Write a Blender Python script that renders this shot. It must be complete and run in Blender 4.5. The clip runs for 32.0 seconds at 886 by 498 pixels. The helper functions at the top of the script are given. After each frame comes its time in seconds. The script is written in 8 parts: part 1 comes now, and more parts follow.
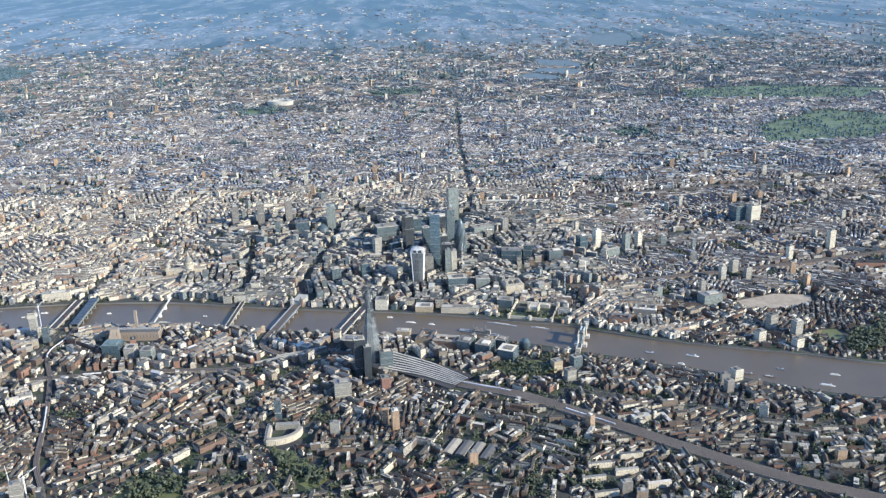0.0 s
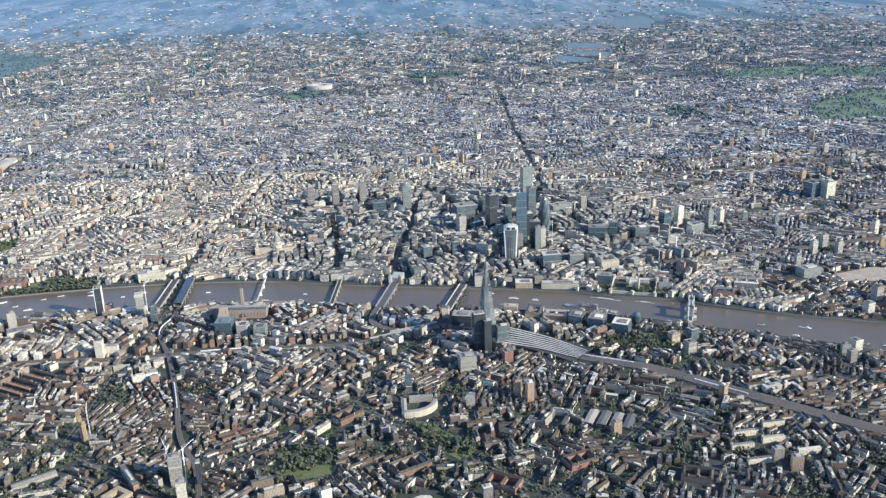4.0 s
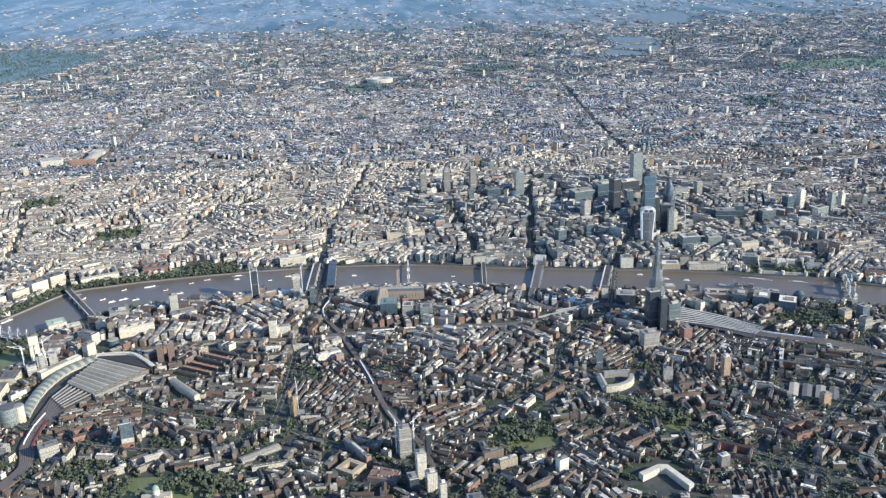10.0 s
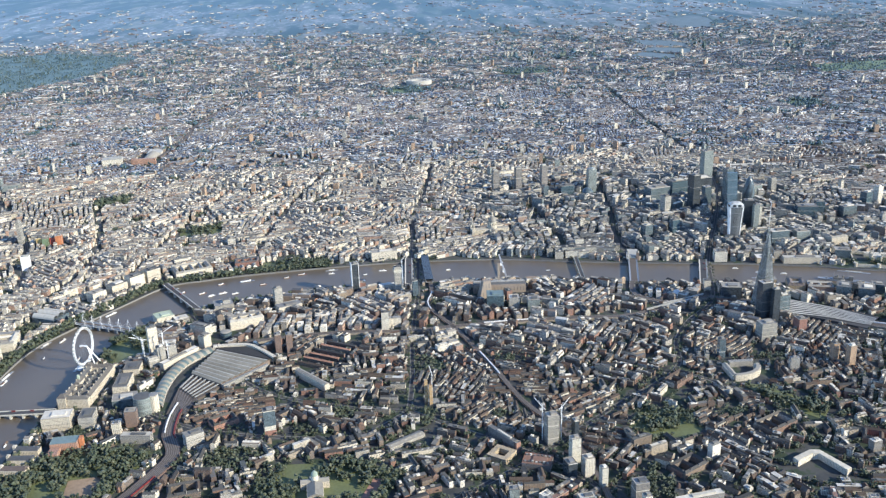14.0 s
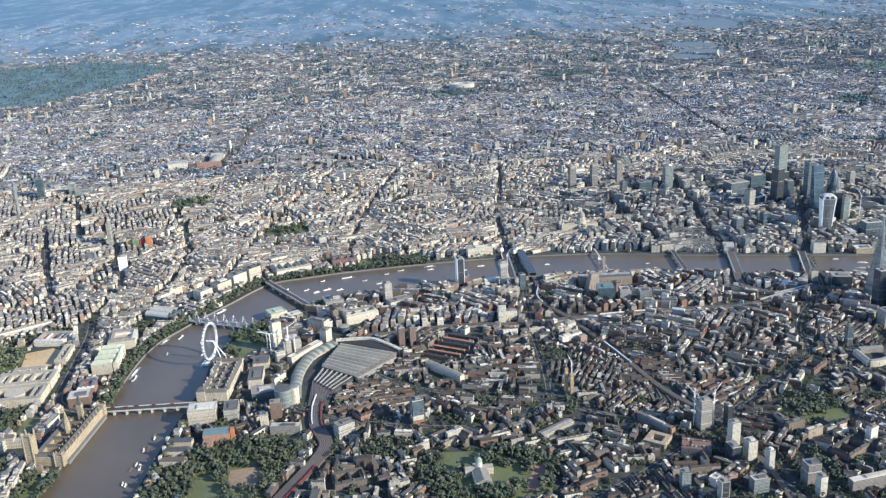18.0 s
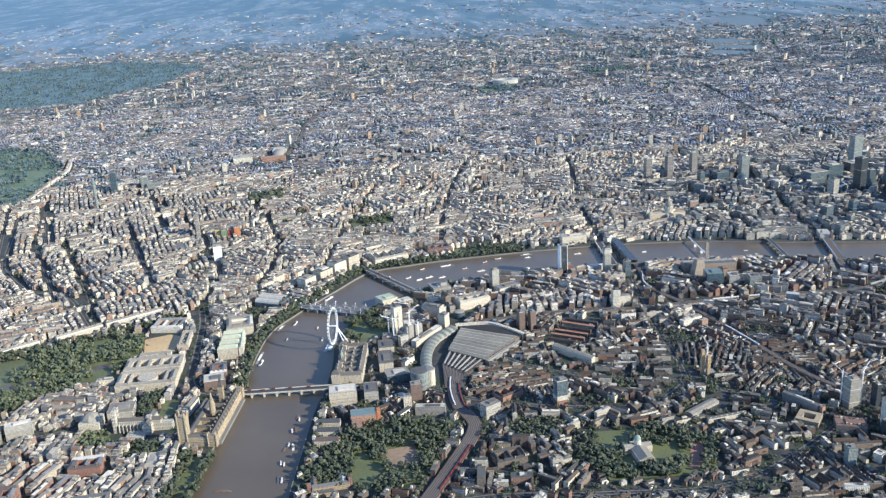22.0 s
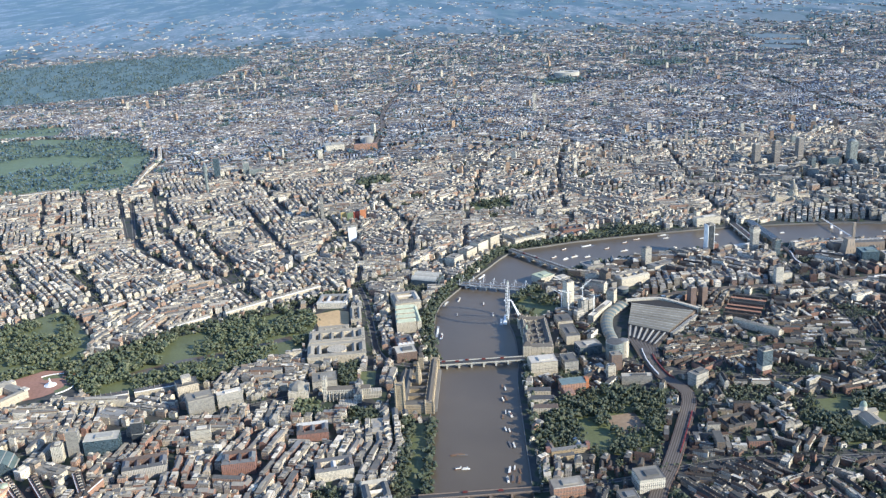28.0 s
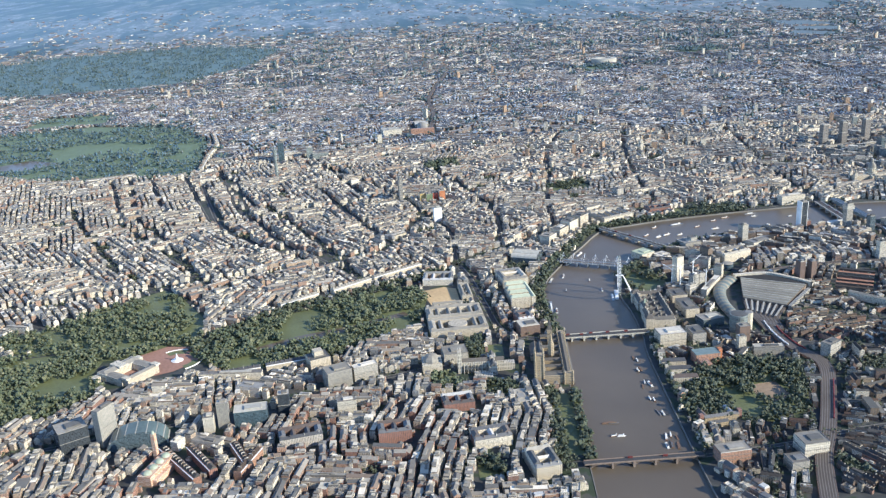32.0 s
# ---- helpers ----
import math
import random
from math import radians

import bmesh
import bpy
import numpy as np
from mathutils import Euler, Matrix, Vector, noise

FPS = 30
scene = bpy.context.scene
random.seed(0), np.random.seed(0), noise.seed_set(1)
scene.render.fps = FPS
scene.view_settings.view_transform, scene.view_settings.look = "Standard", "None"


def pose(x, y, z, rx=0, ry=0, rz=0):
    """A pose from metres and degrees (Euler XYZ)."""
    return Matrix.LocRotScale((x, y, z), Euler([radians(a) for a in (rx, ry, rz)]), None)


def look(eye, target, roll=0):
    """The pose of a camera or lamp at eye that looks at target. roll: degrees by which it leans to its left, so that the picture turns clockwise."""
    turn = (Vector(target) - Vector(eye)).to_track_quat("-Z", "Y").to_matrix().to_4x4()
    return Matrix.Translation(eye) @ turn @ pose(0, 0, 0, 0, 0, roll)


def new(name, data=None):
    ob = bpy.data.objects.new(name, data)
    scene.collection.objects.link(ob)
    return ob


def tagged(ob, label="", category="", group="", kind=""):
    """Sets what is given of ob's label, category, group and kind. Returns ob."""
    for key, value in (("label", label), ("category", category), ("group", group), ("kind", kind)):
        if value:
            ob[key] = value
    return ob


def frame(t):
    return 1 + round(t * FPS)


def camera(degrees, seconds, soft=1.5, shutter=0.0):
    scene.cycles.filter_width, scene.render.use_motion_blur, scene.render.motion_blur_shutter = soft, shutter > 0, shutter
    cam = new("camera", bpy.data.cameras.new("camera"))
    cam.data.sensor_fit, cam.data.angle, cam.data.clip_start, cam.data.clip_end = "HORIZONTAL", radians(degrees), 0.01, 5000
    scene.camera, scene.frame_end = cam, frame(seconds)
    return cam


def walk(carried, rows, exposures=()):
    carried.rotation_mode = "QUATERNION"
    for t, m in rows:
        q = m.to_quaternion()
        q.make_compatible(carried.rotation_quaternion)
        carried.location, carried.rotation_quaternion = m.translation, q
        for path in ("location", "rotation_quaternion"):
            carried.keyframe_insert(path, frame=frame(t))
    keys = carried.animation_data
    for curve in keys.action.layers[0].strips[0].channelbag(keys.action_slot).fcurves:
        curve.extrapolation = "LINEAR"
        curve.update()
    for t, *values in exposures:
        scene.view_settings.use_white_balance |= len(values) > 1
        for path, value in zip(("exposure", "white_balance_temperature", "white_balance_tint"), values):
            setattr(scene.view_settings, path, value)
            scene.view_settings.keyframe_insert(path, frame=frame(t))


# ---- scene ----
# One unit stands for ten metres of the city: x east, y north, z up.
U = 0.1


def aim(x, y, z, heading, pitch, roll):
    """Camera pose from a compass heading, a pitch and a roll in degrees."""
    h, p = radians(heading), radians(pitch)
    way = Vector((math.sin(h) * math.cos(p), math.cos(h) * math.cos(p), math.sin(p)))
    return look((x, y, z), Vector((x, y, z)) + way * 100, roll)


# ---- camera and flight ----
cam = camera(52.16, 32.0, soft=1.3)
PATH = [
    (0, 155.94, -290.37, 138.98, 3.735, -18.553, -1.304),
    (0.5, 150.73, -290.27, 138.59, 3.876, -18.545, -1.481),
    (1, 145.53, -290.17, 138.20, 3.760, -18.551, -1.719),
    (1.5, 140.34, -290.08, 137.82, 3.761, -18.663, -1.757),
    (2, 135.15, -289.98, 137.43, 3.675, -18.725, -1.659),
    (2.5, 129.98, -289.89, 137.04, 3.762, -18.955, -1.735),
    (3, 124.81, -289.79, 136.65, 3.737, -19.151, -1.701),
    (3.5, 119.65, -289.70, 136.26, 3.864, -19.230, -1.697),
    (5.5, 99.09, -289.35, 134.71, 3.990, -19.486, -1.756),
    (6, 93.97, -289.27, 134.32, 3.956, -19.452, -1.851),
    (6.5, 88.85, -289.18, 133.93, 4.065, -19.421, -1.802),
    (7, 83.75, -289.10, 133.54, 4.047, -19.418, -1.805),
    (7.5, 78.65, -289.02, 133.15, 4.164, -19.394, -1.731),
    (8, 73.56, -288.94, 132.76, 4.137, -19.409, -1.766),
    (8.5, 68.48, -288.86, 132.37, 4.204, -19.449, -1.748),
    (9, 63.41, -288.78, 131.98, 4.181, -19.387, -1.963),
    (9.5, 58.34, -288.71, 131.59, 4.237, -19.332, -1.894),
    (10, 53.29, -288.64, 131.20, 4.184, -19.274, -1.946),
    (10.5, 48.24, -288.56, 130.81, 4.261, -19.284, -1.934),
    (11, 43.19, -288.49, 130.42, 4.205, -19.304, -1.913),
    (11.5, 38.16, -288.42, 130.03, 4.338, -19.236, -1.936),
    (12, 33.13, -288.35, 129.64, 4.341, -19.127, -1.987),
    (12.5, 28.11, -288.28, 129.25, 4.456, -19.017, -1.894),
    (13, 23.10, -288.22, 128.86, 4.427, -18.929, -1.929),
    (13.5, 18.10, -288.15, 128.47, 4.493, -18.866, -1.872),
    (14, 13.11, -288.09, 128.08, 4.421, -18.857, -1.922),
    (14.5, 8.12, -288.03, 127.69, 4.476, -18.805, -1.934),
    (16.5, -11.75, -287.79, 126.12, 4.390, -18.515, -2.296),
    (17, -16.70, -287.74, 125.73, 4.287, -18.486, -2.492),
    (17.5, -21.64, -287.68, 125.34, 4.331, -18.391, -2.531),
    (18, -26.57, -287.63, 124.94, 4.245, -18.324, -2.667),
    (18.5, -31.49, -287.58, 124.55, 4.249, -18.335, -2.681),
    (19, -36.41, -287.53, 124.16, 4.157, -18.331, -2.813),
    (19.5, -41.31, -287.48, 123.77, 4.178, -18.306, -2.913),
    (20, -46.21, -287.43, 123.37, 4.080, -18.270, -3.030),
    (20.5, -51.11, -287.38, 122.98, 4.119, -18.210, -3.054),
    (21, -55.99, -287.34, 122.59, 4.038, -18.203, -3.040),
    (21.5, -60.87, -287.29, 122.20, 4.096, -18.203, -2.966),
    (22, -65.74, -287.25, 121.80, 4.036, -18.198, -2.950),
    (22.5, -70.60, -287.21, 121.41, 4.093, -18.146, -2.898),
    (23, -75.45, -287.17, 121.02, 4.011, -18.088, -2.943),
    (23.5, -80.29, -287.13, 120.62, 4.063, -17.995, -2.880),
    (24, -85.13, -287.10, 120.23, 3.993, -17.981, -2.942),
    (24.5, -89.96, -287.06, 119.83, 4.017, -17.957, -2.982),
    (25, -94.78, -287.03, 119.44, 3.965, -17.892, -3.090),
    (25.5, -99.60, -286.99, 119.05, 3.995, -17.887, -3.063),
    (27.5, -118.77, -286.87, 117.47, 3.993, -18.133, -2.902),
    (28, -123.55, -286.85, 117.07, 3.970, -18.139, -2.867),
    (28.5, -128.31, -286.82, 116.68, 4.010, -18.122, -2.859),
    (29, -133.07, -286.80, 116.28, 3.977, -18.145, -2.918),
    (29.5, -137.82, -286.77, 115.89, 4.015, -18.215, -2.960),
    (30, -142.56, -286.75, 115.49, 3.983, -18.304, -3.008),
    (30.5, -147.30, -286.73, 115.10, 4.036, -18.377, -3.014),
    (31, -152.02, -286.71, 114.70, 4.031, -18.467, -2.982),
    (31.5, -156.74, -286.70, 114.31, 4.064, -18.513, -3.079),
    (32, -161.45, -286.68, 113.91, 4.031, -18.569, -3.185),
]
walk(cam, [(t, aim(x, y, z, h, p, r)) for t, x, y, z, h, p, r in PATH], [(0, 1.13, 5980, 10), (13, 1.14, 5980, 10), (18, 1.08, 5980, 10), (32, 1.08, 5980, 10)])

# ---- light ----
SUN_AZ, SUN_EL = 119.0, 25.0
world = bpy.data.worlds.new("sky")
scene.world = world
world.use_nodes = True
wn = world.node_tree
sky = wn.nodes.new("ShaderNodeTexSky")
sky.sky_type, sky.sun_disc = "NISHITA", False
sky.sun_elevation, sky.sun_rotation = radians(SUN_EL), radians(SUN_AZ)
sky.air_density, sky.dust_density, sky.ozone_density, sky.altitude = 0.7, 0.0, 2.0, 0
bg = wn.nodes["Background"]
bg.inputs["Strength"].default_value = 0.15
wn.links.new(sky.outputs[0], bg.inputs["Color"])
sun = new("sun", bpy.data.lights.new("sun", "SUN"))
sun.data.energy, sun.data.angle, sun.data.color = 3.8, radians(0.53), (1.0, 0.885, 0.665)
az, el = radians(SUN_AZ), radians(SUN_EL)
sun_way = Vector((math.sin(az) * math.cos(el), math.cos(az) * math.cos(el), math.sin(el)))
sun.matrix_world = look(sun_way * 900, (0, 0, 0))


# ---- materials ----
def nd(nt, kind, ins=None, **props):
    n = nt.nodes.new("ShaderNode" + kind)
    if "operation" in props:
        n.operation = props["operation"]
    if "data_type" in props:
        n.data_type = props["data_type"]
    if "blend_type" in props:
        n.blend_type = props["blend_type"]
    for k, v in (ins or {}).items():
        if isinstance(v, bpy.types.NodeSocket):
            nt.links.new(v, n.inputs[k])
        else:
            n.inputs[k].default_value = v
    return n


def mth(nt, op, a, b=0.0, c=0.0):
    return nd(nt, "Math", {0: a, 1: b, 2: c}, operation=op).outputs[0]


def mixc(nt, f, a, b, mode="MIX"):
    n = nd(nt, "Mix", None, data_type="RGBA", blend_type=mode)
    for i, v in ((0, f), (6, a), (7, b)):
        if isinstance(v, bpy.types.NodeSocket):
            nt.links.new(v, n.inputs[i])
        else:
            n.inputs[i].default_value = v
    return n.outputs[2]


def ramp(nt, fac, stops, mode="LINEAR"):
    n = nd(nt, "ValToRGB", {0: fac})
    n.color_ramp.interpolation = mode
    e = n.color_ramp.elements
    while len(e) < len(stops):
        e.new(0.5)
    for el_, (p, c) in zip(e, stops):
        el_.position = p
        el_.color = (c, c, c, 1) if isinstance(c, (int, float)) else (*c, 1)
    return n.outputs[0]


def material(name):
    m = bpy.data.materials.new(name)
    m.use_nodes = True
    nt = m.node_tree
    return m, nt, nt.nodes["Principled BSDF"]


def rnd_socket(nt):
    """A random number for each piece, whether an island of a mesh or an object."""
    a = nd(nt, "NewGeometry").outputs["Random Per Island"]
    b = nd(nt, "ObjectInfo").outputs["Random"]
    return mth(nt, "FRACT", mth(nt, "ADD", a, b))


def noise_tex(nt, scale, detail=3.0, co=None):
    co = co or nd(nt, "NewGeometry").outputs["Position"]
    return nd(nt, "TexNoise", {"Vector": co, "Scale": scale, "Detail": detail}).outputs[0]


def spread(cols):
    return [(i / len(cols), c) for i, c in enumerate(cols)]


def plain(name, cols, rough=0.85, metal=0.0, grain=1.2, large=0.08, bump=0.0, spec=0.4):
    """A surface in one of several tints a piece, with grain and broad staining."""
    m, nt, b = material(name)
    base = ramp(nt, rnd_socket(nt), spread(cols), "CONSTANT")
    n1, n2 = noise_tex(nt, grain), noise_tex(nt, large)
    v = mth(nt, "ADD", mth(nt, "MULTIPLY", n1, 0.7), mth(nt, "MULTIPLY", n2, 0.7))
    v = mth(nt, "ADD", v, 0.3)
    col = mixc(nt, 1.0, base, nd(nt, "CombineColor", {0: v, 1: v, 2: v}).outputs[0], "MULTIPLY")
    nt.links.new(col, b.inputs["Base Color"])
    b.inputs["Roughness"].default_value, b.inputs["Metallic"].default_value = rough, metal
    b.inputs["Specular IOR Level"].default_value = spec
    if bump:
        bp = nd(nt, "Bump", {"Height": n1, "Strength": bump, "Distance": 0.1})
        nt.links.new(bp.outputs[0], b.inputs["Normal"])
    return m


def facade(name, cols, win=(0.035, 0.045, 0.055), pu=3.2, pv=3.4, wu=0.5, wv=0.55, rough=0.85, wrough=0.18, metal=0.0):
    """A wall with rows of windows; the pattern runs in metres along the wall and up it."""
    m, nt, b = material(name)
    r = rnd_socket(nt)
    base = ramp(nt, r, spread(cols), "CONSTANT")
    uv = nd(nt, "SeparateXYZ", {0: nd(nt, "UVMap").outputs[0]})
    pu_ = mth(nt, "ADD", pu * 0.75, mth(nt, "MULTIPLY", mth(nt, "FRACT", mth(nt, "MULTIPLY", r, 7.31)), pu * 0.6))
    fu = mth(nt, "FRACT", mth(nt, "DIVIDE", uv.outputs[0], pu_))
    fv = mth(nt, "FRACT", mth(nt, "DIVIDE", uv.outputs[1], pv))
    a = mth(nt, "LESS_THAN", mth(nt, "ABSOLUTE", mth(nt, "SUBTRACT", fu, 0.5)), wu / 2)
    c = mth(nt, "LESS_THAN", mth(nt, "ABSOLUTE", mth(nt, "SUBTRACT", fv, 0.55)), wv / 2)
    mask = mth(nt, "MULTIPLY", a, c)
    n1, n2 = noise_tex(nt, 1.5), noise_tex(nt, 0.1)
    v = mth(nt, "ADD", mth(nt, "ADD", mth(nt, "MULTIPLY", n1, 0.5), mth(nt, "MULTIPLY", n2, 0.5)), 0.5)
    wall = mixc(nt, 1.0, base, nd(nt, "CombineColor", {0: v, 1: v, 2: v}).outputs[0], "MULTIPLY")
    cell = nd(nt, "TexWhiteNoise", {"Vector": nd(nt, "CombineXYZ", {0: mth(nt, "FLOOR", mth(nt, "DIVIDE", uv.outputs[0], pu_)), 1: mth(nt, "FLOOR", mth(nt, "DIVIDE", uv.outputs[1], pv)), 2: r}).outputs[0]}).outputs[0]
    pane = mixc(nt, cell, (*[w * 0.5 for w in win], 1), (*[min(1, w * 2.2) for w in win], 1))
    nt.links.new(mixc(nt, mask, wall, pane), b.inputs["Base Color"])
    nt.links.new(mth(nt, "ADD", mth(nt, "MULTIPLY", mask, wrough - rough), rough), b.inputs["Roughness"])
    b.inputs["Metallic"].default_value = metal
    return m


BRICK = [(0.22, 0.165, 0.125), (0.30, 0.24, 0.175), (0.18, 0.115, 0.09), (0.37, 0.32, 0.25), (0.46, 0.42, 0.36), (0.21, 0.15, 0.115), (0.60, 0.56, 0.49), (0.26, 0.195, 0.15), (0.40, 0.37, 0.33)]
STONE = [(0.66, 0.59, 0.46), (0.54, 0.48, 0.37), (0.74, 0.67, 0.54), (0.42, 0.32, 0.23), (0.60, 0.55, 0.46), (0.34, 0.22, 0.16), (0.68, 0.62, 0.50), (0.42, 0.39, 0.35), (0.78, 0.72, 0.60), (0.26, 0.26, 0.255), (0.38, 0.25, 0.18)]
ROOFS = [(0.075, 0.077, 0.083), (0.135, 0.135, 0.139), (0.109, 0.086, 0.075), (0.232, 0.229, 0.221), (0.090, 0.079, 0.075), (0.165, 0.164, 0.161), (0.460, 0.450, 0.430), (0.135, 0.109, 0.094), (0.101, 0.103, 0.109)]
FLATS = [(0.20, 0.19, 0.17), (0.29, 0.27, 0.235), (0.12, 0.118, 0.112), (0.42, 0.39, 0.33), (0.24, 0.22, 0.19), (0.16, 0.15, 0.135), (0.56, 0.52, 0.45), (0.19, 0.19, 0.19), (0.10, 0.10, 0.10)]
M_BRICK = facade("brick_wall", BRICK)
M_STONE = facade("stone_wall", STONE)
LEADS = [(c[0] * 1.28, c[1] * 1.24, c[2] * 1.16) for c in FLATS]
M_LEADS = plain("lead_flat_roofing", LEADS, 0.62, grain=1.0)
M_ATTIC = plain("attic_slate", [(0.15, 0.14, 0.13), (0.21, 0.19, 0.165), (0.11, 0.108, 0.105), (0.19, 0.15, 0.12), (0.28, 0.255, 0.22)], 0.7, grain=2.0)
M_ROOF = plain("slate_and_tile", ROOFS, 0.60, grain=2.0)
M_SLATE = plain("hazed_slate", ROOFS, 0.40, grain=2.0, spec=0.5)
TILES = [(0.068, 0.052, 0.043), (0.046, 0.045, 0.045), (0.086, 0.066, 0.054), (0.061, 0.058, 0.054), (0.040, 0.040, 0.042), (0.090, 0.081, 0.070), (0.072, 0.048, 0.038), (0.054, 0.054, 0.054), (0.068, 0.066, 0.064), (0.050, 0.045, 0.042)]
STOCK = [(0.19, 0.145, 0.105), (0.34, 0.285, 0.215), (0.125, 0.085, 0.065), (0.60, 0.54, 0.43), (0.22, 0.165, 0.12), (0.15, 0.105, 0.08), (0.72, 0.67, 0.57), (0.20, 0.125, 0.09), (0.36, 0.33, 0.285), (0.165, 0.13, 0.105), (0.50, 0.45, 0.36), (0.27, 0.15, 0.105)]
OFFICE = [(0.54, 0.49, 0.40), (0.22, 0.25, 0.25), (0.40, 0.36, 0.29), (0.15, 0.18, 0.185), (0.64, 0.585, 0.48), (0.46, 0.43, 0.36), (0.33, 0.23, 0.17), (0.48, 0.44, 0.37), (0.26, 0.26, 0.25)]
DECKS = [(0.094, 0.094, 0.089), (0.120, 0.116, 0.109), (0.048, 0.049, 0.051), (0.152, 0.145, 0.131), (0.098, 0.094, 0.087), (0.062, 0.065, 0.065), (0.437, 0.421, 0.381), (0.073, 0.080, 0.078)]
M_STOCK = facade("stock_brick_wall", STOCK)
M_MANSION = facade("mansion_brick_wall", [(0.36, 0.20, 0.14), (0.60, 0.53, 0.42), (0.30, 0.165, 0.12), (0.50, 0.42, 0.32), (0.42, 0.27, 0.19), (0.66, 0.59, 0.47), (0.25, 0.15, 0.115), (0.46, 0.40, 0.33)])
M_TILE = plain("brown_tile", TILES, 0.8, grain=2.0, spec=0.2)
M_OFFICE = facade("office_wall", OFFICE, pu=3.0, pv=3.8, wu=0.62, wv=0.6)
M_DECKROOF = plain("office_roofing", DECKS, 0.8, grain=1.0, spec=0.2)
M_FLAT = plain("flat_roofing", FLATS, 0.75, grain=1.0)
M_FELT = plain("hazed_felt", FLATS, 0.40, grain=1.0, spec=0.5)


def haze_sheen(m, weight=0.6):
    """A bluish sheen that imitates distance haze, strongest where seen along the surface."""
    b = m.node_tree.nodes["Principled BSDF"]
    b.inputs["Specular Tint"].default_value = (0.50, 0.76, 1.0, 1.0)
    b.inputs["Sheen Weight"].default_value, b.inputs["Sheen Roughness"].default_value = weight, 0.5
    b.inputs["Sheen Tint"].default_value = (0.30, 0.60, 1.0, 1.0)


# Far copies of the roof palettes, glossier and given a sheen that imitates haze.
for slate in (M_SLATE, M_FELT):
    haze_sheen(slate, 0.17)
M_CONCRETE = facade("concrete_wall", [(0.38, 0.355, 0.305), (0.45, 0.42, 0.36), (0.31, 0.29, 0.25)], pu=3.0, wu=0.6, wv=0.5)
M_WHITEWALL = facade("white_render_wall", [(0.60, 0.55, 0.45), (0.54, 0.50, 0.41)], pu=3.4, wu=0.52, wv=0.5)
M_CREAM = facade("portland_stone", [(0.56, 0.50, 0.39), (0.50, 0.44, 0.34), (0.60, 0.54, 0.43)], pu=3.6, pv=4.2, wu=0.38, wv=0.5)
M_REDBRICK = facade("red_brick_wall", [(0.31, 0.17, 0.12), (0.36, 0.21, 0.145), (0.27, 0.14, 0.105)], pu=3.4, wu=0.4)
M_GLASS = facade("curtain_glass", [(0.15, 0.18, 0.20), (0.11, 0.14, 0.16), (0.19, 0.22, 0.23)], win=(0.04, 0.058, 0.068), pu=3.0, pv=3.9, wu=0.86, wv=0.8, rough=0.5, wrough=0.12)
M_DARKGLASS = facade("dark_glass", [(0.06, 0.07, 0.08)], win=(0.025, 0.03, 0.036), pu=3.0, pv=3.8, wu=0.8, wv=0.7, rough=0.4, wrough=0.15)
M_BLUEGLASS = facade("blue_glass", [(0.11, 0.15, 0.175)], win=(0.03, 0.05, 0.062), pu=3.0, pv=3.9, wu=0.88, wv=0.82, rough=0.45, wrough=0.12)
M_PALEGLASS = facade("pale_glass", [(0.27, 0.29, 0.275)], win=(0.085, 0.105, 0.105), pu=3.0, pv=3.9, wu=0.8, wv=0.7, rough=0.45, wrough=0.12)
M_STEEL = plain("white_steel", [(0.78, 0.78, 0.77)], 0.45, grain=0.5)
M_GREYSTEEL = plain("grey_steel", [(0.35, 0.36, 0.37)], 0.5, metal=0.4)
M_LEAD = plain("lead_roof", [(0.27, 0.25, 0.212), (0.225, 0.21, 0.18)], 0.8)
M_DULLSLATE = plain("dull_grey_slate", [(0.10, 0.099, 0.098), (0.13, 0.122, 0.112), (0.115, 0.105, 0.095)], 0.75, grain=2.0, spec=0.2)
M_COPPER = plain("green_copper", [(0.34, 0.385, 0.29), (0.37, 0.405, 0.31)], 0.75)
M_DARKCOPPER = plain("dull_copper", [(0.20, 0.27, 0.22), (0.24, 0.29, 0.24)], 0.75)
M_PALEROOF = plain("pale_metal_roof", [(0.42, 0.40, 0.35), (0.34, 0.33, 0.295)], 0.75)
M_GOLDSTONE = facade("honey_limestone", [(0.42, 0.335, 0.22), (0.37, 0.295, 0.19)], pu=2.6, pv=5.0, wu=0.4, wv=0.6)
M_ASPHALT = plain("asphalt", [(0.055, 0.055, 0.058)], 0.9, grain=3.0)
M_PAVING = plain("paving", [(0.17, 0.165, 0.155)], 0.9, grain=2.5)
M_BALLAST = plain("railway_ballast", [(0.098, 0.082, 0.071)], 0.95, grain=4.0)
M_RAIL = plain("rails", [(0.19, 0.165, 0.145)], 0.6, metal=0.3)
M_SAND = plain("sand_gravel", [(0.50, 0.36, 0.20)], 0.95, grain=1.0)
M_EARTH = plain("bare_earth", [(0.25, 0.185, 0.13)], 0.95, grain=1.0)
M_REDGRAVEL = plain("red_gravel", [(0.30, 0.17, 0.13)], 0.95)
M_GRASS = plain("grass", [(0.122, 0.138, 0.062)], 0.6, grain=1.5, large=0.15, bump=0.2)
# Distant lawns and heath floor carry a bluish sheen in place of haze.
M_FARGRASS = plain("hazed_far_grass", [(0.135, 0.170, 0.085)], 0.7, grain=0.6, large=0.15)
haze_sheen(M_FARGRASS, 0.03)
M_WOODFLOOR = plain("hazed_heath_floor", [(0.085, 0.104, 0.062)], 0.7, grain=0.6, large=0.05)
haze_sheen(M_WOODFLOOR, 0.13)
M_ORANGE = plain("orange_cladding", [(0.42, 0.17, 0.08)], 0.6)
M_REDCLAD = plain("red_cladding", [(0.42, 0.10, 0.07)], 0.5)
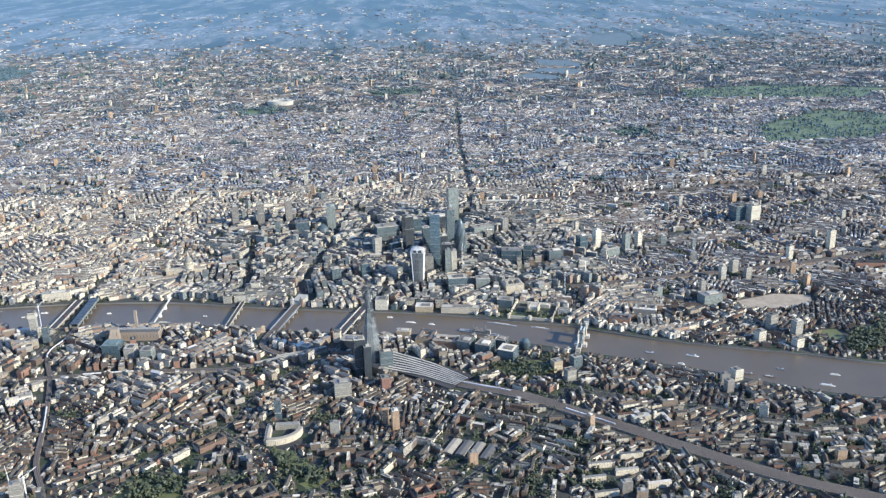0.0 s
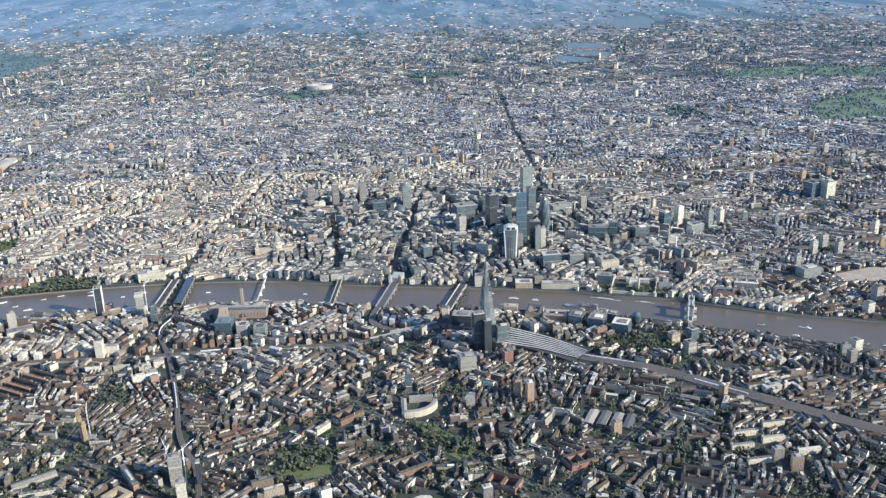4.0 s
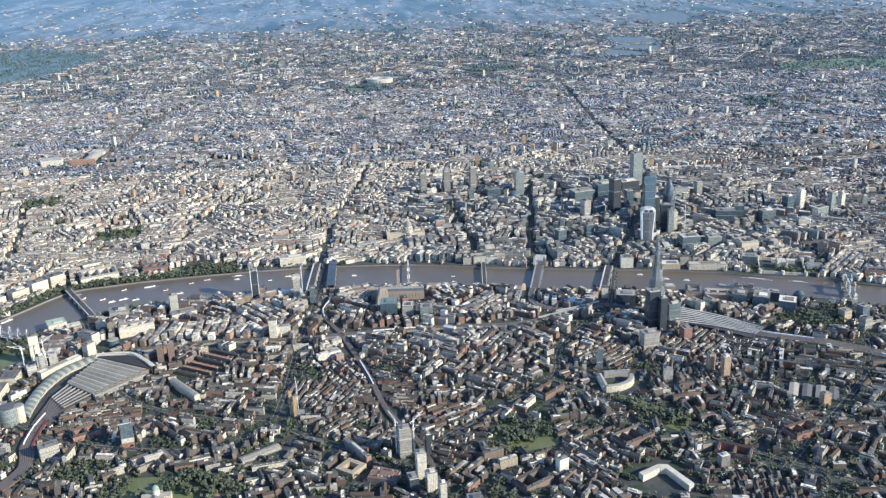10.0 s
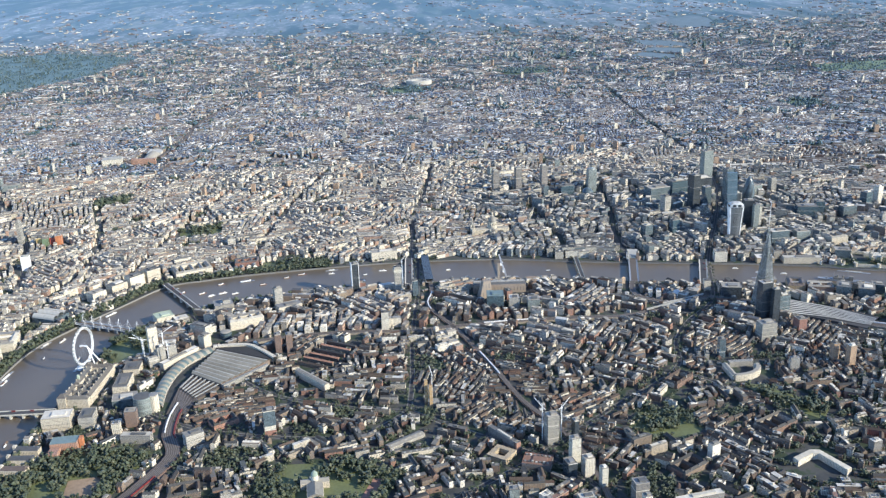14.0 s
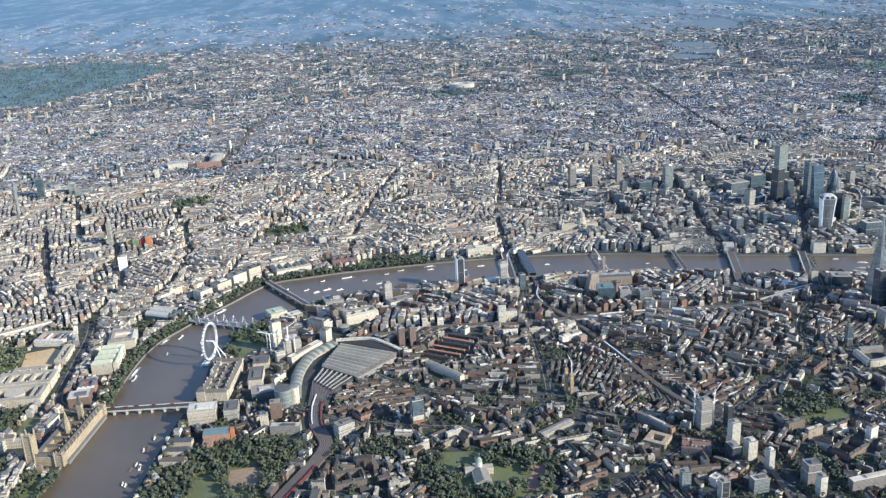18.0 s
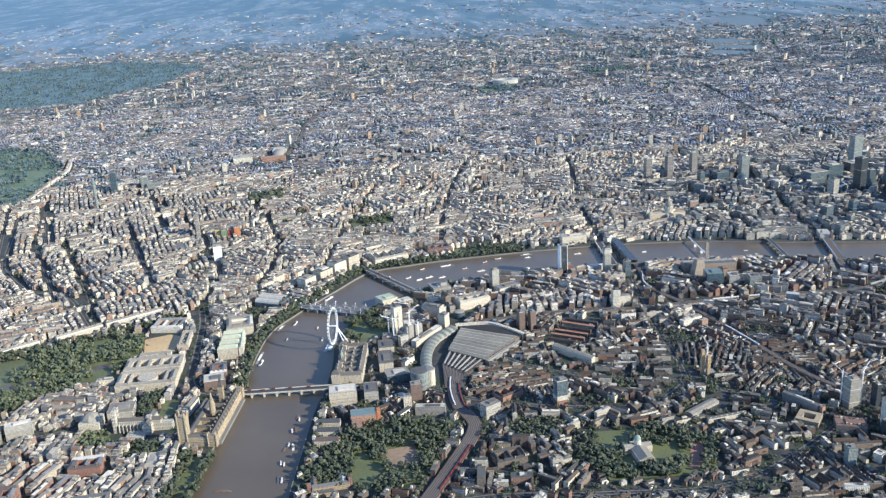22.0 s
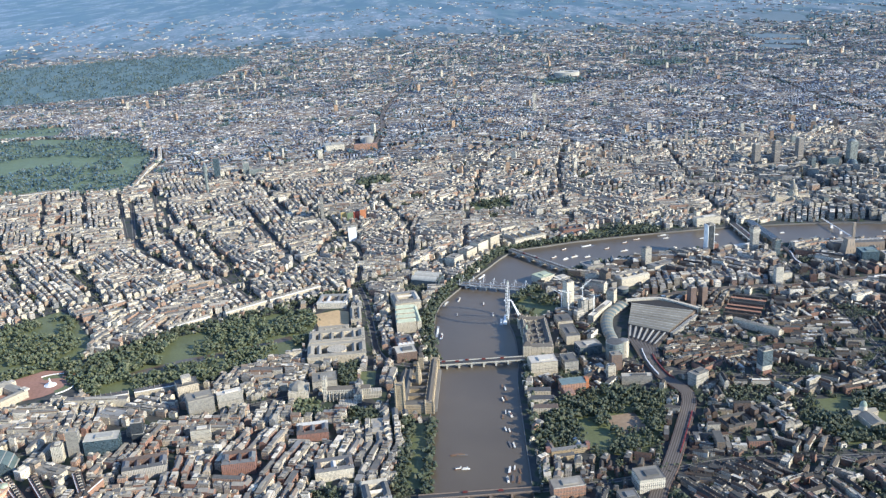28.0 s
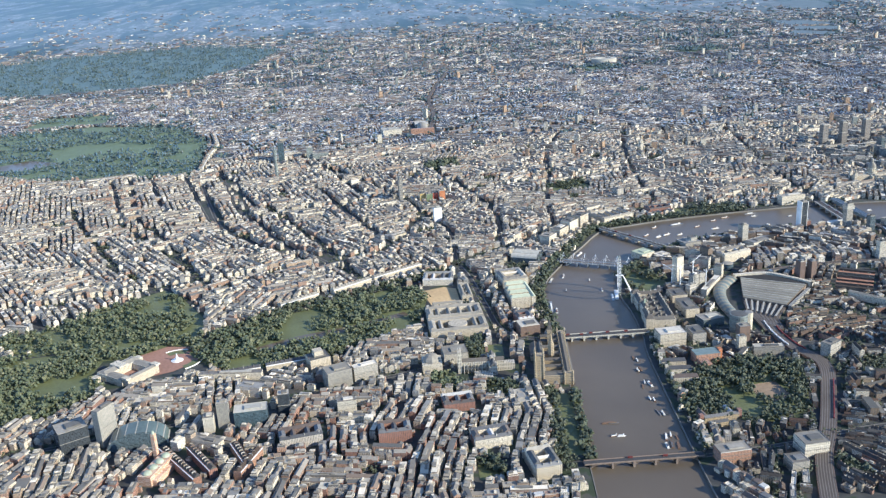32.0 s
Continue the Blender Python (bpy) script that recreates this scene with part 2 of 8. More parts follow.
M_GREENCLAD = plain("green_cladding", [(0.15, 0.20, 0.12)], 0.5)
M_YELLOWCLAD = plain("yellow_cladding", [(0.40, 0.30, 0.13)], 0.5)
M_TEAL = plain("teal_roof", [(0.16, 0.215, 0.22)], 0.6)


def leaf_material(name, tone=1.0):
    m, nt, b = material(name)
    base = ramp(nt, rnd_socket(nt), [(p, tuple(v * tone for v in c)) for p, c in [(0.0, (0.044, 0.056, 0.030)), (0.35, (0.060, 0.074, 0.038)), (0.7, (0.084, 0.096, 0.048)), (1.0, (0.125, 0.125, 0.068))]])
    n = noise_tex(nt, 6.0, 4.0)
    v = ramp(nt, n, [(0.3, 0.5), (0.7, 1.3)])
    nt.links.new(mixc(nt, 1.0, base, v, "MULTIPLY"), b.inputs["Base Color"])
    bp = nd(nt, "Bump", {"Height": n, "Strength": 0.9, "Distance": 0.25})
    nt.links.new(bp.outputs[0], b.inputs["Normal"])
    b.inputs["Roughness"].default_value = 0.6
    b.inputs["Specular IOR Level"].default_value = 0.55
    # Blue-tinted gloss pulls distant crowns towards the colour of haze.
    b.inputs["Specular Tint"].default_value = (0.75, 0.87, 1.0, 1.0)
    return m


def water_material():
    m, nt, b = material("river_water")
    n = noise_tex(nt, 0.05, 4.0)
    col = ramp(nt, n, [(0.3, (0.098, 0.079, 0.057)), (0.7, (0.124, 0.100, 0.072))])
    nt.links.new(col, b.inputs["Base Color"])
    b.inputs["Roughness"].default_value = 0.32
    b.inputs["Specular IOR Level"].default_value = 0.35
    w = noise_tex(nt, 2.5, 3.0)
    bp = nd(nt, "Bump", {"Height": w, "Strength": 0.25, "Distance": 0.05})
    nt.links.new(bp.outputs[0], b.inputs["Normal"])
    return m


def ground_material():
    """Streets, yards and gardens near by; suburbs, woods and fields far to the north."""
    m, nt, b = material("city_ground")
    pos = nd(nt, "NewGeometry").outputs["Position"]
    xyz = nd(nt, "SeparateXYZ", {0: pos})
    n1 = noise_tex(nt, 0.18, 4.0)
    near = ramp(nt, n1, [(0.35, (0.042, 0.040, 0.038)), (0.5, (0.070, 0.066, 0.058)), (0.56, (0.042, 0.052, 0.026)), (0.7, (0.034, 0.044, 0.020))])
    flat = nd(nt, "Mapping", {0: pos, 3: (1.0, 0.32, 1.0)}).outputs[0]
    vor = nd(nt, "TexVoronoi", {"Vector": flat, "Scale": 0.22})
    cell = nd(nt, "SeparateColor", {0: vor.outputs["Color"]}).outputs[0]
    town = ramp(nt, cell, [(0.0, (0.048, 0.064, 0.036)), (0.40, (0.085, 0.095, 0.068)), (0.60, (0.15, 0.14, 0.125)), (0.78, (0.24, 0.225, 0.205)), (0.92, (0.36, 0.345, 0.325)), (0.975, (0.60, 0.585, 0.56))], "CONSTANT")
    far_flat = nd(nt, "Mapping", {0: pos, 3: (1.0, 0.24, 1.0)}).outputs[0]
    vor3 = nd(nt, "TexVoronoi", {"Vector": far_flat, "Scale": 0.075})
    cell3 = nd(nt, "SeparateColor", {0: vor3.outputs["Color"]}).outputs[2]
    quarter = ramp(nt, cell3, [(0.0, (0.045, 0.060, 0.035)), (0.34, (0.10, 0.095, 0.08)), (0.60, (0.24, 0.22, 0.20)), (0.80, (0.030, 0.042, 0.022)), (0.95, (0.36, 0.34, 0.31))], "CONSTANT")
    town = mixc(nt, 0.15, mixc(nt, 0.45, town, quarter), (0.16, 0.155, 0.14, 1))
    vor2 = nd(nt, "TexVoronoi", {"Vector": far_flat, "Scale": 0.045})
    cell2 = nd(nt, "SeparateColor", {0: vor2.outputs["Color"]}).outputs[1]
    open_ = ramp(nt, cell2, [(0.0, (0.020, 0.034, 0.018)), (0.55, (0.036, 0.054, 0.026)), (0.78, (0.075, 0.09, 0.05)), (0.93, (0.16, 0.15, 0.10))], "CONSTANT")
    wood = nd(nt, "TexNoise", {"Vector": nd(nt, "Mapping", {0: pos, 3: (1.0, 0.2, 1.0)}).outputs[0], "Scale": 0.016, "Detail": 6.0}).outputs[0]
    far_bias = nd(nt, "MapRange", {0: xyz.outputs[1], 1: 700.0, 2: 2400.0, 3: -0.05, 4: 0.10}).outputs[0]
    wmask = ramp(nt, mth(nt, "ADD", wood, far_bias), [(0.50, 0.0), (0.57, 1.0)])
    far = mixc(nt, wmask, town, open_)
    fmask = nd(nt, "MapRange", {0: xyz.outputs[1], 1: 560.0, 2: 720.0}).outputs[0]
    nt.links.new(mixc(nt, fmask, near, far), b.inputs["Base Color"])
    # Glossier to the north: sky reflected at grazing angles imitates haze.
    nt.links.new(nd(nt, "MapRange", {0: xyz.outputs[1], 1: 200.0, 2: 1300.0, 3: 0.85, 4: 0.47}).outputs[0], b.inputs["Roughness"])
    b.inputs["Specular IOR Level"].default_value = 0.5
    return m


# Western park leaves are a lighter copy, with haze put into their colour.
M_LEAF, M_HAZYLEAF, M_FARLEAF, M_WATER, M_GROUND = leaf_material("foliage", 0.95), leaf_material("haze_lightened_foliage", 1.5), leaf_material("hazed_far_foliage"), water_material(), ground_material()
# Far trees use the ordinary leaf plus a strong sheen that imitates haze.
haze_sheen(M_FARLEAF, 0.72)
# Sheen weight grows northward, turning the ground blue as haze would.
haze_sheen(M_GROUND, 0.0)
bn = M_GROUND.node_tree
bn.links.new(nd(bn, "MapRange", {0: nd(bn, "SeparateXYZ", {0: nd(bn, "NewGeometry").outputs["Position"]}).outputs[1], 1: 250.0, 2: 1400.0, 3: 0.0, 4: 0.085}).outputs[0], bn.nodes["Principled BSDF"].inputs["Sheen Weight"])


# ---- builders ----
def auto_uv(bm):
    """Coordinates in metres: along the wall and up it; plan coordinates on flat faces."""
    uv = bm.loops.layers.uv.new("UVMap")
    bm.normal_update()
    for f in bm.faces:
        n = f.normal
        if abs(n.z) < 0.85 and (n.x * n.x + n.y * n.y) > 1e-9:
            k = math.hypot(n.x, n.y)
            tx, ty = -n.y / k, n.x / k
            for lp in f.loops:
                c = lp.vert.co
                lp[uv].uv = (c.x * tx + c.y * ty, c.z)
        else:
            for lp in f.loops:
                lp[uv].uv = (lp.vert.co.x, lp.vert.co.y)


def part(name, bm, mat, parent=None, label="", smooth=False):
    """Links a bmesh, given in metres, as one mesh object under a thing or a part."""
    auto_uv(bm)
    bmesh.ops.scale(bm, vec=(U, U, U), verts=bm.verts)
    me = bpy.data.meshes.new(name)
    bm.to_mesh(me)
    bm.free()
    me.materials.append(mat)
    if smooth:
        me.polygons.foreach_set("use_smooth", [True] * len(me.polygons))
    ob = new(name, me)
    if parent:
        ob.parent = parent
    if label:
        ob["label"] = label
    return ob


def thing(name, x, y, turn=0.0, z=0.0, label="", category="", group="", kind=""):
    if len(label.split()) < 5:
        label += " among lower city streets"
    ob = new(name)
    ob.empty_display_size = 0.5
    ob.matrix_basis = pose(x * U, y * U, z * U, 0, 0, turn)
    return tagged(ob, label, category, group, kind)


def prism(bm, pts, z0, z1, top=1.0, shift=(0, 0), cap=True):
    """An upright prism over a plan outline, narrowing to the factor top about its middle."""
    cx, cy = sum(p[0] for p in pts) / len(pts), sum(p[1] for p in pts) / len(pts)
    lo = [bm.verts.new((x, y, z0)) for x, y in pts]
    hi = [bm.verts.new((cx + (x - cx) * top + shift[0], cy + (y - cy) * top + shift[1], z1)) for x, y in pts]
    n = len(pts)
    for i in range(n):
        j = (i + 1) % n
        bm.faces.new((lo[i], lo[j], hi[j], hi[i]))
    if cap:
        bm.faces.new(hi)
    return hi


def rect(cx, cy, w, d, turn=0.0):
    c, s = math.cos(radians(turn)), math.sin(radians(turn))
    return [(cx + x * c - y * s, cy + x * s + y * c) for x, y in ((-w / 2, -d / 2), (w / 2, -d / 2), (w / 2, d / 2), (-w / 2, d / 2))]


def ring(cx, cy, rx, ry=None, n=24, a0=0.0, a1=360.0):
    ry = ry or rx
    full = abs(a1 - a0) >= 360
    return [(cx + rx * math.cos(radians(a0 + (a1 - a0) * i / (n if full else n - 1))), cy + ry * math.sin(radians(a0 + (a1 - a0) * i / (n if full else n - 1)))) for i in range(n)]


def block(cx, cy, w, d, z0, z1, turn=0.0, top=1.0):
    bm = bmesh.new()
    prism(bm, rect(cx, cy, w, d, turn), z0, z1, top)
    return bm


def gable(cx, cy, w, d, z0, z1, turn=0.0, hip=0.0, eave=0.6):
    """A pitched roof whose ridge runs along w."""
    bm = bmesh.new()
    c, s = math.cos(radians(turn)), math.sin(radians(turn))

    def at(x, y, z):
        return bm.verts.new((cx + x * c - y * s, cy + x * s + y * c, z))
    a, b = w / 2 + eave, d / 2 + eave
    v = [at(-a, -b, z0), at(a, -b, z0), at(a, b, z0), at(-a, b, z0), at(-a + hip, 0, z1), at(a - hip, 0, z1)]
    for f in ((0, 1, 5, 4), (2, 3, 4, 5), (1, 2, 5), (3, 0, 4)):
        bm.faces.new([v[i] for i in f])
    return bm


def dome(cx, cy, r, z0, h, n=20, m=6, stop=1.0):
    bm = bmesh.new()
    prev = None
    for i in range(m + 1):
        a = stop * i / m * math.pi / 2
        row = [bm.verts.new((x, y, z0 + h * math.sin(a))) for x, y in ring(cx, cy, max(0.02, r * math.cos(a)), n=n)]
        if prev:
            for k in range(n):
                bm.faces.new((prev[k], prev[(k + 1) % n], row[(k + 1) % n], row[k]))
        prev = row
    bm.faces.new(prev)
    return bm


def tube(bm, a, b, r, n=6):
    """A round bar from a to b."""
    a, b = Vector(a), Vector(b)
    w = (b - a).normalized()
    p = w.orthogonal().normalized()
    q = w.cross(p)
    ra = [bm.verts.new(a + (p * math.cos(t) + q * math.sin(t)) * r) for t in [2 * math.pi * i / n for i in range(n)]]
    rb = [bm.verts.new(b + (p * math.cos(t) + q * math.sin(t)) * r) for t in [2 * math.pi * i / n for i in range(n)]]
    for i in range(n):
        bm.faces.new((ra[i], ra[(i + 1) % n], rb[(i + 1) % n], rb[i]))
    bm.faces.new(rb)
    bm.faces.new(ra[::-1])


def curve_points(pts, step=25.0):
    """A smooth line through plan points."""
    out = []
    p = [Vector(q) for q in pts]
    for i in range(len(p) - 1):
        a, b = p[max(0, i - 1)], p[i]
        c, d = p[i + 1], p[min(len(p) - 1, i + 2)]
        k = max(1, int((c - b).length / step))
        for j in range(k):
            t = j / k
            out.append(0.5 * (2 * b + (c - a) * t + (2 * a - 5 * b + 4 * c - d) * t * t + (3 * b - a - 3 * c + d) * t ** 3))
    out.append(p[-1])
    return [(v.x, v.y) for v in out]


def ribbon(bm, pts, width, z, depth=0.0, off=0.0):
    """A strip along a line; with depth it has sides."""
    rows = []
    for i, (x, y) in enumerate(pts):
        a, b = pts[max(0, i - 1)], pts[min(len(pts) - 1, i + 1)]
        k = math.hypot(b[0] - a[0], b[1] - a[1]) or 1
        nx, ny = -(b[1] - a[1]) / k, (b[0] - a[0]) / k
        r = [(x + nx * (off + width / 2), y + ny * (off + width / 2), z), (x + nx * (off - width / 2), y + ny * (off - width / 2), z)]
        if depth:
            r = [(*r[0][:2], z - depth), *r, (*r[1][:2], z - depth)]
        rows.append([bm.verts.new(q) for q in r])
    for a, b in zip(rows, rows[1:]):
        for k in range(len(a) - 1):
            bm.faces.new((a[k], a[k + 1], b[k + 1], b[k]))
    return bm


def sheet(name, pts, z, mat, label, category="ground"):
    bm = bmesh.new()
    f = bm.faces.new([bm.verts.new((x, y, z)) for x, y in pts])
    bm.normal_update()
    if f.normal.z < 0:
        f.normal_flip()
    bmesh.ops.triangulate(bm, faces=[f])
    return tagged(part(name, bm, mat), label, category, kind="structure")

# ---- the land: river, parks, roads, railways ----
SOUTH_BANK = [(-1010, -1900), (-960, -1400), (-935, -1110), (-905, -800), (-880, -560), (-855, -424), (-838, -250), (-835, -110), (-790, 60), (-735, 170), (-600, 300), (-440, 392), (-230, 440), (0, 468), (270, 462), (640, 452), (930, 392), (1080, 350), (1360, 285), (1540, 252), (1780, 205), (1960, 150), (2110, 80), (2230, 15), (2400, -70), (2630, -190), (2860, -330), (3120, -440), (3500, -470), (3850, -330), (4400, 300)]
NORTH_BANK = [(-1270, -1900), (-1215, -1400), (-1182, -1100), (-1160, -860), (-1132, -650), (-1108, -424), (-1098, -260), (-1065, 20), (-985, 190), (-850, 400), (-715, 590), (-560, 640), (-400, 672), (-69, 705), (260, 716), (640, 682), (940, 600), (1180, 545), (1470, 480), (1600, 455), (1850, 385), (2020, 315), (2240, 245), (2345, 180), (2560, 70), (2780, -20), (2990, -95), (3260, -205), (3560, -215), (3700, -140), (4150, 450)]
south_line, north_line = curve_points(SOUTH_BANK, 30), curve_points(NORTH_BANK, 30)
river_outline = south_line + north_line[::-1]


def ground_sheet():
    """One sheet to the horizon, open over the river."""
    bm = bmesh.new()
    for loop in (river_outline, [(-46000, -9000), (46000, -9000), (46000, 52000), (-46000, 52000)]):
        v = [bm.verts.new((x, y, 0)) for x, y in loop]
        for i in range(len(v)):
            bm.edges.new((v[i], v[(i + 1) % len(v)]))
    bmesh.ops.triangle_fill(bm, use_beauty=True, edges=bm.edges[:], normal=(0, 0, 1))
    bm.normal_update()
    for f in bm.faces:
        if f.normal.z < 0:
            f.normal_flip()
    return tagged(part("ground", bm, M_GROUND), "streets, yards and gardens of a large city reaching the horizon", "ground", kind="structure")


ground_sheet()
sheet("water", river_outline, -5.0, M_WATER, "brown tidal river with a dull sheen", "river")
for nm, line in (("embankment_wall_south", south_line), ("embankment_wall_north", north_line)):
    bm = bmesh.new()
    for i in range(len(line) - 1):
        a, b = line[i], line[i + 1]
        bm.faces.new([bm.verts.new(q) for q in ((*a, -8), (*b, -8), (*b, 0.9), (*a, 0.9))])
    bmesh.ops.remove_doubles(bm, verts=bm.verts, dist=0.01)
    bmesh.ops.solidify(bm, geom=bm.faces[:], thickness=2.0)
    tagged(part(nm, bm, M_PAVING), "granite embankment wall along the river", "wall", kind="structure")

M_SITE = plain("bare_rubble", [(0.34, 0.29, 0.23)], 0.95, grain=0.6, large=0.2)
PARKS = {
    "lake_park": [(-2225, -225), (-2160, -150), (-1860, 0), (-1590, 125), (-1500, 95), (-1478, -10), (-1520, -240), (-1700, -335), (-1930, -440), (-2110, -440), (-2200, -330)],
    "green": [(-2950, -100), (-2700, 20), (-2550, 165), (-2414, 290), (-2345, 215), (-2225, -10), (-2205, -150), (-2320, -195), (-2420, -235), (-2560, -195), (-2700, -220)],
    "palace_garden": [(-2900, -245), (-2570, -215), (-2480, -300), (-2490, -400), (-2420, -500), (-2520, -640), (-2750, -700), (-3000, -600)],
    "regents": [(-4300, 2700), (-3530, 2250), (-3133, 2165), (-2640, 2110), (-2640, 2500), (-2685, 3050), (-3020, 3700), (-3680, 3950), (-4300, 3750)],
    "archbishops": [(-830, -700), (-671, -655), (-500, -690), (-540, -830), (-590, -950), (-700, -990), (-880, -930)],
    "museum_park": [(-150, -800), (60, -810), (160, -880), (100, -1040), (-160, -1030), (-210, -900)],
    "tower_gardens": [(-1172, -1060), (-1135, -760), (-1200, -745), (-1245, -1050)],
    "bermondsey": [(1900, -60), (2080, -40), (2120, -140), (1960, -180)],
    "inn_fields": [(-780, 1210), (-590, 1240), (-610, 1400), (-800, 1360)],
    "garden_square": [(-1330, 1830), (-1160, 1870), (-1190, 2020), (-1360, 1980)],
    "temple": [(-360, 715), (-70, 735), (-80, 830), (-350, 810)],
    "victoria_east": [(4300, 3300), (5100, 3350), (5900, 4000), (5300, 4500), (4500, 3900)],
    "hackney_marsh": [(4400, 5300), (5900, 5000), (6400, 5500), (5400, 5900), (4500, 5800)],
    "london_fields": [(3350, 3650), (3600, 3700), (3560, 4000), (3320, 3900)],
    "highbury": [(300, 5100), (600, 5150), (640, 5450), (350, 5500)],
    "northern_green": [(1500, 6000), (1950, 6050), (1900, 6400), (1480, 6300)],
    "hampstead": [(-6200, 6300), (-4600, 5900), (-3500, 6100), (-2900, 7300), (-2700, 8900), (-3900, 9800), (-5600, 9400), (-6600, 8200)],
    "primrose": [(-4200, 4000), (-3600, 4050), (-3650, 4450), (-4150, 4450)],
    "square_lawn": [(-1331, -415), (-1282, -415), (-1287, -510), (-1326, -513)],
    "square_rim": [(-1389, -385), (-1336, -362), (-1342, -505), (-1388, -496)],
    "abbey_yard": [(-1503, -589), (-1440, -581), (-1435, -680), (-1500, -671)],
    "college_garden": [(-1358, -650), (-1297, -662), (-1281, -723), (-1360, -738)],
    "south_square": [(-1434, -1033), (-1378, -1031), (-1378, -1130), (-1437, -1121)],
    "palace_north": [(-2575, -208), (-2420, -240), (-2320, -200), (-2208, -160), (-2190, -245), (-2300, -222), (-2392, -288), (-2482, -296)],
    "riverside_wood": [(3165, -64), (3290, 91), (3420, 128), (3310, -83), (3200, -140)],
    "southern_park": [(790, -741), (864, -640), (950, -670), (985, -780), (940, -820), (864, -800)],
    "southern_green": [(1193, -534), (1247, -557), (1378, -712), (1328, -776), (1232, -664)],
    "riverside_gardens": [(-790, 110), (-660, 80), (-650, -40), (-745, -110), (-800, -60)],
    "tower_hill": [(1990, 420), (2160, 380), (2260, 300), (2120, 330), (2000, 350)],
}
for nm, pts in PARKS.items():
    sheet("park_lawn", pts, 0.35, M_WOODFLOOR if pts[0][1] > 6200 else M_FARGRASS if pts[0][1] > 1500 else M_GRASS, "mown grass under park trees", "lawn")
LAKES = {"lake": [(-2040, -300), (-1900, -230), (-1700, -170), (-1560, -100), (-1545, -130), (-1720, -215), (-1900, -275), (-2010, -335)],
         "boating_lake": [(-4000, 2650), (-3700, 2560), (-3500, 2700), (-3750, 2850)]}
for nm, pts in LAKES.items():
    sheet("park_lake", pts, 0.7, M_WATER, "still ornamental lake among trees", "lake")
RESERVOIRS = [[(3080, 7100), (3300, 6720), (3560, 6850), (3480, 7120), (3250, 7330)], [(3330, 7450), (3560, 7220), (3690, 7080), (3880, 7480), (3700, 7650), (3450, 7750)], [(3490, 8000), (3700, 7820), (3960, 7750), (3950, 8250), (3560, 8600)], [(4620, 9950), (5000, 9900), (5400, 10900), (5450, 11700), (5150, 11500), (4750, 11000)]]
M_RESERVOIR = plain("reservoir_water", [(0.12, 0.16, 0.18)], 0.6, spec=0.4)
for pts in RESERVOIRS:
    sheet("reservoir", curve_points(pts + pts[:1], 150)[:-1], 0.8, M_RESERVOIR, "pale blue reservoir in the far valley", "reservoir")
sheet("parade_ground", [(-1492, 70), (-1410, 98), (-1370, 74), (-1368, -66), (-1461, -86)], 0.4, M_SAND, "sandy gravel parade ground", "square")
sheet("palace_forecourt", [(-2385, -285), (-2301, -225), (-2205, -255), (-2175, -340), (-2250, -411), (-2300, -430)], 0.75, M_REDGRAVEL, "reddish tarmac circus before the palace", "square")
sheet("park_clearing", [(-690, -800), (-610, -790), (-600, -880), (-680, -900)], 0.75, M_EARTH, "bare sandy sports pitch among the trees", "pitch")
sheet("football_pitch", [(3146, 89), (3218, 93), (3216, 4), (3154, -8)], 0.75, M_GRASS, "green football pitch among low houses", "pitch")
sheet("cleared_site", [(2932, 401), (3143, 466), (3279, 433), (3250, 346), (3097, 307), (2954, 339)], 0.4, M_SITE, "bare sandy cleared building site", "site")
sheet("tennis_court", [(89, -896), (119, -901), (75, -1017), (45, -1006)], 0.75, M_REDGRAVEL, "red clay sports court beside the lawn", "pitch")

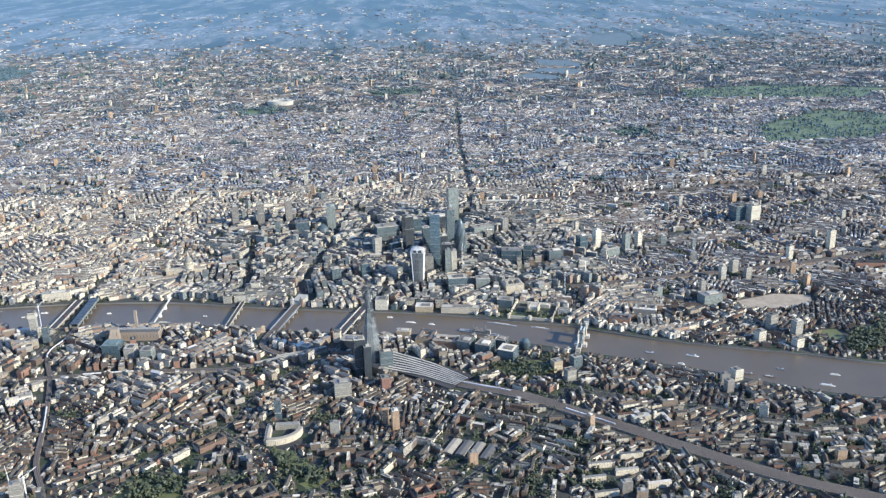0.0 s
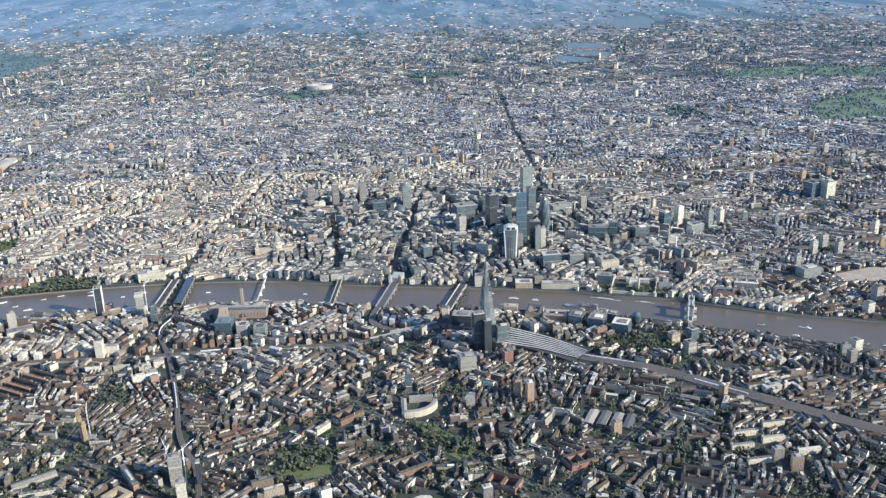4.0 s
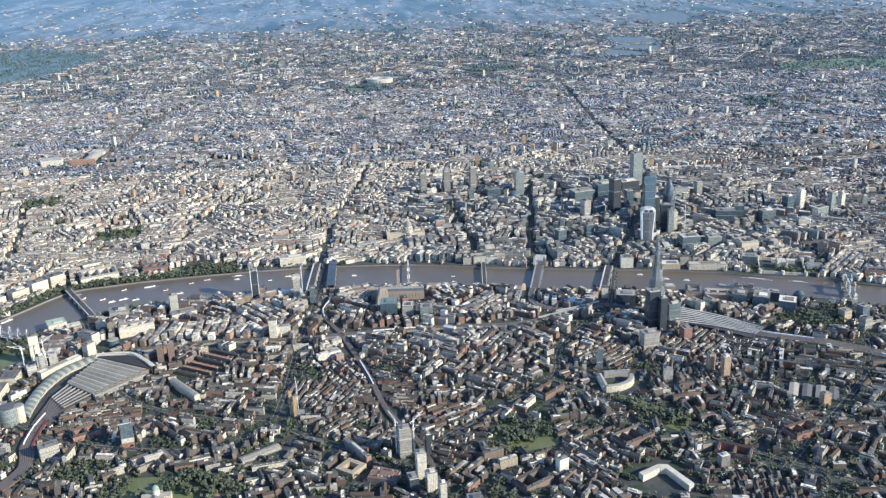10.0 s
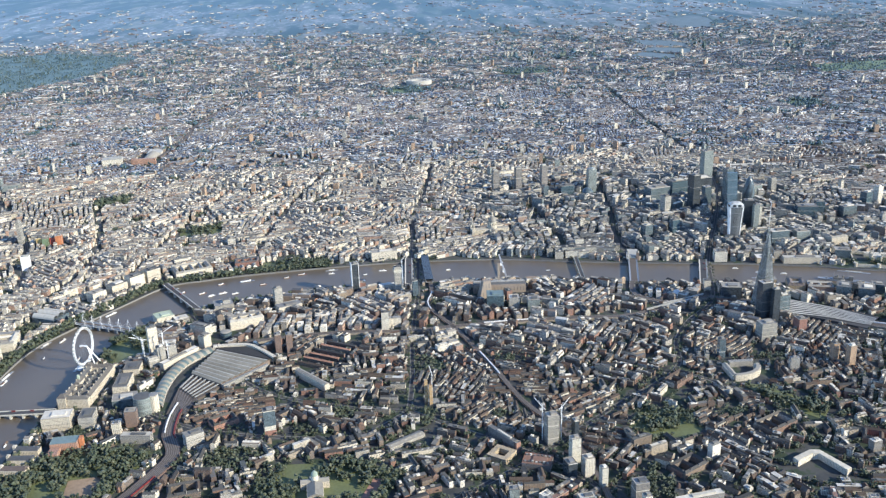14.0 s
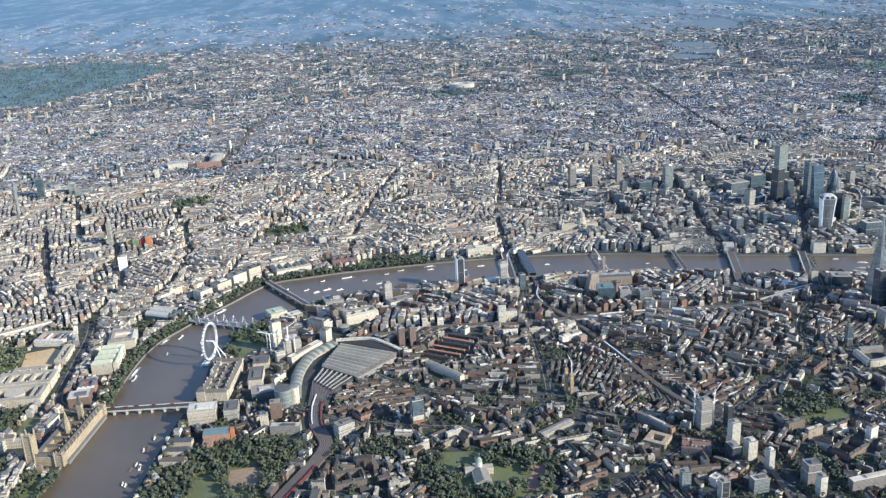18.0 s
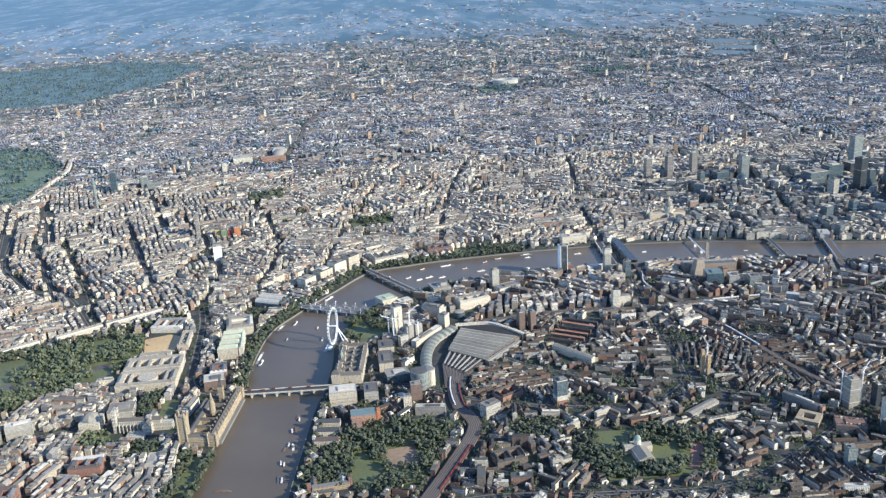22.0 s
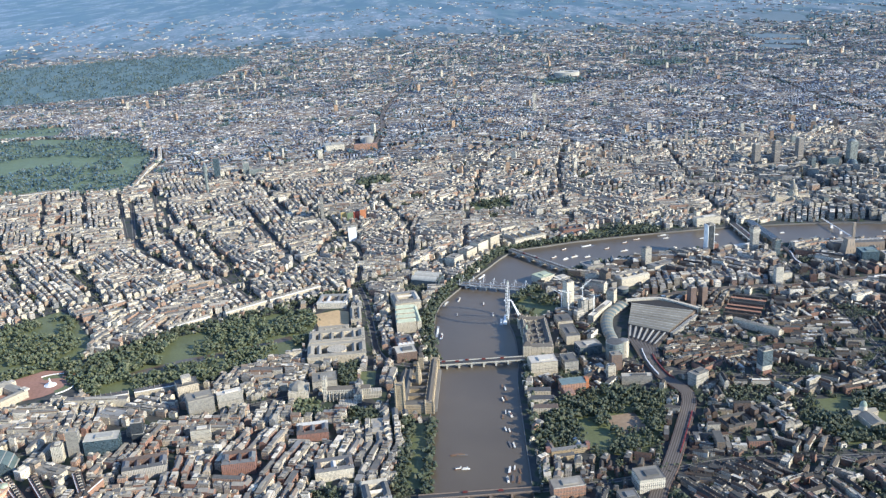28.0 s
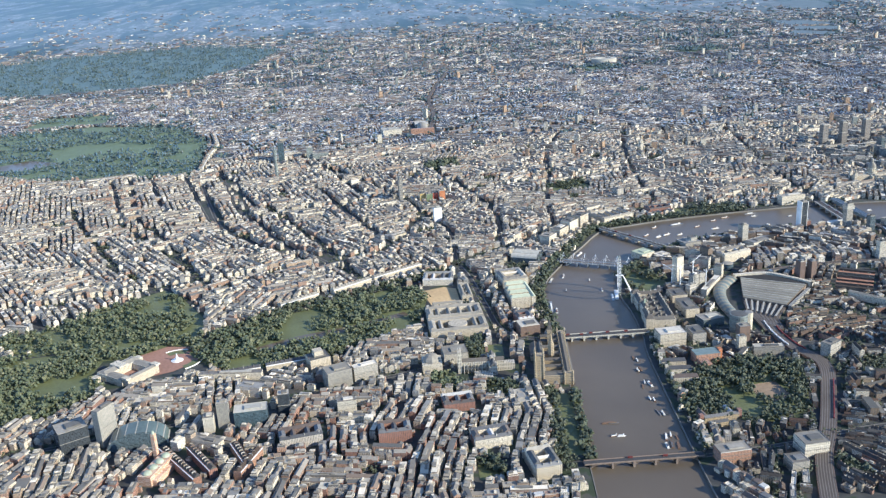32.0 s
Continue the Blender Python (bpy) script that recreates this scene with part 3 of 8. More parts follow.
ROADS = [
    ([(300, 720), (285, 440), (262, 200), (235, -53), (216, -384), (196, -560)], 26),
    ([(196, -560), (330, -680), (520, -850), (640, -1010), (700, -1250)], 26),
    ([(196, -560), (40, -520), (-180, -420), (-330, -260), (-480, 60), (-560, 260)], 24),
    ([(1470, 480), (1400, 250), (1330, 80), (1200, -60), (1100, -220), (1030, -420), (760, -640), (520, -850)], 22),
    ([(-850, -425), (-600, -440), (-430, -560), (-230, -640), (40, -680), (196, -560)], 22),
    ([(-935, -1110), (-700, -1090), (-450, -1050), (-180, -1080), (150, -1080), (520, -850)], 20),
    ([(-1130, -420), (-1260, -330), (-1290, -100), (-1310, 150), (-1340, 330)], 32),
    ([(-1110, -400), (-1110, -200), (-1085, 20), (-1010, 210), (-870, 430), (-740, 610), (-560, 665), (-69, 728), (260, 740)], 26),
    ([(-1340, -480), (-1600, -560), (-1900, -650), (-2200, -740), (-2600, -830)], 24),
    ([(-2200, -290), (-2000, -60), (-1700, 90), (-1390, 250), (-1340, 330)], 24),
    ([(-1340, 330), (-1330, 700), (-1420, 1000), (-1500, 1290), (-1800, 1900), (-2100, 2300)], 22),
    ([(-1340, 330), (-900, 620), (-560, 820), (-100, 880), (300, 960), (640, 990)], 22),
    ([(-2900, 1020), (-2200, 1180), (-1500, 1290), (-900, 1420), (-300, 1500), (400, 1480), (900, 1150), (1450, 1000)], 24),
    ([(-3300, 350), (-2900, 200), (-2300, 330), (-1900, 420), (-1600, 560), (-1420, 1000)], 22),
    ([(-1900, 420), (-2050, 800), (-2280, 1350), (-2420, 1900), (-2480, 2150)], 22),
    ([(-3600, 2150), (-2500, 2200), (-1900, 2420), (-1300, 2750), (-900, 2900), (-200, 2720), (400, 2450), (1300, 2200)], 26),
    ([(280, 720), (290, 1000), (330, 1400), (420, 1900), (500, 2500)], 22),
    ([(1470, 480), (1560, 700), (1720, 1050), (1900, 1500), (2030, 2000), (2070, 2380), (2085, 2818), (2147, 3925), (2225, 5000), (2298, 6201), (2420, 8000)], 28),
    ([(1300, 2200), (1500, 1700), (1560, 1000)], 20),
    ([(2200, 900), (2600, 1080), (3100, 1350), (3700, 1650), (4500, 2050)], 26),
    ([(2250, 330), (2330, 560), (2200, 900), (2000, 1500)], 24),
    ([(2215, -20), (2130, -260), (1980, -520), (1750, -760), (1500, -1000)], 22),
    ([(1030, -420), (1300, -700), (1550, -950), (1800, -1150)], 22),
    ([(2130, -260), (2500, -420), (2900, -600), (3300, -720)], 18),
    ([(-1640, 1330), (-1800, 1750), (-1960, 2330)], 17),
    ([(-900, 640), (-860, 1000), (-760, 1480), (-640, 2100), (-420, 2700)], 18),
    ([(-1150, 520), (-1110, 900), (-1180, 1350), (-1300, 1800)], 16),
    ([(-400, 900), (-330, 1500), (-200, 2100), (-60, 2650)], 16),
    ([(1180, 640), (1200, 900), (1280, 1300), (1340, 1800)], 15),
    ([(940, 640), (930, 1000), (900, 1450)], 15),
    ([(2085, 2818), (2700, 3100), (3300, 3500), (3900, 4300)], 22),
]
RAILS = [
    ([(1600, -60), (1773, -190), (1983, -310), (2184, -481), (2413, -687), (2620, -855), (2860, -1000), (3200, -1180)], 46),
    ([(1500, 30), (1400, 105), (1292, 118), (1180, 72), (1081, 25), (973, 0), (871, 8), (650, 15), (394, 5), (223, -10), (5, 15), (-194, 5), (-330, -20)], 24),
    ([(335, 450), (330, 330), (310, 200), (390, -21), (470, -309), (530, -560), (610, -746), (650, -984), (640, -1250)], 15),
    ([(1175, 520), (1120, 360), (1085, 200), (1140, 120), (1200, 85)], 22),
    ([(-470, -420), (-480, -500), (-474, -610), (-446, -690), (-452, -760), (-526, -916), (-601, -1060), (-680, -1200), (-800, -1500)], 38),
    ([(2330, 640), (2900, 720), (3500, 820), (4500, 1050)], 34),
    ([(2100, 1950), (2500, 2050), (3300, 2120), (4300, 2300)], 40),
    ([(-1240, 3000), (-1180, 3500), (-1150, 4300), (-900, 5600)], 26),
]
rail_lines = [(curve_points(p, 30), w) for p, w in RAILS]
ROADS = [(p, w * 0.72 if max(q[1] for q in p) < 500 else max(9.0, w * (0.62 if max(q[1] for q in p) < 1700 else 0.46))) for p, w in ROADS]
ROADS[0] = (ROADS[0][0], 17.0)
# the straight streets of the west end
ROADS += [
    ([(-3040, 2040), (-2820, 1300)], 11),
    ([(-2960, 2080), (-2720, 1220)], 11),
    ([(-2860, 2140), (-2620, 1330)], 11),
    ([(-2660, 2080), (-2530, 1630), (-2400, 1200)], 14),
    ([(-2470, 2080), (-2330, 1620), (-2230, 1330)], 10),
    ([(-2370, 1910), (-2200, 1300)], 10),
    ([(-2530, 1850), (-2340, 1110), (-2240, 890), (-2080, 670), (-1900, 570), (-1690, 180)], 16),
    ([(-2800, 1190), (-2520, 740), (-2260, 300), (-2180, 180)], 13),
    ([(-2140, 1320), (-1820, 560), (-1680, 160)], 12),
    ([(-1950, 1700), (-1720, 1000), (-1570, 590)], 12),
    ([(-2630, 1080), (-2360, 510)], 9),
    ([(-3100, 1500), (-2900, 1050), (-2620, 480)], 10),
]
road_lines = [(curve_points(p, 40), w) for p, w in ROADS]
for pts, w in road_lines:
    r = tagged(new("road"), "grey asphalt street between the buildings", "road", kind="structure")
    part("carriageway", ribbon(bmesh.new(), pts, w * 0.62, 0.30), M_ASPHALT, r)
    part("footway", ribbon(bmesh.new(), pts, w * 0.19, 0.34, off=w * 0.405), M_PAVING, r)
    part("footway", ribbon(bmesh.new(), pts, w * 0.19, 0.34, off=-w * 0.405), M_PAVING, r)
for pts, w in rail_lines:
    r = tagged(new("railway_viaduct"), "brick railway viaduct with several tracks", "railway", kind="structure")
    part("arches", ribbon(bmesh.new(), pts, w, 7.0, depth=7.0), M_BRICK, r)
    part("ballast", ribbon(bmesh.new(), pts, w - 2.5, 7.25), M_BALLAST, r)
    n = max(2, int(w / 5.5))
    for k in range(n):
        part("track", ribbon(bmesh.new(), pts, 1.8, 7.5, off=(k - (n - 1) / 2) * (w - 4) / n), M_RAIL, r)

# ---- which land is free to build on ----
CELL, X0, Y0, NX, NY = 8.0, -7600.0, -1500.0, 1950, 1850
taken = np.zeros((NY, NX), bool)


def mark_poly(pts, grow=0.0):
    p = np.array(pts)
    i0, i1 = int(max(0, (p[:, 0].min() - X0 - grow) / CELL)), int(min(NX, (p[:, 0].max() - X0 + grow) / CELL + 2))
    j0, j1 = int(max(0, (p[:, 1].min() - Y0 - grow) / CELL)), int(min(NY, (p[:, 1].max() - Y0 + grow) / CELL + 2))
    if i1 <= i0 or j1 <= j0:
        return
    gx, gy = np.meshgrid(X0 + (np.arange(i0, i1) + 0.5) * CELL, Y0 + (np.arange(j0, j1) + 0.5) * CELL)
    inside = np.zeros(gx.shape, bool)
    for (xa, ya), (xb, yb) in zip(p, np.roll(p, -1, 0)):
        if ya != yb:
            inside ^= ((ya > gy) != (yb > gy)) & (gx < (xb - xa) * (gy - ya) / (yb - ya) + xa)
    taken[j0:j1, i0:i1] |= inside


def mark_line(pts, half):
    for (xa, ya), (xb, yb) in zip(pts, pts[1:]):
        i0, i1 = int(max(0, (min(xa, xb) - half - X0) / CELL)), int(min(NX, (max(xa, xb) + half - X0) / CELL + 1))
        j0, j1 = int(max(0, (min(ya, yb) - half - Y0) / CELL)), int(min(NY, (max(ya, yb) + half - Y0) / CELL + 1))
        if i1 <= i0 or j1 <= j0:
            continue
        gx, gy = np.meshgrid(X0 + (np.arange(i0, i1) + 0.5) * CELL, Y0 + (np.arange(j0, j1) + 0.5) * CELL)
        k = max(1e-6, (xb - xa) ** 2 + (yb - ya) ** 2)
        t = np.clip(((gx - xa) * (xb - xa) + (gy - ya) * (yb - ya)) / k, 0, 1)
        taken[j0:j1, i0:i1] |= np.hypot(gx - xa - t * (xb - xa), gy - ya - t * (yb - ya)) < half


def is_free(x, y):
    i, j = ((x - X0) / CELL).astype(int), ((y - Y0) / CELL).astype(int)
    ok = (i >= 0) & (i < NX) & (j >= 0) & (j < NY)
    return ok & ~taken[np.clip(j, 0, NY - 1), np.clip(i, 0, NX - 1)]


mark_poly(river_outline)
mark_line(south_line, 14)
mark_line(north_line, 16)
for pts in list(PARKS.values()) + RESERVOIRS:
    mark_poly(pts)
for pts, w in road_lines:
    mark_line(pts, w / 2 + 2)
for pts, w in rail_lines:
    mark_line(pts, w / 2 + 4)
mark_poly([(-1505, 85), (-1410, 108), (-1360, 85), (-1360, -75), (-1480, -95)])
mark_poly([(3146, 89), (3218, 93), (3216, 4), (3154, -8)])
mark_poly([(2932, 401), (3143, 466), (3279, 433), (3250, 346), (3097, 307), (2954, 339)])
mark_poly([(-2480, -240), (-2170, -240), (-2160, -440), (-2420, -520), (-2490, -420)])

# ---- landmarks ----
def claim(x, y, w, d, turn=0.0, pad=6.0):
    mark_poly(rect(x, y, w + pad * 2, d + pad * 2, turn))


def tower(name, x, y, w, d, h, turn, mat, label, roof=None, plant=True, category="tower", bands=0, group=""):
    """A block with walls, a flat roof behind a parapet, a plant room and, if asked, ledges at every few storeys."""
    roof = roof or M_FLAT
    t = thing(name, x, y, turn, 0, label, category, group)
    part("facade", block(0, 0, w, d, -0.5, h), mat, t)
    part("roof", block(0, 0, w - 1.2, d - 1.2, h, h + 0.35), roof, t)
    part("parapet", parapet(w, d, h), roof, t)
    if plant:
        part("plant_room", block(w * 0.08, -d * 0.05, w * 0.5, d * 0.45, h + 0.3, h + min(6, 2.5 + h * 0.04)), roof, t)
    for k in range(1, bands + 1):
        z = h * k / (bands + 1)
        part("ledge", block(0, 0, w + 0.8, d + 0.8, z, z + 0.9), roof, t)
    claim(x, y, w, d, turn)
    return t


def parapet(w, d, z):
    bm = bmesh.new()
    for cx, cy, a, b in ((0, -d / 2 + 0.3, w, 0.6), (0, d / 2 - 0.3, w, 0.6), (-w / 2 + 0.3, 0, 0.6, d - 1.2), (w / 2 - 0.3, 0, 0.6, d - 1.2)):
        prism(bm, rect(cx, cy, a, b), z, z + 1.3)
    return bm


def glass_spire():
    """The tall tapering glass tower by the station."""
    t = thing("glass_spire", 1489, 0, 12, 0, "tall tapering glass skyscraper ending in open shards", "skyscraper")
    plan = [(-38, -18), (-26, -38), (6, -42), (36, -28), (42, 3), (31, 36), (-3, 42), (-33, 28)]
    tips = [282, 300, 288, 304, 292, 306, 286, 298]
    for i in range(8):
        a, b = plan[i], plan[(i + 1) % 8]
        bm = bmesh.new()
        k, z = 0.06, tips[i]
        v = [bm.verts.new((*a, -0.5)), bm.verts.new((*b, -0.5)), bm.verts.new((b[0] * k, b[1] * k, z)), bm.verts.new((a[0] * k, a[1] * k, z))]
        bm.faces.new(v)
        bmesh.ops.solidify(bm, geom=bm.faces[:], thickness=1.0)
        part("glass_facet", bm, M_SPIRE, t)
    bm = bmesh.new()
    prism(bm, [(p[0] * 0.9, p[1] * 0.9) for p in plan], -0.4, 235, 0.24)
    part("core", bm, M_DARKGLASS, t)
    for z in (40, 95, 150, 205):
        k = 1 - 0.94 * z / 295
        bm = bmesh.new()
        prism(bm, [(p[0] * k * 1.01, p[1] * k * 1.01) for p in plan], z, z + 2.2, 0.985)
        part("plant_band", bm, M_GREYSTEEL, t)
    tower("glass_annex", 1540, -42, 46, 26, 66, 12, M_GLASS, "glass office block beside the spire", bands=2)
    claim(1489, 0, 66, 66, 0)


M_SPIRE = facade("spire_glass", [(0.54, 0.57, 0.58), (0.60, 0.63, 0.64), (0.48, 0.51, 0.53)], win=(0.32, 0.35, 0.37), pu=3.0, pv=3.8, wu=0.9, wv=0.8, rough=0.3, wrough=0.12, metal=0.55)
glass_spire()
tower("hospital_tower", 1452, -88, 40, 34, 138, 8, M_DARKGLASS, "tall dark concrete hospital tower", bands=3)
tower("hospital_annex", 1478, -118, 24, 20, 122, 8, M_DARKGLASS, "dark lift tower of the hospital")
tower("cancer_clinic", 1396, -240, 54, 40, 58, 8, M_CONCRETE, "white and glass clinic with stacked terraces", bands=3)
tower("red_brick_ward", 1536, -190, 30, 36, 42, 8, M_REDBRICK, "dark red brick hospital block")
tower("station_hotel_block", 1415, 112, 70, 52, 52, -14, M_DARKGLASS, "dark glazed office block by the bridge")
tower("riverside_office", 1362, 208, 24, 30, 40, -10, M_CREAM, "pale stone office block by the bridge")


M_RIB = plain("white_roof_rib", [(0.74, 0.72, 0.67)], 0.8)


def striped_station_roof():
    """The white ribbed roof of the terminus east of the spire, in long waves."""
    t = thing("ribbed_station_roof", 1640, -70, 0, 0, "white ribbed station roof in long curving bands", "station roof")
    n = 8
    axis = curve_points([(-120, 82), (-20, 20), (70, -50), (150, -130)], 12)
    for k in range(n):
        f = (k + 0.5) / n - 0.5
        bm = bmesh.new()
        rows = []
        m = len(axis)
        for i, (x, y) in enumerate(axis):
            a, b = axis[max(0, i - 1)], axis[min(m - 1, i + 1)]
            q = math.hypot(b[0] - a[0], b[1] - a[1])
            nx, ny = -(b[1] - a[1]) / q, (b[0] - a[0]) / q
            width = 150 * (1 - 0.55 * i / (m - 1))
            z = 13 + 0.8 * math.sin(i * 0.5 + k)
            rows.append([bm.verts.new((x + nx * (f * width + e * width / n * 0.24), y + ny * (f * width + e * width / n * 0.24), z + h)) for e, h in ((-1, 0.0), (0, 1.3), (0.9, 0.6))])
        for a, b in zip(rows, rows[1:]):
            for j in range(2):
                bm.faces.new((a[j], b[j], b[j + 1], a[j + 1]))
        bmesh.ops.solidify(bm, geom=bm.faces[:], thickness=0.3)
        part("roof_rib", bm, M_RIB, t)
    bm = ribbon(bmesh.new(), axis, 120, 9, depth=9)
    part("concourse", bm, M_ASPHALT, t)
    mark_line([(1520, 20), (1620, -50), (1710, -120), (1790, -200)], 62)


striped_station_roof()
for k, (w, off, a, b) in enumerate(((7, -5, (1120, 42), (1290, 117)), (7, 7, (1080, 26), (1250, 102)), (8, 19, (1160, 62), (1330, 122)))):
    t = thing("platform_canopy", 0, 0, 0, 0, "long white canopy over a station platform", "canopy", "platform canopies")
    part("canopy_roof", ribbon(bmesh.new(), [a, ((a[0] + b[0]) / 2, (a[1] + b[1]) / 2 - 3), b], w, 13, depth=1.0, off=off), M_PALEROOF, t)
    part("canopy_posts", ribbon(bmesh.new(), [a, ((a[0] + b[0]) / 2, (a[1] + b[1]) / 2 - 3), b], 1.2, 12.2, depth=6.0, off=off), M_GREYSTEEL, t)


def curved_top_tower():
    """The tower that widens upward under a white curving crown."""
    t = thing("flared_tower", 1691, 768, -8, 0, "flared glass tower with a white rounded crown", "skyscraper")
    for sgn, nm in ((-1, "south_front"), (1, "north_front")):
        bm = bmesh.new()
        prev = None
        for i in range(15):
            f = i / 14
            z = -0.5 + 150 * f
            w = 23 + 7 * f ** 1.6
            d = 15 + 8 * f ** 1.4
            row = [bm.verts.new((u * w, sgn * (d + 3 * (1 - u * u)), z)) for u in (-0.86, -0.43, 0, 0.43, 0.86)]
            if prev:
                for k in range(4):
                    bm.faces.new((prev[k], prev[k + 1], row[k + 1], row[k]) if sgn < 0 else (prev[k + 1], prev[k], row[k], row[k + 1]))
            prev = row
        part(nm, bm, M_GREYFINS, t)
    for sgn in (-1, 1):
        bm = bmesh.new()
        prev = None
        for i in range(15):
            f = i / 14
            z = -0.5 + 150 * f
            w = 23 + 7 * f ** 1.6
            d = 15 + 8 * f ** 1.4
            row = [bm.verts.new((sgn * w * 0.84, -d - 1.6, z)), bm.verts.new((sgn * w, -d - 1.2, z)), bm.verts.new((sgn * (w + 1.5), 0, z)), bm.verts.new((sgn * w, d + 1.2, z)), bm.verts.new((sgn * w * 0.84, d + 1.6, z))]
            if prev:
                for k in range(4):
                    f4 = (prev[k], prev[k + 1], row[k + 1], row[k])
                    bm.faces.new(f4 if sgn > 0 else f4[::-1])
            prev = row
        part("white_side", bm, M_STEEL, t)
    bm = bmesh.new()
    prev = None
    for i in range(9):
        a = i / 8 * math.pi
        row = [bm.verts.new((u * 30 * (1 if abs(u) < 1 else 1), -26 * math.cos(a), 149 + 21 * math.sin(a) ** 0.7 * (1 - 0.5 * abs(u) ** 3))) for u in (-1, -0.75, -0.4, 0, 0.4, 0.75, 1)]
        if prev:
            for k in range(6):
                bm.faces.new((prev[k], prev[k + 1], row[k + 1], row[k]))
        prev = row
    bmesh.ops.solidify(bm, geom=bm.faces[:], thickness=-0.8)
    part("crown", bm, M_STEEL, t)
    for k in (-1, 1):
        part("sky_garden_window", block(k * 11, -24.5, 15, 5, 151, 161, 0, 0.8), M_DARKGLASS, t)
    claim(1691, 768, 66, 60, -8)


M_GREYFINS = facade("finned_glass", [(0.17, 0.18, 0.185)], win=(0.07, 0.078, 0.085), pu=1.6, pv=60, wu=0.6, wv=0.98, rough=0.45, wrough=0.15)
curved_top_tower()


def bullet_tower():
    """The rounded tower: a pale skin and six dark bands that wind up it, each a strip of its own."""
    t = thing("bullet_shaped_tower", 1904, 1130, 0, 0, "rounded glass tower with dark spiral bands", "skyscraper")
    prof = [(25, 0), (27, 25), (28.5, 55), (28.5, 80), (27, 110), (22, 140), (15.5, 160), (8.5, 173), (1, 181)]
    n, m = 36, 24

    def at(i, k):
        f = i / m * (len(prof) - 1)
        j = min(int(f), len(prof) - 2)
        r, z = [prof[j][q] + (prof[j + 1][q] - prof[j][q]) * (f - j) for q in (0, 1)]
        return r * math.cos(2 * math.pi * k / n), r * math.sin(2 * math.pi * k / n), z

    def strip(k0, wide, nm, mat):
        bm = bmesh.new()
        rows = [[bm.verts.new(at(i, k0 + q + i * 0.75)) for q in range(wide + 1)] for i in range(m + 1)]
        for lo, hi in zip(rows, rows[1:]):
            for q in range(wide):
                bm.faces.new((lo[q], lo[q + 1], hi[q + 1], hi[q]))
        part(nm, bm, mat, t)
    for k in range(6):
        strip(k * 6, 2, "dark_spiral", M_DARKGLASS)
        strip(k * 6 + 2, 4, "glass_skin", M_GLASS)
    claim(1916, 1118, 60, 60)


bullet_tower()


def wedge_tower():
    """The wedge whose south face leans back."""
    t = thing("wedge_tower", 1781, 1035, -5, 0, "tall wedge-shaped blue glass tower", "skyscraper")
    bm = bmesh.new()
    v = [bm.verts.new(p) for p in ((-23, -38, -0.5), (23, -38, -0.5), (23, 20, -0.5), (-23, 20, -0.5), (-23, 6, 225), (23, 6, 225), (23, 20, 225), (-23, 20, 225))]
    for f in ((0, 1, 5, 4), (1, 2, 6, 5), (2, 3, 7, 6), (3, 0, 4, 7), (4, 5, 6, 7)):
        bm.faces.new([v[i] for i in f])
    part("glass_wedge", bm, M_BLUEGLASS, t)
    part("service_core", block(0, 27, 44, 13, -0.5, 218), M_GLASS, t)
    for k in range(1, 7):
        z = 32 * k
        part("mega_frame_band", block(0, -38 + 44 * z / 225 + 28 - 44 * z / 450 - 0.4, 46.6, 58 - 44 * z / 225, z, z + 1.0), M_GREYSTEEL, t)
    claim(1781, 1035, 50, 74)


wedge_tower()
tower("dark_finned_tower", 1663, 1201, 40, 44, 183, 20, M_DARKGLASS, "tall dark finned office tower", bands=2)
t = tower("masted_tower", 1871, 1301, 38, 36, 178, 10, M_GLASS, "tall glass tower with a rooftop mast", bands=4)
bm = bmesh.new()
tube(bm, (6, 0, 178), (6, 0, 200), 1.2)
part("mast", bm, M_STEEL, t)
tower("stepped_glass_tower", 1917, 1716, 54, 40, 174, 14, M_PALEGLASS, "pale green glass tower with a sloping top", bands=3)
tower("stepped_office", 1829, 946, 44, 36, 120, -12, M_DARKGLASS, "dark curved office tower in steps", bands=2)
tower("square_dark_tower", 1822, 1085, 36, 36, 118, 5, M_DARKGLASS, "square dark glass tower", bands=1)
tower("grey_slab_tower", 1515, 1168, 34, 40, 96, 18, M_CONCRETE, "grey faceted office tower", bands=2)
tower("concrete_ribbed_tower", 1750, 1260, 34, 34, 104, 8, M_GLASS, "glass office tower among the cluster", bands=2)
tower("blue_office", 1560, 1440, 110, 70, 68, 14, M_GLASS, "broad blue glass office", bands=1)
tower("green_office", 1690, 1520, 90, 60, 74, 14, M_BLUEGLASS, "broad glass office with stepped top", bands=1)
tower("broad_office", 1830, 1560, 100, 60, 72, 14, M_DARKGLASS, "broad dark office block by the terminus", bands=1)
tower("bishops_office", 2040, 1420, 110, 50, 52, 20, M_PALEGLASS, "pale glass office", bands=1)
tower("slab_tower", 2156, 1430, 30, 34, 84, 10, M_CONCRETE, "grey concrete slab tower", bands=2)
tower("brick_office_tower", 1745, 880, 34, 30, 92, -6, M_CONCRETE, "pale ribbed office tower", bands=1)
tower("glass_slab_tower", 1826, 862, 24, 22, 122, 0, M_PALEGLASS, "slim pale tower under construction", bands=1)
tower("white_slim_tower", 1856, 905, 24, 26, 102, 0, M_WHITEWALL, "slim white tower", bands=1)
tower("teal_office", 2130, 1000, 90, 55, 62, -12, M_BLUEGLASS, "teal glass office block", bands=2)
tower("teal_office", 2210, 1035, 40, 40, 70, -12, M_BLUEGLASS, "teal glass office block", bands=2)
tower("glass_office_slab", 2330, 1000, 70, 40, 50, 10, M_GLASS, "glass office slab", bands=1)
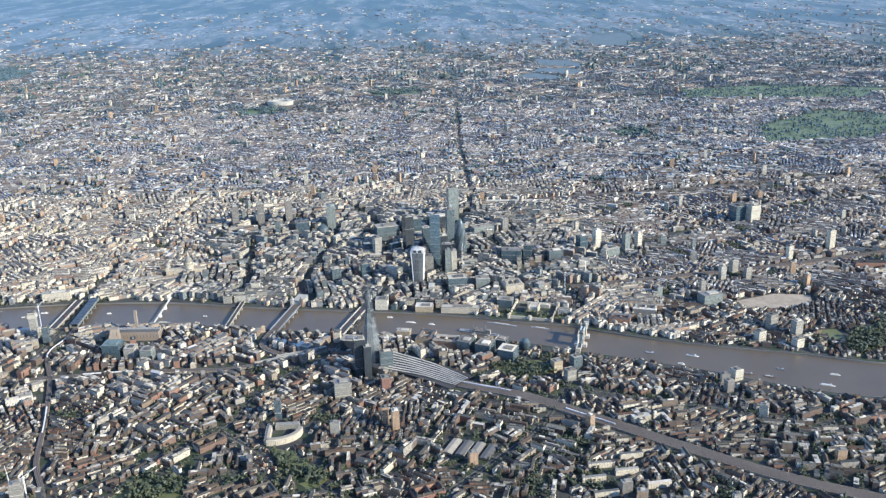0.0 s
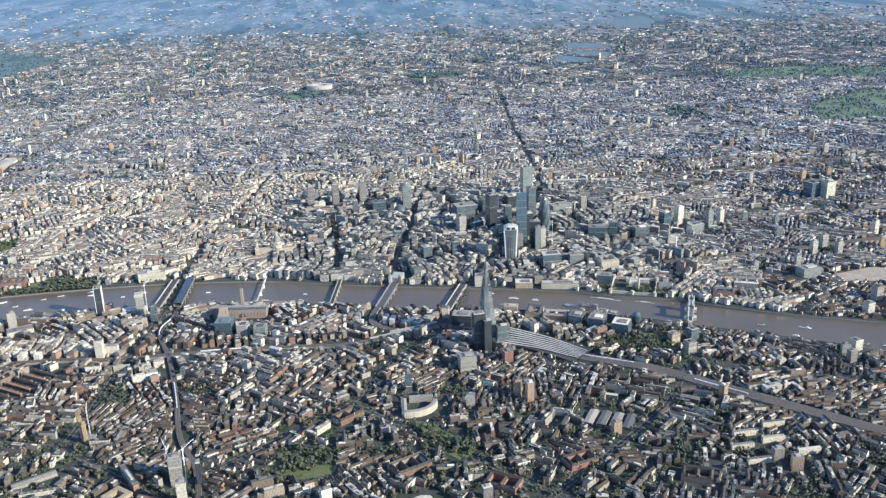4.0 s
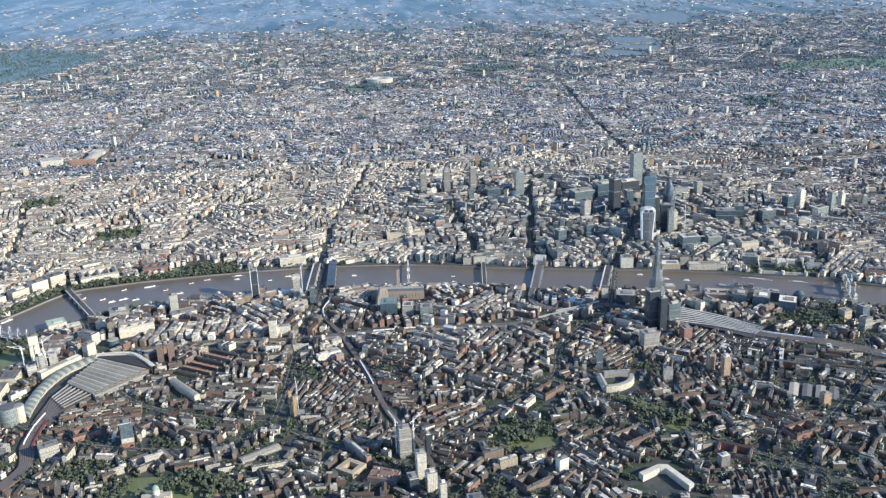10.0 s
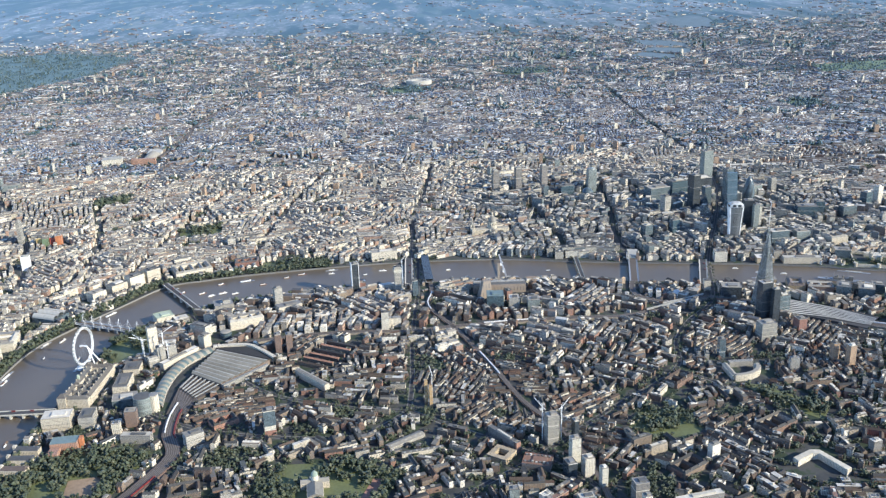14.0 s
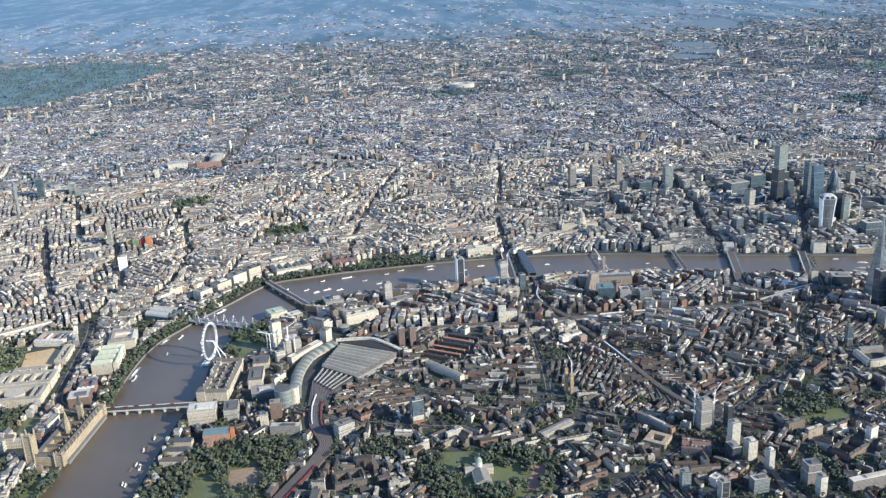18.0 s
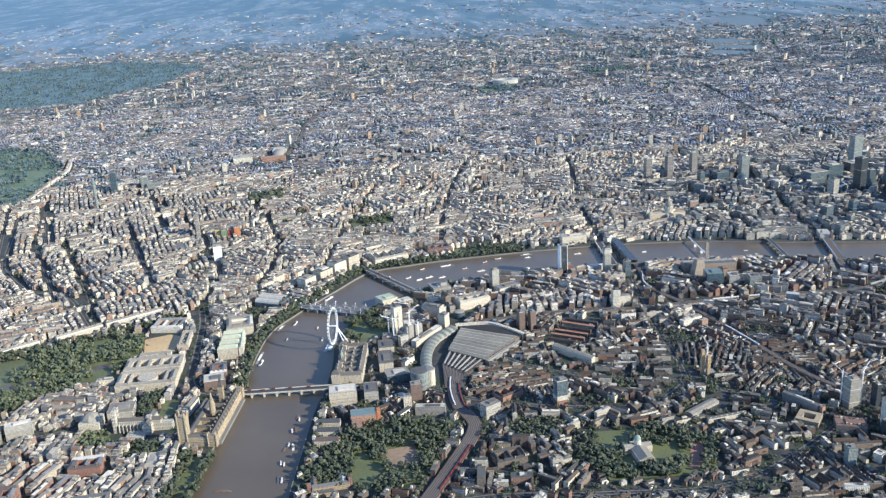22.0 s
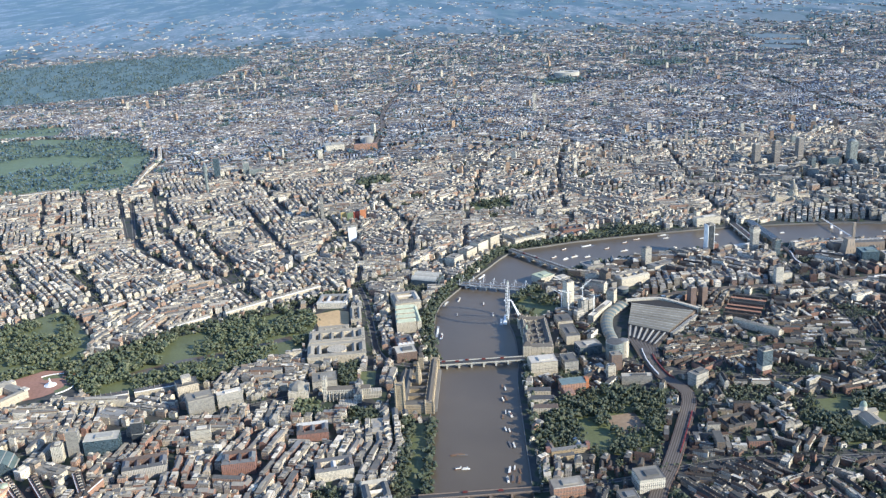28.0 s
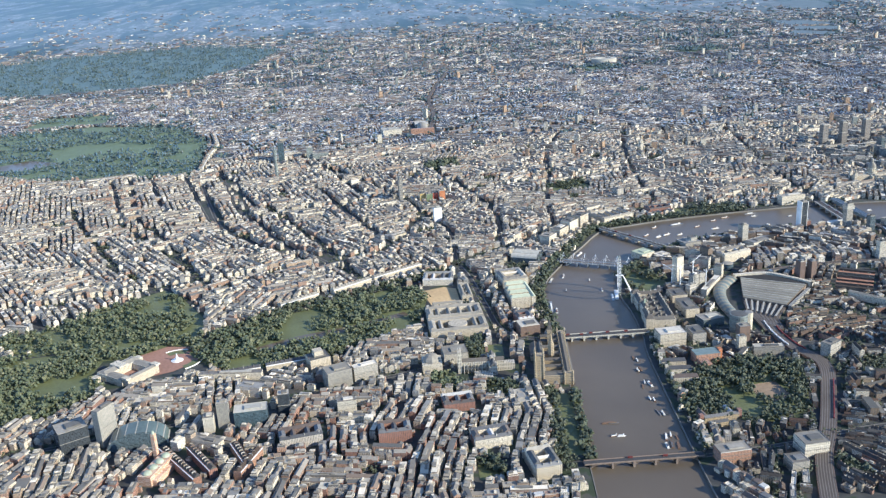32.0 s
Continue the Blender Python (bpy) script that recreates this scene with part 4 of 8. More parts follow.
tower("aldgate_tower", 2480, 1110, 44, 36, 78, 24, M_BLUEGLASS, "glass office tower with white edges", bands=2)
tower("aldgate_tower", 2560, 1150, 34, 30, 90, 24, M_WHITEWALL, "white apartment tower", bands=2)
tower("aldgate_tower", 2690, 1100, 30, 26, 82, 24, M_PALEGLASS, "pale glass apartment tower", bands=2)
tower("aldgate_tower", 2760, 1140, 26, 26, 70, 24, M_WHITEWALL, "white apartment tower", bands=2)
tower("aldgate_office", 2600, 1030, 70, 44, 40, 24, M_PALEGLASS, "pale glass office")
tower("hospital_block", 3395, 1500, 90, 60, 80, 20, M_BLUEGLASS, "large blue glass hospital block", bands=2)
tower("hospital_block", 3455, 1470, 60, 46, 88, 20, M_WHITEWALL, "large white hospital block", bands=2)
tower("round_office", 1960, 690, 60, 40, 48, 0, M_PALEGLASS, "pale curved glass office")
tower("plantation_office", 1850, 680, 80, 50, 60, 4, M_GLASS, "dark arched glass office", bands=1)
tower("bank_office", 1330, 860, 40, 36, 58, 20, M_GLASS, "glass office block", bands=1)
tower("bank_office", 1460, 870, 36, 30, 72, 12, M_BLUEGLASS, "blue glass office tower", bands=1)
M_ROUGHCON = facade("rough_brown_concrete", [(0.25, 0.225, 0.20), (0.22, 0.20, 0.18)], pu=3.0, wu=0.6, wv=0.55)
# the housing estate with three tall towers
for x, y in ((776, 1713), (903, 1752), (1046, 1780)):
    t = tower("estate_tower", x, y, 34, 30, 122, 12, M_ROUGHCON, "tall rough concrete apartment tower with jagged top", bands=6, group="three estate towers")
    part("crown", block(0, 0, 22, 18, 122, 130), M_CONCRETE, t)
for x, y, w in ((820, 1650, 150), (980, 1640, 130), (900, 1860, 160)):
    tower("terrace_block", x, y, w, 18, 28, 12, M_CONCRETE, "long concrete terrace block")
t = tower("point_tower", 1276, 1658, 44, 36, 120, 8, M_PALEGLASS, "tall pale glass tower with a curved cap", bands=2)
part("curved_cap", dome(0, 0, 20, 120, 9, 16, 4), M_PALEGLASS, t)
t = thing("domed_office", 1235, 1570, 0, 0, "rounded glass office like a dome", "office")
part("glass_dome", dome(0, 0, 34, 0, 46, 24, 8), M_GLASS, t, smooth=True)
claim(1235, 1570, 66, 66)
tower("glass_court", 1130, 1600, 70, 50, 58, 8, M_BLUEGLASS, "blue glass office", bands=1)
tower("wall_tower", 1010, 1560, 26, 36, 72, 8, M_GLASS, "glass office tower", bands=1)


def cathedral():
    t = thing("domed_cathedral", 663, 1027, 4, 0, "pale stone cathedral with a grey dome and two towers", "cathedral")
    part("nave", block(-52, 0, 84, 34, -0.5, 30), M_CREAM, t)
    part("nave_roof", gable(-52, 0, 82, 22, 30, 36), M_LEAD, t)
    part("choir", block(44, 0, 60, 34, -0.5, 30), M_CREAM, t)
    part("choir_roof", gable(44, 0, 58, 22, 30, 36), M_LEAD, t)
    part("transept", block(0, 0, 36, 76, -0.5, 30), M_CREAM, t)
    part("transept_roof", gable(0, 0, 74, 22, 30, 36, 90), M_LEAD, t)
    bm = bmesh.new()
    prism(bm, ring(0, 0, 21), 29, 46)
    part("drum", bm, M_CREAM, t)
    bm = bmesh.new()
    prism(bm, ring(0, 0, 17.5), 46, 62)
    part("peristyle", bm, M_CREAM, t)
    for a in range(0, 360, 20):
        bm = bmesh.new()
        tube(bm, (20 * math.cos(radians(a)), 20 * math.sin(radians(a)), 46), (20 * math.cos(radians(a)), 20 * math.sin(radians(a)), 58), 1.0)
        part("column", bm, M_CREAM, t)
    part("dome", dome(0, 0, 17.5, 62, 25, 28, 8, 0.93), M_LEAD, t, smooth=True)
    bm = bmesh.new()
    prism(bm, ring(0, 0, 4, n=12), 85, 98)
    prism(bm, ring(0, 0, 3, n=12), 98, 108, 0.1)
    part("lantern", bm, M_CREAM, t)
    for s in (-1, 1):
        tw = part("west_tower", block(-92, s * 19, 13, 13, -0.5, 46), M_CREAM, t)
        bm = bmesh.new()
        prism(bm, ring(-92, s * 19, 5.5, n=12), 46, 56)
        prism(bm, ring(-92, s * 19, 5.5, n=12), 56, 67, 0.08)
        part("cupola", bm, M_LEAD, tw)
    claim(655, 1027, 190, 84, 4)


cathedral()


def power_station_gallery():
    t = thing("brick_gallery", 590, 330, -4, 0, "long brown brick gallery with a tall square chimney", "museum")
    part("turbine_hall", block(0, -14, 200, 28, -0.5, 35), M_GALLERY, t)
    part("river_front", block(0, 16, 200, 30, -0.5, 27), M_GALLERY, t)
    part("roof_light", block(0, 6, 196, 20, 27, 37), M_CONCRETE, t)
    part("hall_roof", gable(0, -14, 200, 26, 35, 37.5), M_FLAT, t)
    part("chimney", block(2, 30, 10, 10, -0.5, 99), M_GALLERY, t)
    bm = bmesh.new()
    prism(bm, rect(-58, -58, 50, 44, 12), -0.5, 64, 0.55, (6, 4))
    part("folded_tower", bm, M_GALLERY, t)
    claim(590, 325, 200, 84, -4)
    claim(535, 268, 60, 50)


M_GALLERY = facade("brown_brick", [(0.27, 0.225, 0.18), (0.25, 0.205, 0.165)], pu=11, pv=30, wu=0.10, wv=0.5)
power_station_gallery()
tower("teal_glass_office", 553, 178, 62, 58, 50, -6, M_BLUEGLASS, "blue-green glass office with fins", M_TEAL)
tower("finned_office", 620, 160, 38, 44, 40, -6, M_CONCRETE, "brown finned office block")
for x, y, w, d, h, m in ((2846, 398, 84, 52, 44, M_PALEGLASS), (2996, 665, 26, 22, 58, M_CONCRETE), (3069, 725, 30, 24, 62, M_CONCRETE), (3101, 651, 26, 22, 52, M_CONCRETE), (3386, 875, 24, 22, 64, M_WHITEWALL), (3626, 973, 30, 26, 96, M_CREAM)):
    tower("east_side_tower", x, y, w, d, h, 14, m, "pale tower block above the eastern docks", bands=2, group="eastern towers")
tower("brick_warehouse", 3690, 733, 136, 40, 22, -8, M_REDBRICK, "long red brick warehouse by the viaduct", M_TILE)
tower("white_topped_office", 686, 130, 42, 44, 42, -6, M_PALEGLASS, "pale glass office with a white roof")
t = tower("riverside_tower", 41, 424, 26, 30, 112, 10, M_DARKGLASS, "slim dark tower with pale vertical edges", bands=1)
for sx in (-1, 1):
    part("pale_edge", block(sx * 13.4, 0, 1.6, 31, -0.5, 114), M_STEEL, t)
t = tower("bulging_tower_core", 205, 379, 26, 24, 104, 6, M_CONCRETE, "bulging tower under construction with bare floors", bands=9)
part("top_deck", block(0, 0, 32, 30, 84, 96), M_WHITEWALL, t)
tower("slate_blue_slab", 268, 322, 22, 24, 66, 4, M_GLASS, "slate blue glass slab by the bridge", bands=1)
tower("media_tower", -246, 305, 30, 24, 76, 24, M_CONCRETE, "pale concrete office tower on a podium", bands=2)
tower("media_podium", -205, 262, 90, 44, 26, 24, M_CREAM, "low pale podium block")
M_BROWNTOWER = facade("brown_cladding", [(0.16, 0.11, 0.09), (0.19, 0.13, 0.10)], pu=3.0, wu=0.4, wv=0.5)
for x, y in ((-213, -98), (-176, -103)):
    tower("brown_point_block", x, y, 20, 26, 66, 12, M_BROWNTOWER, "slim dark brown apartment tower", group="pair of brown towers")
t = tower("colour_banded_tower", -192, -632, 32, 26, 76, 14, M_WHITEWALL, "apartment tower with a red base and pale blue upper cladding")
part("red_base", block(0, 0, 32.6, 26.6, -0.4, 16), M_REDBRICK, t)
part("pale_blue_band", block(0, 0, 32.5, 26.5, 30, 74), M_GLASS, t)
tower("court_tower", 146, 32, 26, 26, 66, 0, M_WHITEWALL, "white office tower with cream wings", bands=2)
tower("cream_wing", 180, 52, 44, 22, 34, 0, M_CREAM, "cream office wing")


def scaffold_core():
    t = thing("lift_core", 255, -540, 4, 0, "yellow formwork core of a tower under construction", "construction")
    part("core", block(-5, 6, 9, 9, -0.5, 82), M_YELLOWFORM, t)
    part("core", block(7, -8, 9, 9, -0.5, 70), M_YELLOWFORM, t)
    part("lower_deck", block(14, 6, 34, 28, -0.5, 12), M_CONCRETE, t)
    for k in range(1, 8):
        part("formwork_deck", block(-5, 6, 10.4, 10.4, k * 11, k * 11 + 1.0), M_CONCRETE, t)
        part("formwork_deck", block(7, -8, 10.4, 10.4, k * 9.5, k * 9.5 + 1.0), M_CONCRETE, t)
    claim(260, -536, 60, 40)


M_YELLOWFORM = facade("yellow_formwork", [(0.42, 0.28, 0.14)], win=(0.14, 0.10, 0.06), pu=4, pv=4)
scaffold_core()


def tower_crane(x, y, h, arm, turn):
    t = thing("tower_crane", x, y, turn, 0, "pale steel tower crane over a building site", "crane", "tower cranes")
    bm = bmesh.new()
    for a, b in ((-1, -1), (1, -1), (1, 1), (-1, 1)):
        tube(bm, (a, b, 0), (a, b, h), 0.35, 4)
    for k in range(int(h / 6)):
        tube(bm, (-1, -1, k * 6), (1, -1, k * 6 + 6), 0.2, 4)
        tube(bm, (1, 1, k * 6), (-1, 1, k * 6 + 6), 0.2, 4)
    part("mast", bm, M_STEEL, t)
    bm = bmesh.new()
    tube(bm, (-arm * 0.3, 0, h), (0, 0, h + 1), 0.8, 4)
    tube(bm, (0, 0, h + 1), (arm, 0, h + arm * 0.45), 0.7, 4)
    tube(bm, (0, 0, h), (0, 0, h + 9), 0.6, 4)
    tube(bm, (0, 0, h + 9), (arm, 0, h + arm * 0.45), 0.2, 4)
    part("jib", bm, M_STEEL, t)
    part("counterweight", block(-arm * 0.28, 0, 4, 3, h - 3, h + 0.5), M_CONCRETE, t)
    part("cab", block(2, 0, 2.5, 2.5, h - 3, h - 0.3), M_STEEL, t)
    return t


for cx, cy, ch, ca, ct in ((545, -772, 98, 34, 120), (592, -790, 104, 36, 40), (268, -522, 92, 30, 100), (-640, -130, 88, 40, 200), (-585, -95, 92, 40, 30), (-560, -150, 78, 36, 300), (-655, -90, 70, 34, 150), (224, 400, 118, 30, 60), (1888, 848, 124, 36, 80), (2420, 760, 70, 36, 200), (2300, 620, 66, 40, 140)):
    tower_crane(cx, cy, ch, ca, ct)
# the junction in the south with its new towers
tower("tower_under_construction", 567, -785, 32, 30, 84, 10, M_CONCRETE, "concrete tower under construction with bare floors", bands=8)
tower("slim_dark_tower", 628, -798, 13, 22, 70, 10, M_DARKGLASS, "slim dark tower edge-on")
tower("white_stepped_tower", 604, -898, 24, 22, 78, 12, M_WHITEWALL, "white stepped apartment tower", bands=2)
tower("white_stepped_tower", 626, -950, 26, 24, 52, 12, M_WHITEWALL, "white stepped apartment block", bands=1)
tower("white_stepped_tower", 650, -1010, 16, 18, 58, 12, M_WHITEWALL, "white slim apartment block", bands=1)
tower("dark_glass_block", 580, -952, 24, 34, 44, 12, M_DARKGLASS, "dark glass apartment block")
tower("grey_tower_block", 422, -1056, 22, 20, 50, 0, M_PALEGLASS, "pale green glass tower block")
M_REDROOF = plain("rusty_roofing", [(0.20, 0.12, 0.09)], 0.9)
t = tower("shopping_hall", 510, -892, 74, 54, 18, -20, M_ROUGHCON, "brown brick shopping hall with rooftop clutter", M_REDROOF)
for k in range(14):
    part("roof_unit", block(-30 + (k % 7) * 9.6, -16 + (k // 7) * 30, 5, 4.5, 18.3, 21 + k % 3), M_FLAT, t)
t = thing("courtyard_school", 424, -842, -38, 0, "tan brick building round a square court", "school")
for cx, cy, a, b in ((0, -22, 58, 14), (0, 22, 58, 14), (-22, 0, 14, 30), (22, 0, 14, 30)):
    part("wing", block(cx, cy, a, b, -0.5, 16), M_GOLDSTONE, t)
claim(424, -842, 64, 64, -38)
tower("long_slab_block", 438, -768, 108, 15, 28, -59, M_ROUGHCON, "long brown slab of flats with a red stair tower")
t = tower("red_stair", 470, -822, 7, 15, 30, -59, M_REDBRICK, "red stair tower at the end of a slab block", plant=False)
t = tower("edge_lit_tower", 492, -1116, 18, 20, 54, 8, M_DARKGLASS, "dark apartment tower with pale concrete edges", bands=3)
for sx in (-1, 1):
    part("pale_edge", block(sx * 9.4, 0, 1.6, 21, -0.5, 55), M_CONCRETE, t)
tower("glass_flats", 588, -1092, 40, 24, 38, 8, M_PALEGLASS, "grey-green glass block of flats", bands=4)
tower("cream_point_block", 722, -1128, 18, 20, 52, 8, M_WHITEWALL, "slim cream point block of flats", bands=2)
for x0, y0, x1, y1, d, h, m, nm, lb in ((165, -805, 276, -785, 11, 13, M_WHITEWALL, "cream_terrace", "long low cream terrace by the junction"), (130, -761, 226, -699, 26, 8, M_CONCRETE, "depot_shed", "long grey-roofed depot shed"), (-138, -284, -42, -404, 18, 23, M_CREAM, "cream_slab_block", "cream slab block with a blank white end")):
    t = thing(nm, (x0 + x1) / 2, (y0 + y1) / 2, math.degrees(math.atan2(y1 - y0, x1 - x0)), 0, lb, "building")
    ln = math.hypot(x1 - x0, y1 - y0)
    part("facade", block(0, 0, ln, d, -0.5, h), m, t)
    part("roof", gable(0, 0, ln, d, h, h + min(3.5, d * 0.2), 0, 0, 0.3), M_LEADS, t)
    for k in range(int(ln / 16)):
        part("roof_light", block(-ln / 2 + 8 + k * 16, -d * 0.2, 5, 2.2, h + 0.8, h + 2.4), M_PALEROOF, t)
    claim((x0 + x1) / 2, (y0 + y1) / 2, ln, d, math.degrees(math.atan2(y1 - y0, x1 - x0)))
tower("big_slab_flats", 850, -1120, 120, 18, 34, 10, M_ROUGHCON, "long grey slab of flats")
tower("big_slab_flats", 720, -1080, 34, 30, 58, 6, M_ROUGHCON, "grey tower of flats", bands=2)


def crescent_office():
    t = thing("crescent_building", 1194, -455, 0, 0, "cream building with a curved white front", "building")
    outer, inner = ring(0, 0, 88, 70, 18, -100, 5), ring(0, 0, 71, 53, 18, -100, 5)
    bm = bmesh.new()
    prism(bm, outer + inner[::-1], -0.5, 18)
    part("curved_wing", bm, M_CREAM, t)
    bm = bmesh.new()
    o2, i2 = ring(0, 0, 85, 67, 18, -98, 3), ring(0, 0, 74, 56, 18, -98, 3)
    prism(bm, o2 + i2[::-1], 18, 20.5)
    part("white_roof", bm, M_LEAD, t)
    part("north_wing", block(40, 30, 74, 16, -0.5, 18), M_CONCRETE, t)
    part("west_wing", block(-14, -20, 16, 84, -0.5, 17), M_CREAM, t)
    part("west_roof", gable(-14, -20, 82, 14, 17, 20, 90), M_LEAD, t)
    claim(1230, -468, 130, 110)
    tower("council_tower", 1199, -355, 20, 22, 64, 0, M_GLASS, "slim grey tower of flats", bands=2)


crescent_office()
M_BRICKTOWER = facade("tan_brick", [(0.42, 0.29, 0.19), (0.38, 0.26, 0.17)], pu=3.2, wu=0.45)
tower("tan_tower_block", 1563, -470, 22, 24, 68, 8, M_BRICKTOWER, "tan brick tower block with balconies")
tower("tan_tower_block", 1532, -430, 20, 20, 60, 8, M_BRICKTOWER, "tan brick tower block with balconies")


def crank_school():
    t = thing("cranked_school", 1205, -985, 0, 0, "cream cranked school block round a yard", "school")
    bm = bmesh.new()
    prism(bm, [(-58, 14), (0, 44), (24, 40), (62, -50), (46, -60), (14, 22), (-2, 24), (-52, -4)][::-1], -0.5, 17)
    bmesh.ops.recalc_face_normals(bm, faces=bm.faces)
    part("facade", bm, M_CREAM, t)
    bm = bmesh.new()
    prism(bm, [(-57, 13), (0, 43), (23, 39), (61, -49), (46.5, -59), (15, 23), (-2, 25), (-51, -3)][::-1], 17, 17.6)
    bmesh.ops.recalc_face_normals(bm, faces=bm.faces)
    part("roof", bm, M_LEADS, t)
    claim(1205, -985, 130, 120)


crank_school()


def war_museum():
    t = thing("domed_museum", -56, -912, 184, 0, "stone museum with a green copper dome and portico", "museum")
    part("main_block", block(0, 0, 72, 22, -0.5, 18), M_CREAM, t)
    part("main_roof", gable(0, 0, 70, 20, 18, 23), M_LEAD, t)
    part("rear_hall", block(0, 40, 40, 56, -0.5, 17), M_CREAM, t)
    part("hall_roof", gable(0, 40, 56, 38, 17, 25, 90), M_LEAD, t)
    bm = bmesh.new()
    prism(bm, ring(0, 0, 9), 18, 34)
    part("drum", bm, M_CREAM, t)
    part("dome", dome(0, 0, 9, 34, 12, 20, 6), M_DARKCOPPER, t, smooth=True)
    part("portico", block(0, -16, 26, 10, -0.5, 17), M_CREAM, t)
    claim(-56, -930, 90, 110)


war_museum()


def observation_wheel():
    t = thing("observation_wheel", -838, -100, 78, -5, "white spoked observation wheel beside the river", "wheel")
    hz, r = 72, 61
    for rr, wd in ((r, 1.0), (r - 5, 0.6)):
        bm = bmesh.new()
        for k in range(64):
            a, b = 2 * math.pi * k / 64, 2 * math.pi * (k + 1) / 64
            for s in (-2.2, 2.2):
                tube(bm, (rr * math.cos(a), s, hz + rr * math.sin(a)), (rr * math.cos(b), s, hz + rr * math.sin(b)), wd, 4)
        part("rim", bm, M_STEEL, t)
    bm = bmesh.new()
    for k in range(64):
        a = 2 * math.pi * k / 64
        for s in (-1, 1):
            tube(bm, (r * math.cos(a), s * 2.2, hz + r * math.sin(a)), ((r - 5) * math.cos(a + 0.05), -s * 2.2, hz + (r - 5) * math.sin(a + 0.05)), 0.3, 4)
    part("lattice", bm, M_STEEL, t)
    bm = bmesh.new()
    for k in range(32):
        a = 2 * math.pi * k / 32
        tube(bm, (0, 3 if k % 2 else -3, hz), ((r - 5) * math.cos(a), 0, hz + (r - 5) * math.sin(a)), 0.14, 4)
    part("spokes", bm, M_GREYSTEEL, t)
    bm = bmesh.new()
    tube(bm, (0, -14, hz), (0, 12, hz), 2.4, 12)
    part("hub", bm, M_STEEL, t)
    for s in (-1, 1):
        bm = bmesh.new()
        tube(bm, (s * 18, -44, 5), (0, -12, hz), 1.7, 8)
        part("support_leg", bm, M_STEEL, t)
    for k in range(32):
        a = 2 * math.pi * k / 32
        bm = bmesh.new()
        bmesh.ops.create_uvsphere(bm, u_segments=8, v_segments=5, radius=2.2, matrix=Matrix.Translation(((r + 3.4) * math.cos(a), 0, hz + (r + 3.4) * math.sin(a))) @ Matrix.Diagonal((1, 1.7, 1, 1)))
        part("capsule", bm, M_PALEGLASS, t)
    part("boarding_pier", block(0, 8, 70, 12, -1, 6.5), M_STEEL, t)


observation_wheel()


M_REDTILE = plain("orange_red_tile", [(0.38, 0.20, 0.13), (0.32, 0.17, 0.115)], 0.8)


def county_offices():
    t = thing("river_county_hall", -778, -285, -5, 0, "grand stone riverside hall with steep slate roofs and courts", "palace")
    for cx, cy, a, b, h in ((-34, -70, 20, 88, 28), (-34, 70, 20, 88, 28), (-28, 0, 20, 52, 31), (0, -106, 84, 20, 28), (0, 106, 84, 20, 28), (34, 0, 20, 196, 28), (0, -64, 52, 14, 24), (0, -24, 52, 14, 24), (0, 24, 52, 14, 24), (0, 64, 52, 14, 24), (3, 0, 13, 190, 23)):
        part("wing", block(cx, cy, a, b, -0.5, h), M_CREAM, t)
        lo, hi = min(a, b), max(a, b)
        part("wing_roof", gable(cx, cy, hi - 2, lo - 1.6, h, h + 9.5, 0 if a > b else 90, 6, 0.0), M_DULLSLATE, t)
        for k in range(int(hi / 22)):
            q = -hi / 2 + 11 + k * 22
            px_, py_ = (q, 0) if a > b else (0, q)
            part("chimney", block(cx + px_, cy + py_, 2.2, 3.6, h + 4, h + 14), M_CREAM, t)
    part("lantern", block(-28, 0, 7, 7, 36, 52, 0, 0.7), M_COPPER, t)
    for k in (-1, 1):
        part("end_pavilion", block(-36, k * 106, 26, 26, -0.5, 34), M_CREAM, t)
        part("pavilion_roof", gable(-36, k * 106, 26, 26, 34, 44, 0, 9, 0.4), M_DULLSLATE, t)
    claim(-778, -285, 100, 240, -5)
    tower("hall_annex", -672, -290, 44, 96, 28, 2, M_CREAM, "cream office annex behind the hall")
    tower("hall_annex", -668, -180, 50, 60, 24, 2, M_CREAM, "cream office annex")


county_offices()
tower("stone_office_tower", -626, -62, 30, 24, 104, 26, M_CREAM, "tall pale stone office tower", bands=1)
for x, y, w, d, h, a in ((-590, -120, 26, 22, 58, 26), (-560, -95, 26, 22, 50, 26), (-610, -150, 30, 20, 34, 26)):
    tower("core_under_construction", x, y, w, d, h, a, M_CONCRETE, "pale concrete cores of a building site", bands=3)
tower("long_white_block", -532, -122, 20, 150, 24, -38, M_CREAM, "long white slab block beside the station")
tower("white_end_tower", -466, -20, 26, 34, 46, -33, M_CREAM, "cream block with a blank white end wall")
tower("white_hotel_block", -495, 85, 70, 34, 40, -33, M_WHITEWALL, "white block by the roundabout")
t = thing("round_cinema", -406, 50, 0, 0, "round glass cinema in a sunken roundabout", "cinema")
bm = bmesh.new()
prism(bm, ring(0, 0, 20, n=28), -0.5, 22)
part("glass_drum", bm, M_GLASS, t)
part("round_roof", dome(0, 0, 19, 22, 3, 28, 3), M_LEAD, t)
mark_poly(ring(-406, 50, 44, n=16))


